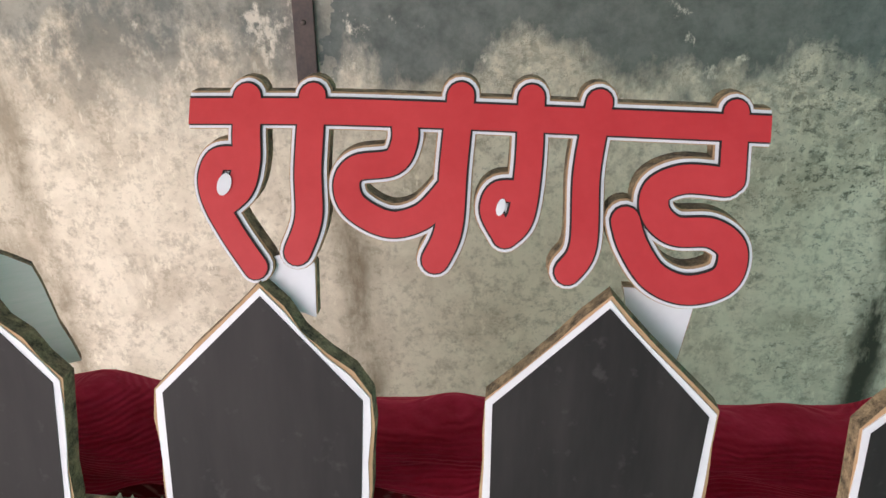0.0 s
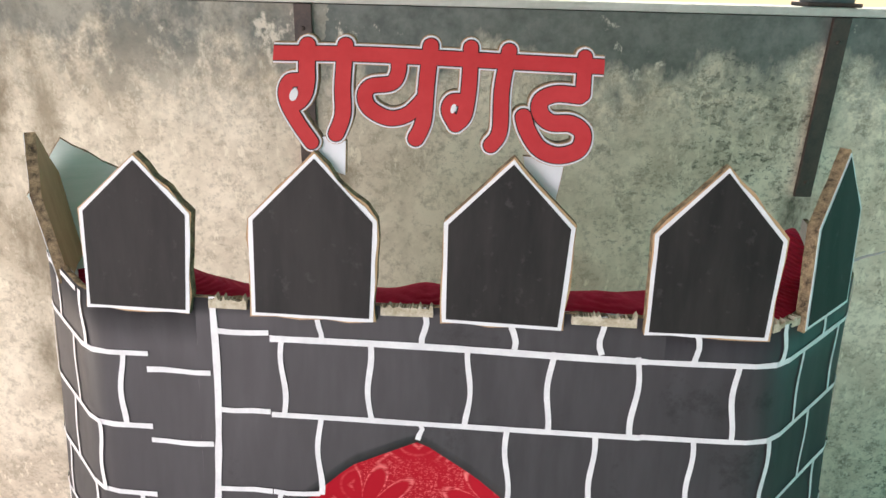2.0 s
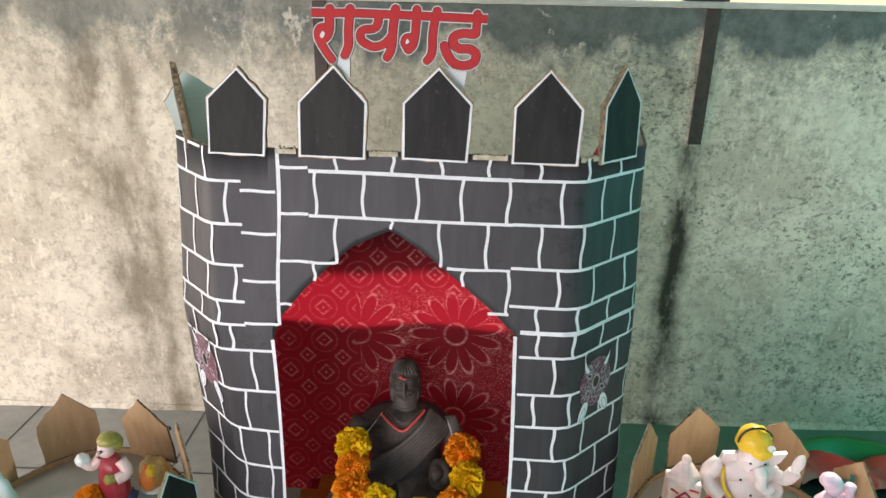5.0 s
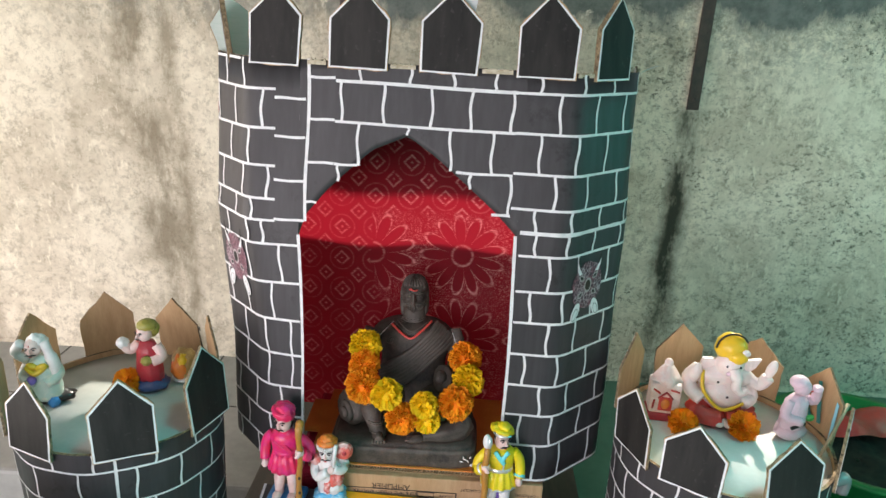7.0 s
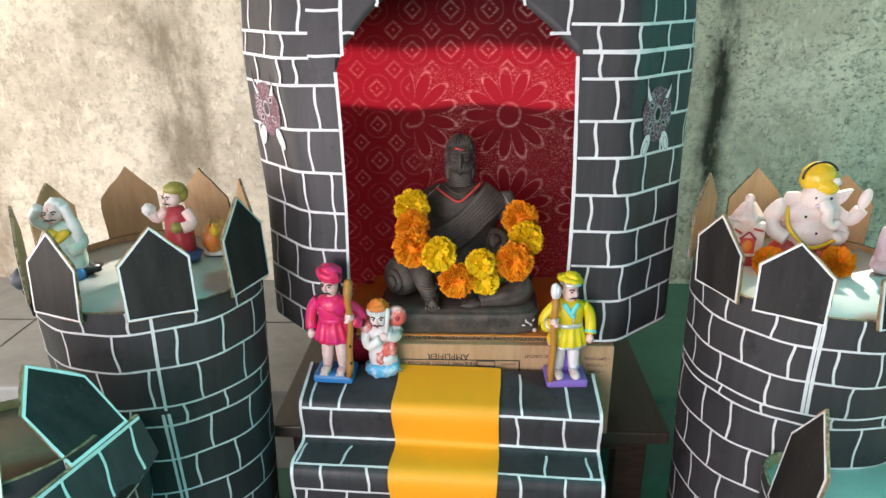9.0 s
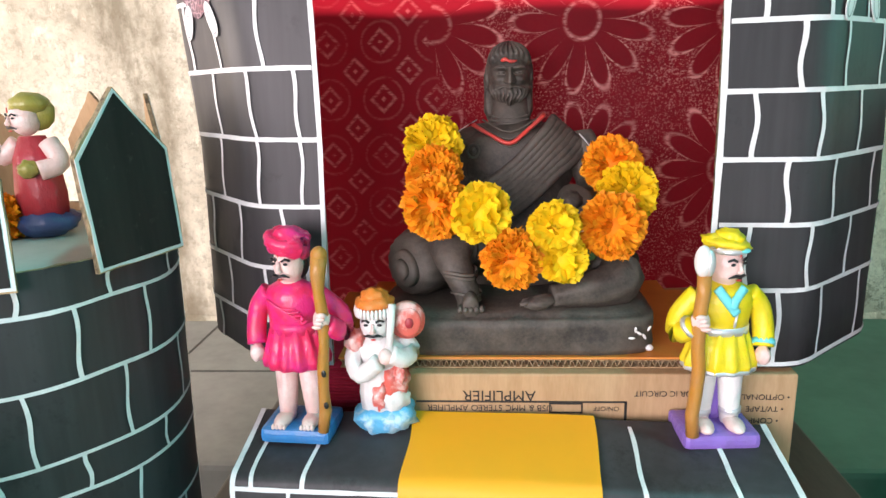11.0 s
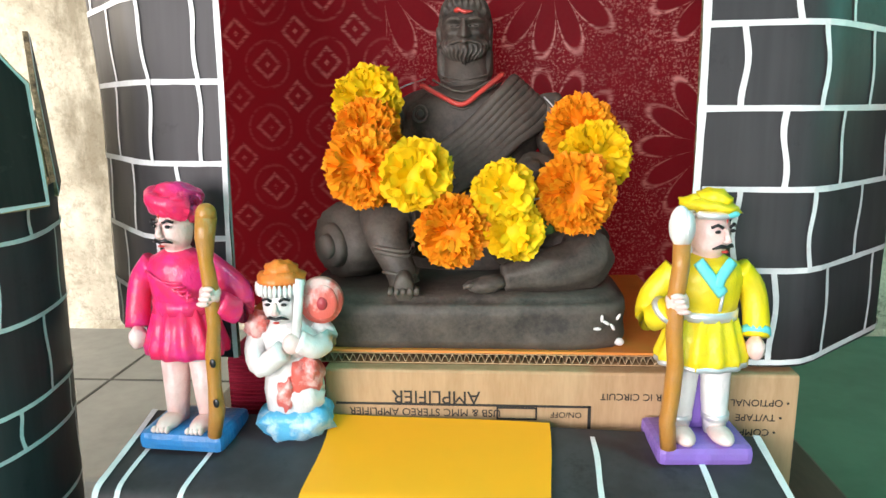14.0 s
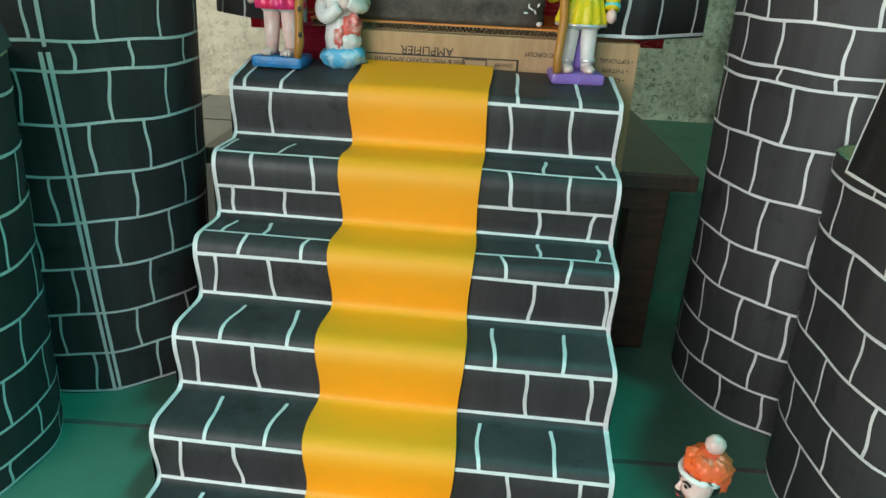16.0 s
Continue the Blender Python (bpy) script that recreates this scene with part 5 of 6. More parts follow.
# ---------------------------------------------------------------- the seated clay idol: one plain mesh
b = Build()
def plinth_edge(inset, z, lump):
    """Outline of the plinth: straight front, its back corners rounded off."""
    pts = []
    for k in range(64):
        t = 2 * math.pi * k / 64
        c, q = math.cos(t), math.sin(t)
        e = 7.0 if q < 0 else 2.6
        r = (abs(c) ** e + abs(q) ** e) ** (-1 / e)
        x, y = 0.0415 + (0.1635 - inset) * c * r, 0.350 + ((0.100 if q < 0 else 0.115) - inset) * q * r
        pts.append((x, y + lump * noise.noise(Vector((x * 22, y * 22, z * 60))), z))
    return pts
rings = [plinth_edge(i_, z_, l_) for i_, z_, l_ in ((0.002, 0.6118, 0.002), (0.0, 0.620, 0.004), (0.001, 0.632, 0.005), (0.0, 0.645, 0.004), (0.001, 0.6535, 0.002), (0.004, 0.6560, 0.001), (0.006, 0.6562, 0.001), (0.008, 0.660, 0.001), (0.013, 0.6635, 0.0))]
b.add([p for r_ in rings for p in r_], [(j_ * 64 + k, j_ * 64 + (k + 1) % 64, (j_ + 1) * 64 + (k + 1) % 64, (j_ + 1) * 64 + k) for j_ in range(8) for k in range(64)] + [tuple(8 * 64 + k for k in range(64)), tuple(63 - k for k in range(64))], M_CLAY)
b.tube([(-0.091, 0.318, 0.6985), (-0.080, 0.331, 0.700), (-0.052, 0.366, 0.700)], [0.033, 0.038, 0.039], M_CLAY, 48, 1.0, 16, 0.035)
b.tube([(-0.0965, 0.311, 0.6985), (-0.090, 0.319, 0.6985)], [0.020, 0.023], M_CLAY, 24)
b.tube([(-0.1000, 0.307, 0.6985), (-0.095, 0.313, 0.6985)], [0.011, 0.013], M_CLAY, 20)
b.tube(smooth_path([(0.045, 0.41, 0.66), (0.045, 0.41, 0.72), (0.045, 0.415, 0.79), (0.045, 0.425, 0.835), (0.044, 0.43, 0.856)], 4), [0.082] * 4 + [0.074] * 4 + [0.080] * 4 + [0.070, 0.06, 0.045, 0.032, 0.028], M_CLAY, 26, 0.66)
b.ball((0.045, 0.425, 0.828), (0.096, 0.045, 0.030), M_CLAY)
b.tube([(0.043, 0.427, 0.840), (0.042, 0.424, 0.862), (0.041, 0.423, 0.900)], [0.034, 0.0255, 0.0235], M_CLAY, 18)
HEAD = Vector((0.041, 0.417, 0.9235))
def bell(v, w):
    return math.exp(-(v / w) ** 2)
def step(v, w):
    return 1 / (1 + math.exp(max(-40, min(40, -v / w))))
def head_skin(u, v):
    """Sculpted head about HEAD, looking along -y: sockets, nose, moustache, striped beard and hair."""
    a, e = 2 * math.pi * (u - 0.5), math.pi * (v - 0.5)
    d = Vector((math.sin(a) * math.cos(e), -math.cos(a) * math.cos(e), math.sin(e)))
    rx, ry, rz = 0.0262, 0.033, 0.0375
    sq = (abs(d.x) ** 2.25 + abs(d.y) ** 2.25 + abs(d.z) ** 2.25) ** (-1 / 2.25)
    p = Vector((d.x * rx, d.y * ry, d.z * rz)) * sq
    X, Z, m = p.x, p.z / 0.84, abs(p.x)
    front = step(-p.y - 0.006, 0.003)
    o = -0.0082 * bell(m - 0.0105, 0.0066) * bell(Z - 0.0070, 0.0052)
    o += 0.0052 * bell(m - 0.0110, 0.0046) * bell(Z - 0.0055, 0.0024)
    o += 0.0050 * bell(m - 0.0115, 0.0075) * bell(Z - 0.0145 + 16 * (m - 0.011) ** 2, 0.0022)
    nose = min(1.0, max(0.0, (0.015 - Z) / 0.023)) if Z > -0.008 else bell(Z + 0.008, 0.0028)
    o += (0.0046 + 0.0084 * nose) * bell(X, 0.0030 + 0.0014 * nose) * (1 if Z < 0.013 else bell(Z - 0.013, 0.004)) * (1 if nose > 0 else 0)
    o += 0.0022 * bell(m - 0.0048, 0.0022) * bell(Z + 0.0078, 0.0024)
    o += 0.0034 * bell(m - 0.0150, 0.005) * bell(Z + 0.005, 0.006)
    drop = 0.30 * max(0.0, m - 0.004)
    o += 0.0052 * bell(Z + 0.0150 + drop, 0.0024) * step(0.0165 - m, 0.0012)
    o -= 0.0036 * bell(Z + 0.0190, 0.0014) * bell(X, 0.007)
    o += 0.0016 * bell(Z + 0.0210, 0.0013) * bell(X, 0.006)
    beard = step(-Z - 0.0235 + 0.45 * max(0.0, m - 0.005), 0.0013) * step(0.010 - Z, 0.003)
    o += front * beard * (0.0046 + 0.0022 * math.sin(a * 30 + 2 * math.sin(Z * 300)))
    line = 0.0300 - 30 * max(0.0, m - 0.008) ** 2 - 0.5 * max(0.0, m - 0.016)
    hair = max(step(Z - line, 0.0007), 1 - front)
    o = o * front * (1 - hair) + hair * (0.0050 + 0.0030 * step(Z - 0.030, 0.004) + 0.0013 * math.sin(a * 22 + Z * 160))
    q = HEAD + p + d * o
    return (q.x, q.y, q.z)
b.grid(head_skin, 150, 110, M_CLAY)
def on_face(X, Z, lift):
    """A place on the face X beside and Z above its middle."""
    e = math.asin(Z / 0.0375)
    q = head_skin(0.5 + math.asin(X / (0.0262 * math.cos(e))) / (2 * math.pi), 0.5 + e / math.pi)
    return (q[0], q[1] - lift, q[2])
for sx in (-1, 1):
    b.tube([on_face(sx * (0.0108 + 0.0058 * math.cos(t * math.pi / 10)), 0.0050 + 0.0024 * math.sin(t * math.pi / 10) * (1.25 if t < 10 else 0.8), 0.0004) for t in range(21)], 0.00075, M_CLAY, 6)
    b.ball(on_face(sx * 0.0108, 0.0050, -0.0010), (0.0026, 0.0018, 0.0019), M_CLAY, seg=12, rings=8)
    b.tube([on_face(sx * (0.0045 + 0.0125 * t / 8), 0.0118 + 0.0022 * math.sin(math.pi * t / 8), 0.0003) for t in range(9)], [0.0006 + 0.0006 * math.sin(math.pi * t / 8) for t in range(9)], M_CLAY, 6)
b.ball((0.040, 0.440, 0.885), (0.033, 0.020, 0.052), M_CLAY, lump=0.1)
for sx in (-1, 1):
    b.tube(smooth_path([(0.040 + sx * 0.0265, 0.428, 0.920), (0.040 + sx * 0.0255, 0.424, 0.895), (0.040 + sx * 0.0245, 0.424, 0.866)], 4), [0.0062] * 5 + [0.0064, 0.006, 0.005, 0.004], M_CLAY, 12)
for sx in (-1, 1):
    b.ball((0.040 + sx * 0.0275, 0.416, 0.920), (0.0045, 0.0075, 0.0115), M_CLAY, (0, sx * 8, 0))
    b.ball((0.040 + sx * 0.0290, 0.413, 0.908), (0.0028, 0.0030, 0.0045), M_CLAY)
b.tube(smooth_path([(0.030, 0.3872, 0.9455), (0.036, 0.3845, 0.9470), (0.042, 0.3842, 0.9445), (0.050, 0.3878, 0.9455)], 4), [0.0012, 0.002, 0.0028, 0.003, 0.0026, 0.002, 0.0018, 0.0022, 0.0026, 0.0024, 0.002, 0.0014, 0.001], P_REDP, 8)
for i in range(4):
    b.tube(smooth_path([(0.014, 0.404, 0.868 - 0.006 * i), (0.040, 0.3975, 0.862 - 0.006 * i), (0.066, 0.404, 0.868 - 0.006 * i)], 4), 0.0010, M_CLAY, 6)
b.tube(smooth_path([(-0.045, 0.415, 0.83), (-0.062, 0.40, 0.79), (-0.062, 0.37, 0.745), (-0.05, 0.33, 0.725)], 4), 0.025, M_CLAY, 16)
b.tube(smooth_path([(0.132, 0.415, 0.825), (0.150, 0.40, 0.785), (0.140, 0.365, 0.755), (0.115, 0.33, 0.765)], 4), 0.024, M_CLAY, 16)
b.ball((0.112, 0.325, 0.768), (0.014, 0.013, 0.012), M_CLAY, lump=0.2)
b.tube(smooth_path([(0.01, 0.38, 0.705), (-0.024, 0.325, 0.724), (-0.032, 0.292, 0.722), (-0.024, 0.284, 0.700), (-0.016, 0.280, 0.682), (-0.012, 0.278, 0.668)], 4), [0.034] * 4 + [0.029] * 4 + [0.025, 0.0225, 0.0205, 0.019] + [0.0178, 0.0170, 0.0163, 0.0158] + [0.0155, 0.015, 0.0148, 0.015, 0.0155], M_CLAY, 18)
b.tube(smooth_path([(-0.013, 0.276, 0.672), (-0.011, 0.266, 0.671), (-0.010, 0.254, 0.668)], 3), [0.014, 0.0145, 0.015, 0.0160, 0.0165, 0.0160, 0.0140], M_CLAY, 16, 0.62)
for i in range(5):
    b.tube([(-0.0225 + i * 0.0062, 0.258, 0.670), (-0.0225 + i * 0.0062, 0.2475 + 0.0012 * abs(i - 1), 0.667)], [0.0030, 0.0026], M_CLAY, 8)
for z, r in ((0.681, 0.0168), (0.7005, 0.0195), (0.7045, 0.0205)):
    cx = -0.012 - 0.34 * (z - 0.668)
    b.tube([(cx + r * math.cos(t * math.pi / 10), 0.280 + 0.22 * (z - 0.68) + r * math.sin(t * math.pi / 10), z + 0.002 * math.sin(t * 0.6)) for t in range(21)], 0.0019, M_CLAY, 6)
# the folded leg, its cloth and the foot laid flat
b.tube(smooth_path([(0.085, 0.38, 0.700), (0.130, 0.345, 0.702), (0.166, 0.315, 0.694), (0.150, 0.292, 0.684), (0.112, 0.282, 0.680), (0.084, 0.276, 0.676)], 4), [0.034] * 4 + [0.032] * 4 + [0.029] * 4 + [0.024, 0.023, 0.022, 0.021] + [0.019, 0.017, 0.015, 0.0135, 0.0125], M_CLAY, 30, 1.0, 7, 0.045)
b.ball((0.070, 0.268, 0.672), (0.020, 0.012, 0.0085), M_CLAY, (0, -8, 12), lump=0.12)
for i in range(5):
    b.tube([(0.058 + 0.001 * i, 0.262 + 0.0035 * i, 0.673), (0.046 + 0.001 * i, 0.260 + 0.0038 * i, 0.671)], [0.0026, 0.0022], M_CLAY, 8)
for i in range(5):
    t = i / 4
    b.tube(smooth_path([(0.172 - 0.03 * t, 0.338 - 0.02 * t, 0.716 - 0.008 * t), (0.176 - 0.034 * t, 0.300 - 0.01 * t, 0.704 - 0.01 * t), (0.160 - 0.036 * t, 0.280 - 0.012 * t, 0.676)], 3), 0.0028, M_CLAY, 6)
for i in range(8):
    t = i / 7
    b.tube(smooth_path([(0.098 + 0.040 * t, 0.398 + 0.006 * t, 0.864 - 0.022 * t), (0.080 + 0.030 * t, 0.366 + 0.006 * t, 0.842 - 0.036 * t), (0.045 + 0.026 * t, 0.356 - 0.002 * t, 0.806 - 0.036 * t), (0.004 + 0.018 * t, 0.354 - 0.006 * t, 0.778 - 0.036 * t), (-0.026, 0.366 - 0.006 * t, 0.760 - 0.030 * t)], 4), 0.0062, M_CLAY, 8)
b.tube(smooth_path([(0.135, 0.41, 0.856), (0.150, 0.385, 0.82), (0.152, 0.37, 0.78), (0.148, 0.365, 0.73)], 4), 0.014, M_CLAY, 10, 0.6)
for i in range(3):
    b.tube(smooth_path([(0.006 - 0.004 * i, 0.396, 0.862 - 0.007 * i), (0.040, 0.370 - 0.002 * i, 0.846 - 0.010 * i), (0.078 + 0.004 * i, 0.396, 0.864 - 0.007 * i)], 4), 0.0013, M_CLAY, 6)
b.tube([(-0.006 + 0.0075 * math.cos(t * math.pi / 8), 0.3665 + 0.0015 * math.cos(t * math.pi / 8), 0.822 + 0.0085 * math.sin(t * math.pi / 8)) for t in range(17)], 0.0014, M_CLAY, 6)
b.ball((-0.006, 0.366, 0.822), (0.004, 0.002, 0.0045), M_CLAY)
b.tube(smooth_path([(-0.006, 0.388, 0.856), (0.016, 0.370, 0.842), (0.040, 0.360, 0.831), (0.062, 0.368, 0.848), (0.084, 0.388, 0.868)], 5), 0.0030, P_REDP, 8)
for i, (x, z) in enumerate(((0.172, 0.628), (0.180, 0.634), (0.186, 0.63), (0.176, 0.638), (0.191, 0.640))):
    b.ball((x, 0.2495, z + 0.006), (0.004, 0.001, 0.0016), P_WHITE, (0, 30 * i, 0), 8, 5)
b.ball((0.195, 0.2625, 0.617), (0.005, 0.003, 0.004), P_WHITE, seg=8, rings=5)
def ease(v, lo, hi):
    t = max(0.0, min(1.0, (v - lo) / (hi - lo)))
    return t * t * (3 - 2 * t)
def set_back(p):
    """The trunk and head sit further back on the plinth than the legs."""
    x, y, z = p
    w = ease(z, 0.69, 0.80)
    if 0.76 < z < 0.88:
        z -= 0.019 * ease(abs(x - 0.042), 0.045, 0.105) * ease(z, 0.76, 0.82) * (1.0 if x > 0.042 else 0.55)
    return (0.042 + (x - 0.042) * (1 + 0.05 * w), y + 0.054 * w + 0.014 * ease(z, 0.85, 0.91), float(np.interp(z, (0.0, 0.70, 0.831, 0.946, 0.975, 1.2), (0.0, 0.70, 0.841, 0.946, 0.977, 1.202))))
b.v = [set_back(p) for p in b.v]
idol = tagged(b.link("clay_idol"), "dark clay statue of a seated bearded king on a plinth", "statue")

# ---------------------------------------------------------------- painted clay figures: each one plain mesh
def face(b, hx, hy, hz, k=1.0, dirx=0.0):
    """Painted brows, eyes, nose and moustache on a head that looks along -y, turned by dirx."""
    c, s = math.cos(dirx), math.sin(dirx)
    def at(x, y, z):
        return (hx + (x * c - y * s) * k, hy + (x * s + y * c) * k, hz + z * k)
    b.tube([at(0, -0.0165, 0.005), at(0, -0.0185, 0.0), at(0, -0.0198, -0.0032)], [0.0014 * k, 0.0020 * k, 0.0027 * k], P_SKIN, 10)
    b.ball(at(0, -0.0190, -0.0035), (0.0034 * k, 0.0022 * k, 0.0020 * k), P_SKIN, seg=10, rings=6)
    for sx in (-1, 1):
        b.tube([at(sx * 0.0035, -0.0172, 0.0060), at(sx * 0.0075, -0.0165, 0.0082), at(sx * 0.0118, -0.0138, 0.0062)], 0.0012 * k, P_BLACK, 6)
        b.ball(at(sx * 0.0072, -0.0162, 0.0032), (0.0028 * k, 0.0015 * k, 0.0014 * k), P_BLACK, (0, 0, math.degrees(dirx)), 8, 5)
    b.tube([at(-0.0105, -0.0148, -0.0092), at(-0.005, -0.0180, -0.0070), at(0, -0.0190, -0.0080), at(0.005, -0.0180, -0.0070), at(0.0105, -0.0148, -0.0092)], [0.0006 * k, 0.0016 * k, 0.0013 * k, 0.0016 * k, 0.0006 * k], P_BLACK, 6)
    b.ball(at(0, -0.0172, -0.0115), (0.0032 * k, 0.0014 * k, 0.0010 * k), P_REDP, seg=8, rings=5)
    b.ball(at(0, -0.0172, 0.0125), (0.0007 * k, 0.001 * k, 0.0035 * k), P_REDP, seg=6, rings=5)


def soldier(at, turn, coat, base, look_way, yellow):
    b = Build()
    b.box((-0.042, -0.030, 0), (0.042, 0.032, 0.017), base, 0.006)
    for sx in (-1, 1):
        b.ball((sx * 0.017, -0.014, 0.0215), (0.0105, 0.019, 0.0065), P_SKIN)
        b.tube([(sx * 0.017, 0, 0.018), (sx * 0.0155, 0, 0.045), (sx * 0.014, 0, 0.085)], [0.0098, 0.0118, 0.014], P_WHITE if yellow else P_SKIN, 16)
        b.tube([(sx * 0.014, 0, 0.078), (sx * 0.0135, 0, 0.098)], [0.0165, 0.016], P_WHITE, 16)
        if yellow:
            b.tube([(sx * 0.017, 0, 0.030), (sx * 0.0168, 0, 0.036)], 0.0122, P_SILVER, 14)
        else:
            for i in range(4):
                b.ball((sx * 0.017 + (i - 1.5) * 0.0045, -0.031, 0.021), (0.0024, 0.004, 0.003), P_SKIN, seg=8, rings=5)
    if yellow:
        b.box((-0.012, 0.006, 0.016), (0.012, 0.02, 0.075), base, 0.006)
    b.tube([(0, 0, 0.082), (0, 0, 0.090), (0, 0, 0.105), (0, 0, 0.124)], [0.0385, 0.0395, 0.034, 0.0275], coat, 78, 0.74, 13, 0.06)
    if yellow:
        b.tube([(0, 0, 0.0815), (0, 0, 0.0855)], 0.040, P_SILVER, 44, 0.74, 13, 0.04)
        b.tube([(0, 0, 0.121), (0, 0, 0.129)], 0.0295, P_SILVER, 24, 0.74)
    else:
        b.tube([(0, 0, 0.119), (0, 0, 0.131)], 0.0292, coat, 30, 0.74, 9, 0.03)
    b.tube([(0, 0, 0.120), (0, 0, 0.140), (0, 0, 0.157), (0, 0, 0.167), (0, 0, 0.174)], [0.0265, 0.0300, 0.0318, 0.0270, 0.0130], coat, 28, 0.72)
    g = 0.0 if yellow else 0.010      # how far out the staff stands
    b.tube(smooth_path([(-0.027, 0, 0.161), (-0.0405, 0, 0.145), (-0.0445, -0.004, 0.122), (-0.043, -0.010, 0.106)], 4), 0.0112, coat, 16)
    b.tube(smooth_path([(0.027, 0, 0.161), (0.0455 + g, 0.002, 0.138), (0.050 + g, -0.008, 0.122), (0.038 + g, -0.024, 0.134)], 4), 0.0112, coat, 16)
    b.ball((-0.043, -0.012, 0.097), (0.008, 0.009, 0.010), P_SKIN, lump=0.15)
    b.ball((0.034 + g, -0.030, 0.142), (0.0095, 0.009, 0.0105), P_SKIN, lump=0.15)
    for i in range(4):
        b.ball((0.034 + g + 0.002 * i - 0.003, -0.0385, 0.136 + 0.0042 * i), (0.0062, 0.0028, 0.0024), P_SKIN, seg=8, rings=5)
    if yellow:
        b.tube([(-0.0445, -0.006, 0.112), (-0.0435, -0.009, 0.107)], 0.0125, P_CYAN, 14)
        b.tube([(0.042, -0.020, 0.131), (0.040, -0.022, 0.134)], 0.0128, P_SILVER, 14)
        b.tube(smooth_path([(0.015, -0.020, 0.172), (0.004, -0.0235, 0.158), (-0.006, -0.024, 0.146)], 4), 0.005, P_CYAN, 8, 0.5)
        b.tube(smooth_path([(-0.014, -0.020, 0.172), (-0.004, -0.0235, 0.160), (-0.001, -0.0245, 0.152)], 4), 0.005, P_CYAN, 8, 0.5)
        b.tube([(-0.006, -0.0245, 0.146), (-0.004, -0.0245, 0.132)], 0.0016, P_SILVER, 6)
    else:
        for i in range(5):
            b.tube(smooth_path([(-0.022 + 0.01 * i, -0.0205, 0.158 - 0.004 * i), (-0.006 + 0.006 * i, -0.0235, 0.150 - 0.004 * i), (0.012 + 0.003 * i, -0.0205, 0.148 - 0.003 * i)], 3), 0.0013, coat, 6)
    b.tube([(0, 0.001, 0.168), (0, 0.0, 0.182)], [0.0125, 0.012], P_SKIN, 16)
    b.ball((0, -0.002, 0.1915), (0.0172, 0.0180, 0.0210), P_SKIN)
    if yellow:
        for sx in (-1, 1):
            b.ball((sx * 0.0150, -0.004, 0.1955), (0.0022, 0.0045, 0.0045), P_BLACK, lump=0.3)
    else:
        b.ball((0.004, 0.007, 0.188), (0.0160, 0.0130, 0.0170), P_BLACK)
    face(b, 0, -0.002, 0.1920, 1.10, look_way)
    top = P_YELLOW if yellow else coat
    if yellow:
        b.ball((0, 0.0, 0.2135), (0.0250, 0.0235, 0.0062), top, (0, -8, 0), lump=0.25)
        b.ball((-0.004, 0.0, 0.2185), (0.0150, 0.0145, 0.0085), top, (0, -12, 0), lump=0.3)
        b.ball((0.014, 0.0, 0.2150), (0.0120, 0.0125, 0.0070), top, lump=0.3, seed=5)
        b.tube([(0.0182 * math.cos(t * math.pi / 9), -0.001 + 0.0190 * math.sin(t * math.pi / 9), 0.2080) for t in range(19)], 0.0034, P_SILVER, 8)
        b.ball((-0.010, -0.0185, 0.2090), (0.0075, 0.0035, 0.0030), P_CYAN)
    else:
        for i in range(4):
            b.tube([((0.0168 + 0.0012 * i) * math.cos(t * math.pi / 12), 0.0005 + (0.0165 + 0.0012 * i) * math.sin(t * math.pi / 12), 0.2050 + i * 0.0042 + 0.0045 * math.cos(t * math.pi / 12 + 2.4 + 0.5 * i)) for t in range(25)], [0.0058 + 0.0009 * math.sin(t * 1.9 + i) for t in range(25)], top, 12)
        b.ball((0.002, 0.002, 0.2195), (0.0215, 0.0205, 0.0090), top, (0, 8, 0), lump=0.45, seed=2)
        b.ball((-0.014, -0.004, 0.2150), (0.0100, 0.0120, 0.0070), top, lump=0.4, seed=7)
    knots = [0.0062, 0.0075, 0.006, 0.0068, 0.0058, 0.007, 0.0062, 0.0085, 0.0092]
    zs = [0.017, 0.04, 0.062, 0.09, 0.115, 0.145, 0.17, 0.188, 0.206]
    pts = [(0.034 + g * min(1.0, z / 0.1) + 0.002 * math.sin(i * 1.7), -0.029 + 0.001 * math.sin(i), z) for i, z in enumerate(zs)]
    if yellow:
        b.tube(pts[:-1], 0.0072, P_STICK, 12)
        b.ball((0.035, -0.029, 0.202), (0.0090, 0.0095, 0.0160), P_WHITE)
        b.ball((0.030, -0.031, 0.201), (0.0065, 0.0078, 0.0138), P_SILVER)
    else:
        b.tube(pts, knots, P_STICK, 14)
        b.ball((pts[-1][0], pts[-1][1], 0.208), (0.009, 0.009, 0.0085), P_STICK)
        for z in (0.05, 0.085):
            b.ball((0.034 + g, -0.0358, z), (0.0032, 0.001, 0.004), P_BLACK, seg=8, rings=5)
    if yellow:
        b.v = [(-x, y, z) for x, y, z in b.v]
    ob = b.link("soldier_figurine")
    ob.matrix_world = pose(*at, 0, 0, turn) @ Matrix.Diagonal((0.95, 1.0, 1.02, 1) if yellow else (0.94, 1.0, 1.04, 1))
    return ob
tagged(soldier((-0.202, 0.203, 0.5400), -4, P_PINK, P_BLUE, -0.22, False), "glossy painted clay soldier in a magenta coat holding a staff", "figurine", "soldier figurines")
tagged(soldier((0.252, 0.200, 0.5400), 3, P_YELLOW, P_PURPLE, -0.38, True), "painted clay soldier in a lemon coat holding a mace", "figurine", "soldier figurines")

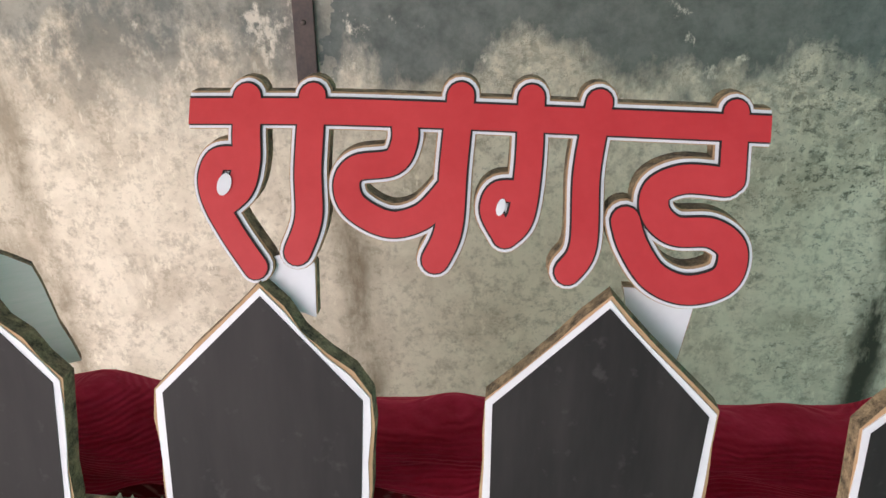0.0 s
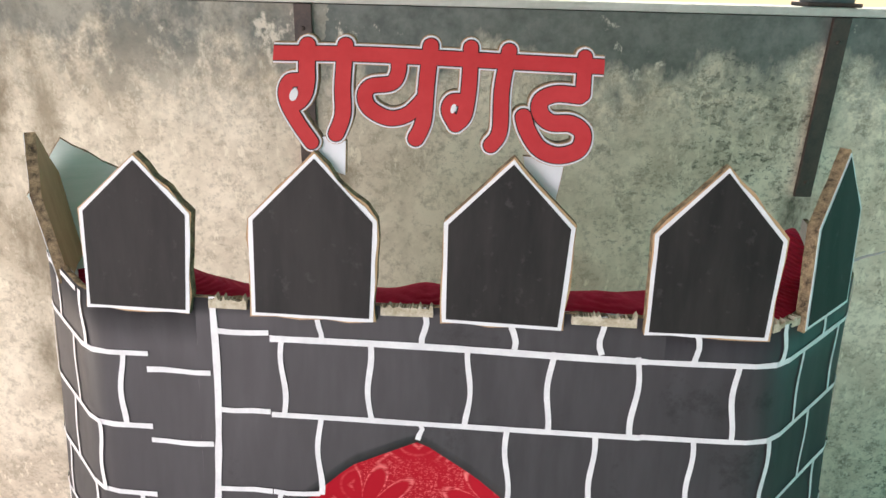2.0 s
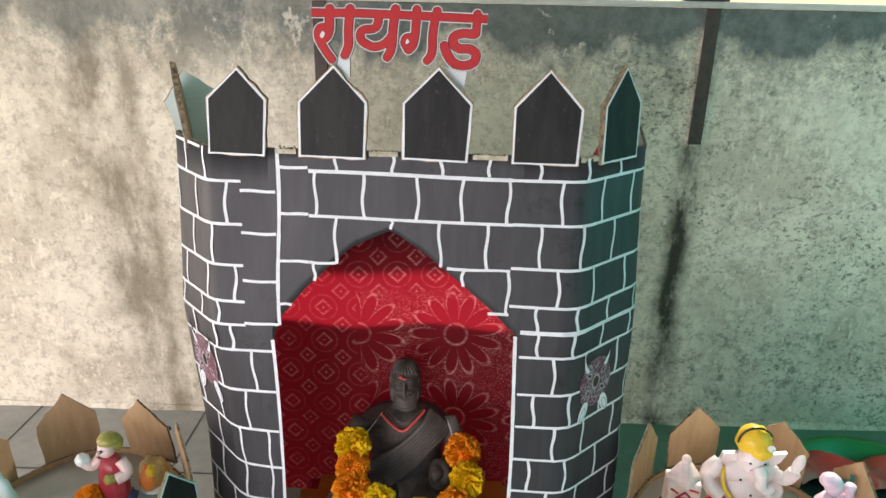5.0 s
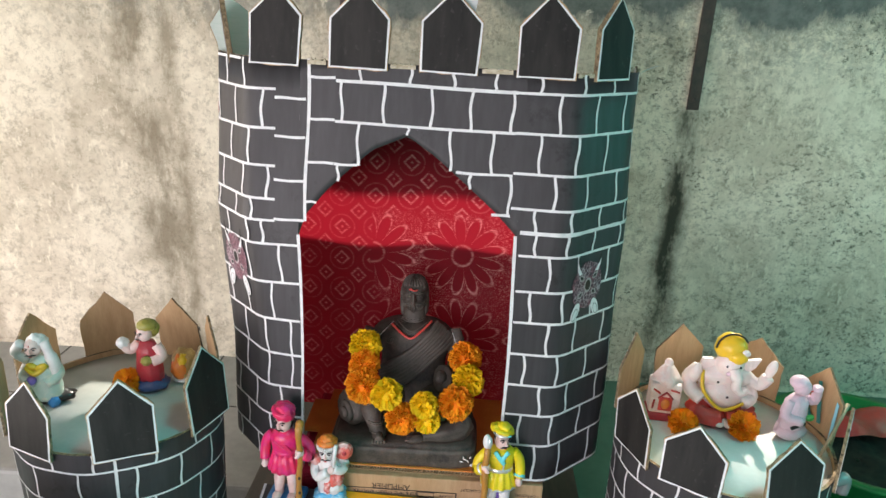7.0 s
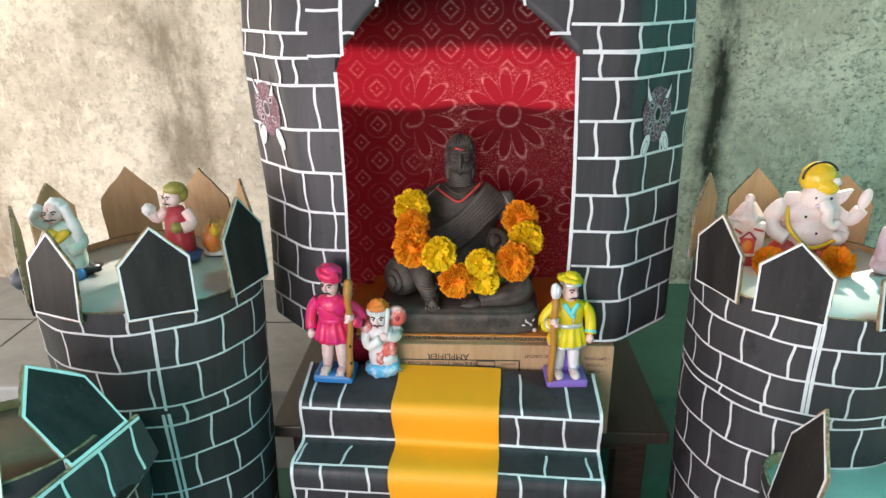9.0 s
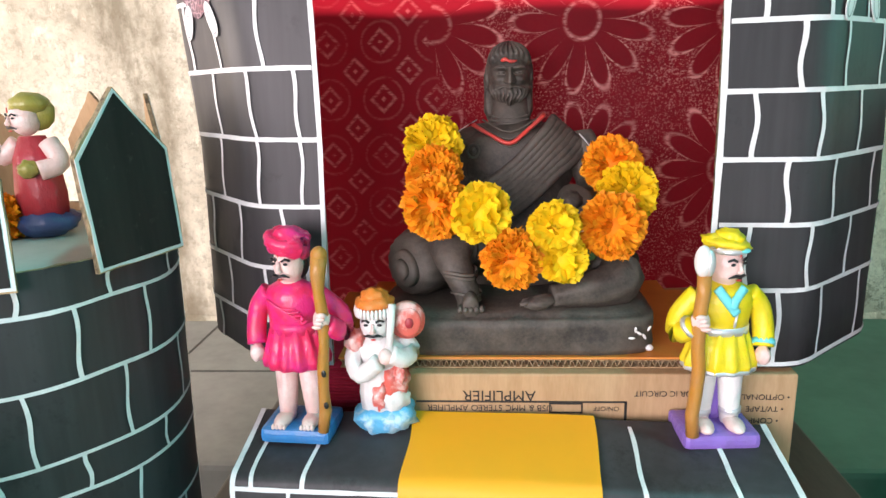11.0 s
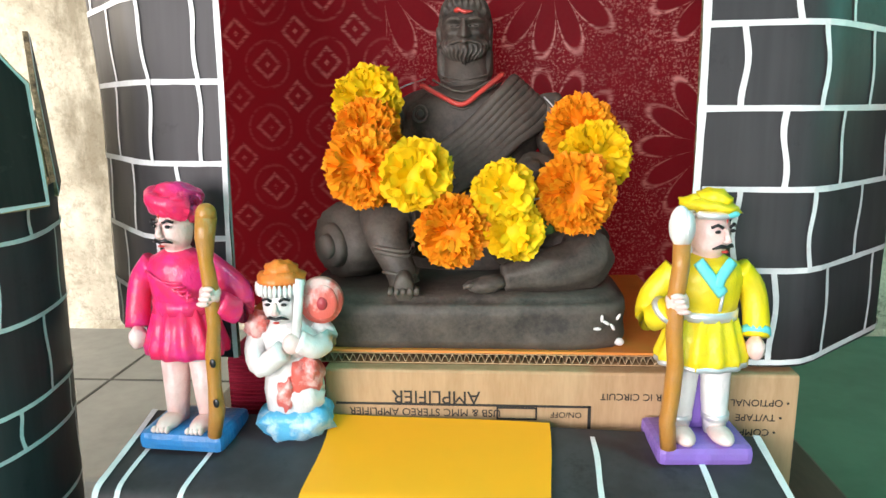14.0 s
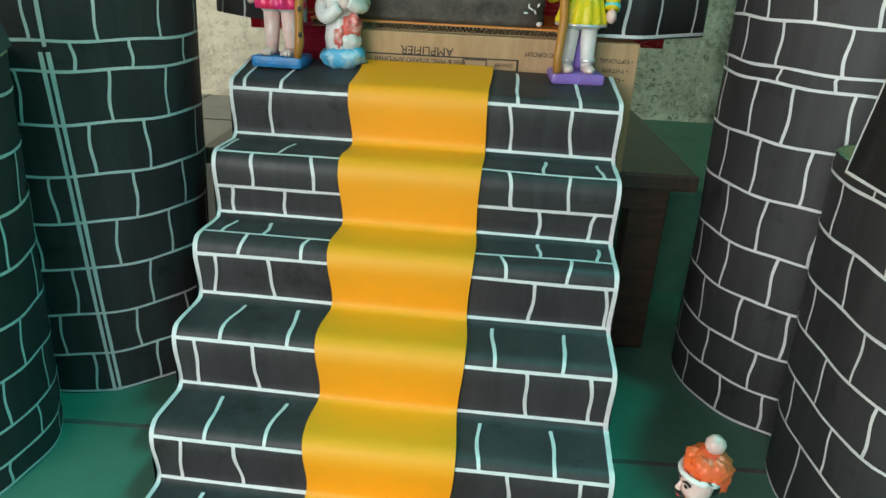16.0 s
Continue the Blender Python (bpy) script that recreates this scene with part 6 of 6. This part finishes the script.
# small white piper figure
b = Build()
b.ball((0, 0, 0.017), (0.036, 0.030, 0.019), P_SKYB, lump=0.35, seed=4)
b.ball((0.012, -0.012, 0.020), (0.022, 0.018, 0.014), P_SKYB, lump=0.3, seed=6)
b.tube([(0, 0, 0.026), (0, 0, 0.045), (0, 0, 0.068), (0, 0, 0.085)], [0.026, 0.028, 0.025, 0.021], P_WHITE, 30, 0.8, 9, 0.05)
b.ball((0.012, -0.012, 0.062), (0.017, 0.014, 0.018), P_WASH, lump=0.4, seed=5)
b.ball((0.010, -0.015, 0.042), (0.019, 0.012, 0.014), P_WHITE, lump=0.3)
b.ball((-0.004, -0.018, 0.046), (0.010, 0.008, 0.015), P_WASH, lump=0.5, seed=8)
b.ball((0.019, -0.019, 0.070), (0.008, 0.007, 0.010), P_WASH, lump=0.4, seed=2)
b.tube([(0, 0, 0.078), (0, 0, 0.098), (0, 0, 0.112)], [0.024, 0.029, 0.018], P_WHITE, 24, 0.75)
b.tube(smooth_path([(-0.022, 0, 0.106), (-0.034, -0.004, 0.088), (-0.026, -0.020, 0.074), (-0.004, -0.027, 0.090)], 4), 0.0098, P_WHITE, 14)
b.tube(smooth_path([(0.022, 0, 0.106), (0.034, -0.004, 0.094), (0.025, -0.022, 0.090), (0.010, -0.028, 0.098)], 4), 0.0098, P_WHITE, 14)
b.ball((-0.030, -0.002, 0.106), (0.013, 0.012, 0.013), P_WASH, lump=0.3)
b.ball((0.004, -0.029, 0.096), (0.008, 0.007, 0.009), P_SKIN)
b.ball((-0.006, -0.008, 0.127), (0.0175, 0.0180, 0.0195), P_WHITE)
face(b, -0.006, -0.008, 0.126, 1.05, -0.15)
b.tube([(0.008, -0.026, 0.100), (0.014, -0.022, 0.150)], 0.0042, P_WHITE, 10)
b.tube([(0.030, -0.004, 0.128), (0.030, -0.012, 0.127)], [0.021, 0.020], P_WASH, 24)
b.ball((0.031, -0.014, 0.127), (0.015, 0.004, 0.016), P_WASH)
b.ball((0.032, -0.017, 0.127), (0.005, 0.003, 0.006), P_CRIM)
b.ball((-0.006, -0.004, 0.147), (0.022, 0.021, 0.010), P_ORANGE, lump=0.25)
b.ball((-0.006, -0.004, 0.155), (0.015, 0.014, 0.008), P_ORANGE, lump=0.3)
for t in range(16):
    a = math.pi * 1.0 + math.pi * t / 15
    b.ball((-0.006 + 0.0215 * math.cos(a), -0.006 + 0.0205 * math.sin(a), 0.1405), (0.0022, 0.0022, 0.0058), P_WHITE, seg=8, rings=5)
ob = b.link("piper_figurine")
ob.matrix_world = pose(-0.108, 0.212, 0.5395, 0, 0, 8) @ Matrix.Diagonal((0.96, 0.97, 1.04, 1))
tagged(ob, "small white and red clay musician on a blue base", "figurine")

# figures on the left deck
DECK = 0.7605
b = Build()
b.ball((0, 0.006, 0.012), (0.05, 0.024, 0.014), P_BLACK, lump=0.3)
b.ball((0.018, -0.014, 0.010), (0.012, 0.012, 0.014), P_BLUE, lump=0.2)
b.tube(smooth_path([(0.0, 0, 0.015), (0.004, 0, 0.05), (0.0, 0, 0.085), (-0.006, 0, 0.108)], 4), [0.030] * 4 + [0.028] * 4 + [0.024] * 3 + [0.02, 0.012], paint("mint_paint", (0.56, 0.70, 0.62), 0.32, (0.80, 0.76, 0.62), 0.8), 20, 0.8)
b.tube(smooth_path([(-0.022, 0, 0.095), (-0.036, -0.006, 0.065), (-0.012, -0.022, 0.058)], 4), 0.011, P_WHITE, 12)
b.tube(smooth_path([(0.016, 0, 0.095), (0.032, -0.004, 0.070), (0.012, -0.024, 0.056)], 4), 0.011, b.mats[2], 12)
b.tube(smooth_path([(-0.022, -0.004, 0.10), (-0.042, -0.008, 0.120), (-0.028, -0.012, 0.142)], 4), 0.010, P_WHITE, 12)
b.tube(smooth_path([(-0.022, -0.018, 0.092), (-0.004, -0.026, 0.080), (0.016, -0.018, 0.096)], 4), 0.006, P_GOLD, 8)
b.ball((-0.014, -0.024, 0.064), (0.009, 0.008, 0.010), P_PURPLE)
b.ball((-0.010, -0.004, 0.128), (0.0165, 0.017, 0.019), P_SKIN)
b.ball((-0.006, 0.005, 0.133), (0.0205, 0.017, 0.0205), P_WHITE, lump=0.25)
b.tube(smooth_path([(0.010, -0.002, 0.140), (0.018, -0.004, 0.115), (0.026, -0.006, 0.085), (0.022, -0.008, 0.05)], 4), [0.009] * 5 + [0.012] * 4 + [0.010] * 4, P_WHITE, 12)
b.ball((-0.010, -0.021, 0.094), (0.012, 0.006, 0.007), P_GOLD, (0, 25, 0))
b.ball((0.006, -0.022, 0.092), (0.012, 0.006, 0.007), P_GOLD, (0, -30, 0))
face(b, -0.011, -0.006, 0.127, 1.0, 0.1)
ob = b.link("seated_figurine")
ob.matrix_world = pose(-0.688, 0.185, DECK, 0, 0, 10)
tagged(ob, "mint green and white clay figure seated on a dark rock", "figurine")

b = Build()
b.ball((0, 0, 0.016), (0.038, 0.030, 0.018), P_NAVY, lump=0.2)
b.tube([(0, 0, 0.02), (0, 0, 0.05), (0, 0, 0.09), (0, 0, 0.115)], [0.028, 0.029, 0.025, 0.015], P_CRIM, 26, 0.8, 9, 0.04)
b.tube(smooth_path([(-0.020, 0, 0.108), (-0.036, -0.008, 0.092), (-0.046, -0.016, 0.108)], 4), 0.0105, P_SKIN, 12)
b.ball((-0.046, -0.018, 0.112), (0.013, 0.012, 0.012), P_WHITE, lump=0.3)
b.tube(smooth_path([(0.020, 0, 0.108), (0.034, -0.004, 0.085), (0.020, -0.020, 0.078)], 4), 0.011, P_SKIN, 12)
b.ball((0.010, -0.024, 0.080), (0.012, 0.010, 0.010), P_OLIVE, lump=0.3)
b.ball((-0.002, -0.004, 0.134), (0.016, 0.0165, 0.0185), P_SKIN)
face(b, -0.002, -0.005, 0.133, 0.95, -0.4)
b.ball((0.001, 0.002, 0.150), (0.021, 0.020, 0.0135), P_OLIVE, lump=0.15)
b.ball((0.004, 0.010, 0.140), (0.019, 0.015, 0.020), P_OLIVE, lump=0.1)
ob = b.link("standing_figurine")
ob.matrix_world = pose(-0.505, 0.262, DECK, 0, 0, -8)
tagged(ob, "clay figure in a crimson robe and olive turban", "figurine")
b = Build()
b.ball((0, 0, 0.036), (0.030, 0.026, 0.038), paint("worn_ochre_paint", (0.42, 0.26, 0.08), 0.4, (0.62, 0.46, 0.20), 0.9), lump=0.25)
b.ball((-0.003, -0.012, 0.034), (0.022, 0.018, 0.030), P_ORANGE, lump=0.3)
b.ball((0.004, -0.016, 0.052), (0.012, 0.012, 0.016), P_GOLD, lump=0.4)
b.ball((0, -0.004, 0.006), (0.028, 0.025, 0.008), P_WHITE)
ob = b.link("clay_pot")
ob.matrix_world = pose(-0.452, 0.312, DECK)
tagged(ob, "worn olive and orange clay bundle standing on the deck", "ornament")

# small dark toy at the outer side of the left tower
b = Build()
b.ball((-0.738, 0.115, 0.785), (0.019, 0.018, 0.019), M_POST, lump=0.2)
b.tube([(-0.733, 0.12, 0.71), (-0.735, 0.118, 0.75), (-0.738, 0.115, 0.775)], [0.004, 0.006, 0.009], P_BLACK, 10)
tagged(b.link("toy_ball"), "small slate-black ball toy on a stem at the tower rim", "toy")

# shrine things on the right deck
b = Build()
b.box((-0.034, -0.024, 0.0), (0.034, 0.024, 0.020), P_CRIM, 0.005)
b.box((-0.031, -0.022, 0.018), (0.031, 0.022, 0.088), paint("shell_pink_paint", (0.84, 0.62, 0.57), 0.4, (0.84, 0.76, 0.72), 0.8), 0.006)
sp = b.mats[-1]
b.tube([(0, 0, 0.085), (0, 0, 0.100), (0, 0, 0.118), (0, 0, 0.126)], [0.036, 0.027, 0.015, 0.008], sp, 4)
b.ball((0, 0, 0.128), (0.009, 0.009, 0.010), sp)
b.tube([(0, -0.004, 0.124), (0, 0.004, 0.125)], 0.008, P_SILVER, 12)
b.box((-0.013, -0.0235, 0.026), (0.015, -0.019, 0.058), P_REDP, 0.002)
b.ball((0.001, -0.0235, 0.042), (0.009, 0.003, 0.012), P_ORANGE)
for x0, z0, x1, z1 in ((-0.026, 0.075, -0.012, 0.066), (0.008, 0.076, 0.026, 0.072), (-0.024, 0.03, -0.022, 0.05)):
    b.tube([(x0, -0.0225, z0), (x1, -0.0225, z1)], 0.0022, P_REDP, 6)
for sx in (-1, 1):
    b.tube([(sx * 0.015, -0.0235, 0.055), (0.001, -0.0235, 0.070)], 0.002, P_CRIM, 6)
ob = b.link("toy_temple")
ob.matrix_world = pose(0.592, 0.285, DECK, 0, 0, -6)
tagged(ob, "small shell-pink clay temple with red markings", "ornament")

b = Build()
ivory = paint("ivory_paint", (0.88, 0.78, 0.74), 0.32, (0.86, 0.64, 0.62), 0.5)
b.ball((0, 0, 0.014), (0.052, 0.034, 0.016), P_REDP, lump=0.1)
for sx in (-1, 1):
    b.tube(smooth_path([(sx * 0.020, -0.004, 0.030), (sx * 0.050, -0.018, 0.024), (sx * 0.032, -0.036, 0.018), (sx * 0.006, -0.038, 0.016)], 4), 0.0165, P_REDP, 14)
    b.ball((sx * 0.008, -0.044, 0.012), (0.010, 0.014, 0.008), ivory)
b.ball((0, 0, 0.054), (0.044, 0.034, 0.036), ivory)
b.ball((0, 0.002, 0.086), (0.056, 0.026, 0.027), ivory, lump=0.08)
b.tube(smooth_path([(-0.046, 0.0, 0.100), (-0.064, -0.004, 0.080), (-0.058, -0.012, 0.058), (-0.040, -0.026, 0.048)], 4), 0.0135, ivory, 14)
b.ball((-0.056, -0.010, 0.092), (0.012, 0.010, 0.022), ivory, (0, 10, 0), lump=0.1)
b.tube(smooth_path([(0.044, 0.0, 0.086), (0.064, -0.006, 0.078), (0.075, -0.012, 0.098)], 4), 0.0115, ivory, 14)
b.ball((0.077, -0.014, 0.116), (0.0095, 0.007, 0.019), ivory, (0, 14, 0))
b.tube(smooth_path([(0.040, 0.0, 0.080), (0.056, -0.004, 0.052), (0.036, -0.026, 0.046)], 4), 0.0115, ivory, 14)
b.ball((0.004, -0.006, 0.116), (0.026, 0.024, 0.026), ivory)
for poly in ([(0.020, 0.122), (0.060, 0.130), (0.052, 0.112), (0.034, 0.094), (0.022, 0.098)], [(-0.016, 0.124), (-0.044, 0.122), (-0.048, 0.106), (-0.030, 0.094), (-0.016, 0.100)]):
    b.prism(poly, -0.006, 0.002, ivory)
b.tube(smooth_path([(0.006, -0.026, 0.114), (0.012, -0.036, 0.100), (0.012, -0.039, 0.086), (0.022, -0.040, 0.076), (0.032, -0.036, 0.082)], 5), [0.011] * 6 + [0.009] * 6 + [0.0075] * 9, ivory, 12)
b.tube(smooth_path([(-0.042, -0.010, 0.10), (-0.040, -0.028, 0.066), (-0.006, -0.038, 0.036), (0.034, -0.030, 0.048)], 5), 0.0035, P_GOLD, 8, 0.7)
for x, y, z in ((-0.006, -0.027, 0.120), (0.018, -0.027, 0.120), (-0.018, -0.030, 0.088), (0.002, -0.0335, 0.060)):
    b.ball((x, y, z), (0.0024, 0.0016, 0.0024), P_BLACK, seg=8, rings=5)
b.ball((0.004, 0.002, 0.146), (0.029, 0.026, 0.029), P_GOLD, lump=0.1)
b.ball((0.012, -0.018, 0.136), (0.018, 0.012, 0.014), P_GOLD, lump=0.1)
b.tube([(0.004 + 0.0285 * math.cos(t * math.pi / 14 + 0.5), -0.006, 0.148 + 0.0285 * math.sin(t * math.pi / 14 + 0.5)) for t in range(13)], 0.002, P_BLACK, 6)
b.ball((0.024, -0.020, 0.146), (0.008, 0.005, 0.007), P_WHITE, lump=0.3)
b.ball((-0.002, -0.032, 0.108), (0.006, 0.003, 0.004), P_LILAC)
ob = b.link("elephant_idol")
ob.matrix_world = pose(0.715, 0.300, DECK, 0, 0, -4) @ Matrix.Scale(1.12, 4)
tagged(ob, "painted ivory elephant-headed idol with a gold crown", "figurine")

b = Build()
b.ball((0, 0, 0.020), (0.034, 0.026, 0.022), P_LILAC, lump=0.15)
b.tube([(0, 0, 0.015), (0, 0, 0.05), (0, 0, 0.085), (0, 0, 0.10)], [0.029, 0.028, 0.025, 0.013], P_LILAC, 22, 0.8, 7, 0.03)
b.tube(smooth_path([(0.018, 0, 0.09), (0.036, -0.010, 0.085), (0.030, -0.016, 0.120)], 4), 0.0098, P_LILAC, 12)
b.tube(smooth_path([(-0.018, 0, 0.09), (-0.032, -0.006, 0.062), (-0.006, -0.026, 0.052)], 4), 0.0105, P_LILAC, 12)
b.ball((0.004, -0.002, 0.118), (0.0165, 0.0165, 0.0185), P_LILAC)
b.ball((0.0, 0.003, 0.127), (0.0195, 0.0185, 0.014), P_LILAC, lump=0.1)
b.ball((0.020, -0.022, 0.055), (0.010, 0.006, 0.007), P_GREEN)
b.tube([(-0.03, -0.024, 0.042), (0.002, -0.027, 0.048)], 0.0035, P_BLACK, 8)
b.ball((0.012, -0.0185, 0.116), (0.004, 0.002, 0.0014), P_REDP, seg=8, rings=5)
ob = b.link("lilac_figurine")
ob.matrix_world = pose(0.842, 0.235, DECK, 0, 0, 25)
tagged(ob, "plain lilac clay figure raising one arm to its head", "figurine")

# bearded soldier standing on the floor by the stairs
b = Build()
b.box((-0.036, -0.028, 0), (0.036, 0.028, 0.014), P_GREEN, 0.005)
for sx in (-1, 1):
    b.tube([(sx * 0.014, 0, 0.014), (sx * 0.013, 0, 0.07)], [0.010, 0.013], P_WHITE, 14)
b.tube([(0, 0, 0.05), (0, 0, 0.075), (0, 0, 0.09), (0, 0, 0.118), (0, 0, 0.142)], [0.034, 0.029, 0.024, 0.018, 0.009], P_ORANGE, 26, 0.75, 9, 0.03)
for sx in (-1, 1):
    b.tube(smooth_path([(sx * 0.014, 0, 0.108), (sx * 0.028, -0.004, 0.092), (sx * 0.030, -0.020, 0.085)], 4), 0.0105, P_ORANGE, 12)
    b.ball((sx * 0.028, -0.024, 0.080), 0.009, P_SKIN)
b.ball((0, -0.003, 0.158), (0.0175, 0.0185, 0.0205), P_SKIN)
b.ball((0, 0.008, 0.156), (0.0185, 0.014, 0.016), P_BLACK)
face(b, 0, -0.003, 0.157, 1.1, -0.3)
tq = paint("red_orange_paint", (0.85, 0.13, 0.03))
b.ball((0, 0.006, 0.178), (0.0245, 0.0245, 0.0175), tq, lump=0.25)
b.ball((0, 0.021, 0.166), (0.020, 0.013, 0.024), tq, lump=0.25, seed=9)
for i in range(5):
    a = i * 1.25
    b.ball((0.013 * math.cos(a), 0.004 + 0.013 * math.sin(a), 0.184), (0.011, 0.009, 0.009), tq, lump=0.2, seed=i)
b.tube([(0.0222 * math.cos(t * math.pi / 10 + math.pi), 0.001 + 0.0222 * math.sin(t * math.pi / 10 + math.pi), 0.171) for t in range(11)], 0.0032, P_WHITE, 8)
b.ball((0.002, 0.008, 0.203), (0.0105, 0.0105, 0.010), paint("pale_pink_paint", (0.72, 0.48, 0.45)), lump=0.1)
ob = b.link("guard_figurine")
ob.matrix_world = pose(0.372, -0.276, FLOOR, 0, 0, -62) @ Matrix.Diagonal((1.02, 1.02, 1.10, 1))
tagged(ob, "painted clay guard with an orange turban standing on the floor", "figurine")

# green tub with dark soil and a red cloth, past the right tower
tub = thing("plastic_tub", (1.34, 0.72, LEDGE), "green plastic tub with dark soil and a red rag", "tub")
b = Build()
n = 48
prof_t = [(0.20, 0.0), (0.24, 0.16), (0.262, 0.165), (0.262, 0.178), (0.238, 0.176), (0.195, 0.02)]
vs = [(1.34 + r * math.cos(2 * math.pi * i / n), 0.74 + r * math.sin(2 * math.pi * i / n), LEDGE + z) for r, z in prof_t for i in range(n)]
b.add(vs, [(j * n + i, j * n + (i + 1) % n, (j + 1) * n + (i + 1) % n, (j + 1) * n + i) for j in range(5) for i in range(n)], M_PLASTG)
b.link("tub", tub)
M_SOIL = speckled("dark_soil", (0.012, 0.011, 0.010), (0.05, 0.04, 0.03), 40, 0.95, bump=0.8, dist=0.01)
Build().grid(lambda u, v: (1.34 + 0.225 * (0.02 + 0.98 * v) * math.cos(2 * math.pi * u), 0.74 + 0.225 * (0.02 + 0.98 * v) * math.sin(2 * math.pi * u), LEDGE + 0.10 + 0.018 * noise.noise(Vector((v * 3 * math.cos(6.283 * u), v * 3 * math.sin(6.283 * u), 0)))), 48, 14, M_SOIL).link("soil", tub)
Build().grid(lambda u, v: (1.16 + 0.40 * u, 0.82 + 0.13 * v + 0.02 * math.sin(u * 9), LEDGE + 0.135 + 0.035 * math.sin(v * 3.1) + 0.012 * math.sin(u * 14 + v * 5)), 30, 14, P_REDP).link("rag", tub)

# grey bent pipe and a dry stick at the right tower
b = Build()
b.tube(smooth_path([(0.845, 0.10, 0.742), (0.885, 0.115, 0.752), (0.905, 0.125, 0.745), (0.908, 0.13, 0.715)], 4), 0.013, mat("grey_plastic", (0.20, 0.22, 0.22), 0.25), 14)
tagged(b.link("pipe_piece"), "short bent grey plastic pipe at the tower rim", "pipe")
b = Build()
b.tube([(0.86, 0.155, 0.75), (0.90, 0.19, 0.80), (0.935, 0.22, 0.855)], [0.0035, 0.0032, 0.004], speckled("dry_twig", (0.30, 0.24, 0.15), (0.42, 0.36, 0.24), 60, 0.8), 8)
tagged(b.link("twig"), "thin dry twig leaning on the tower rim", "twig")
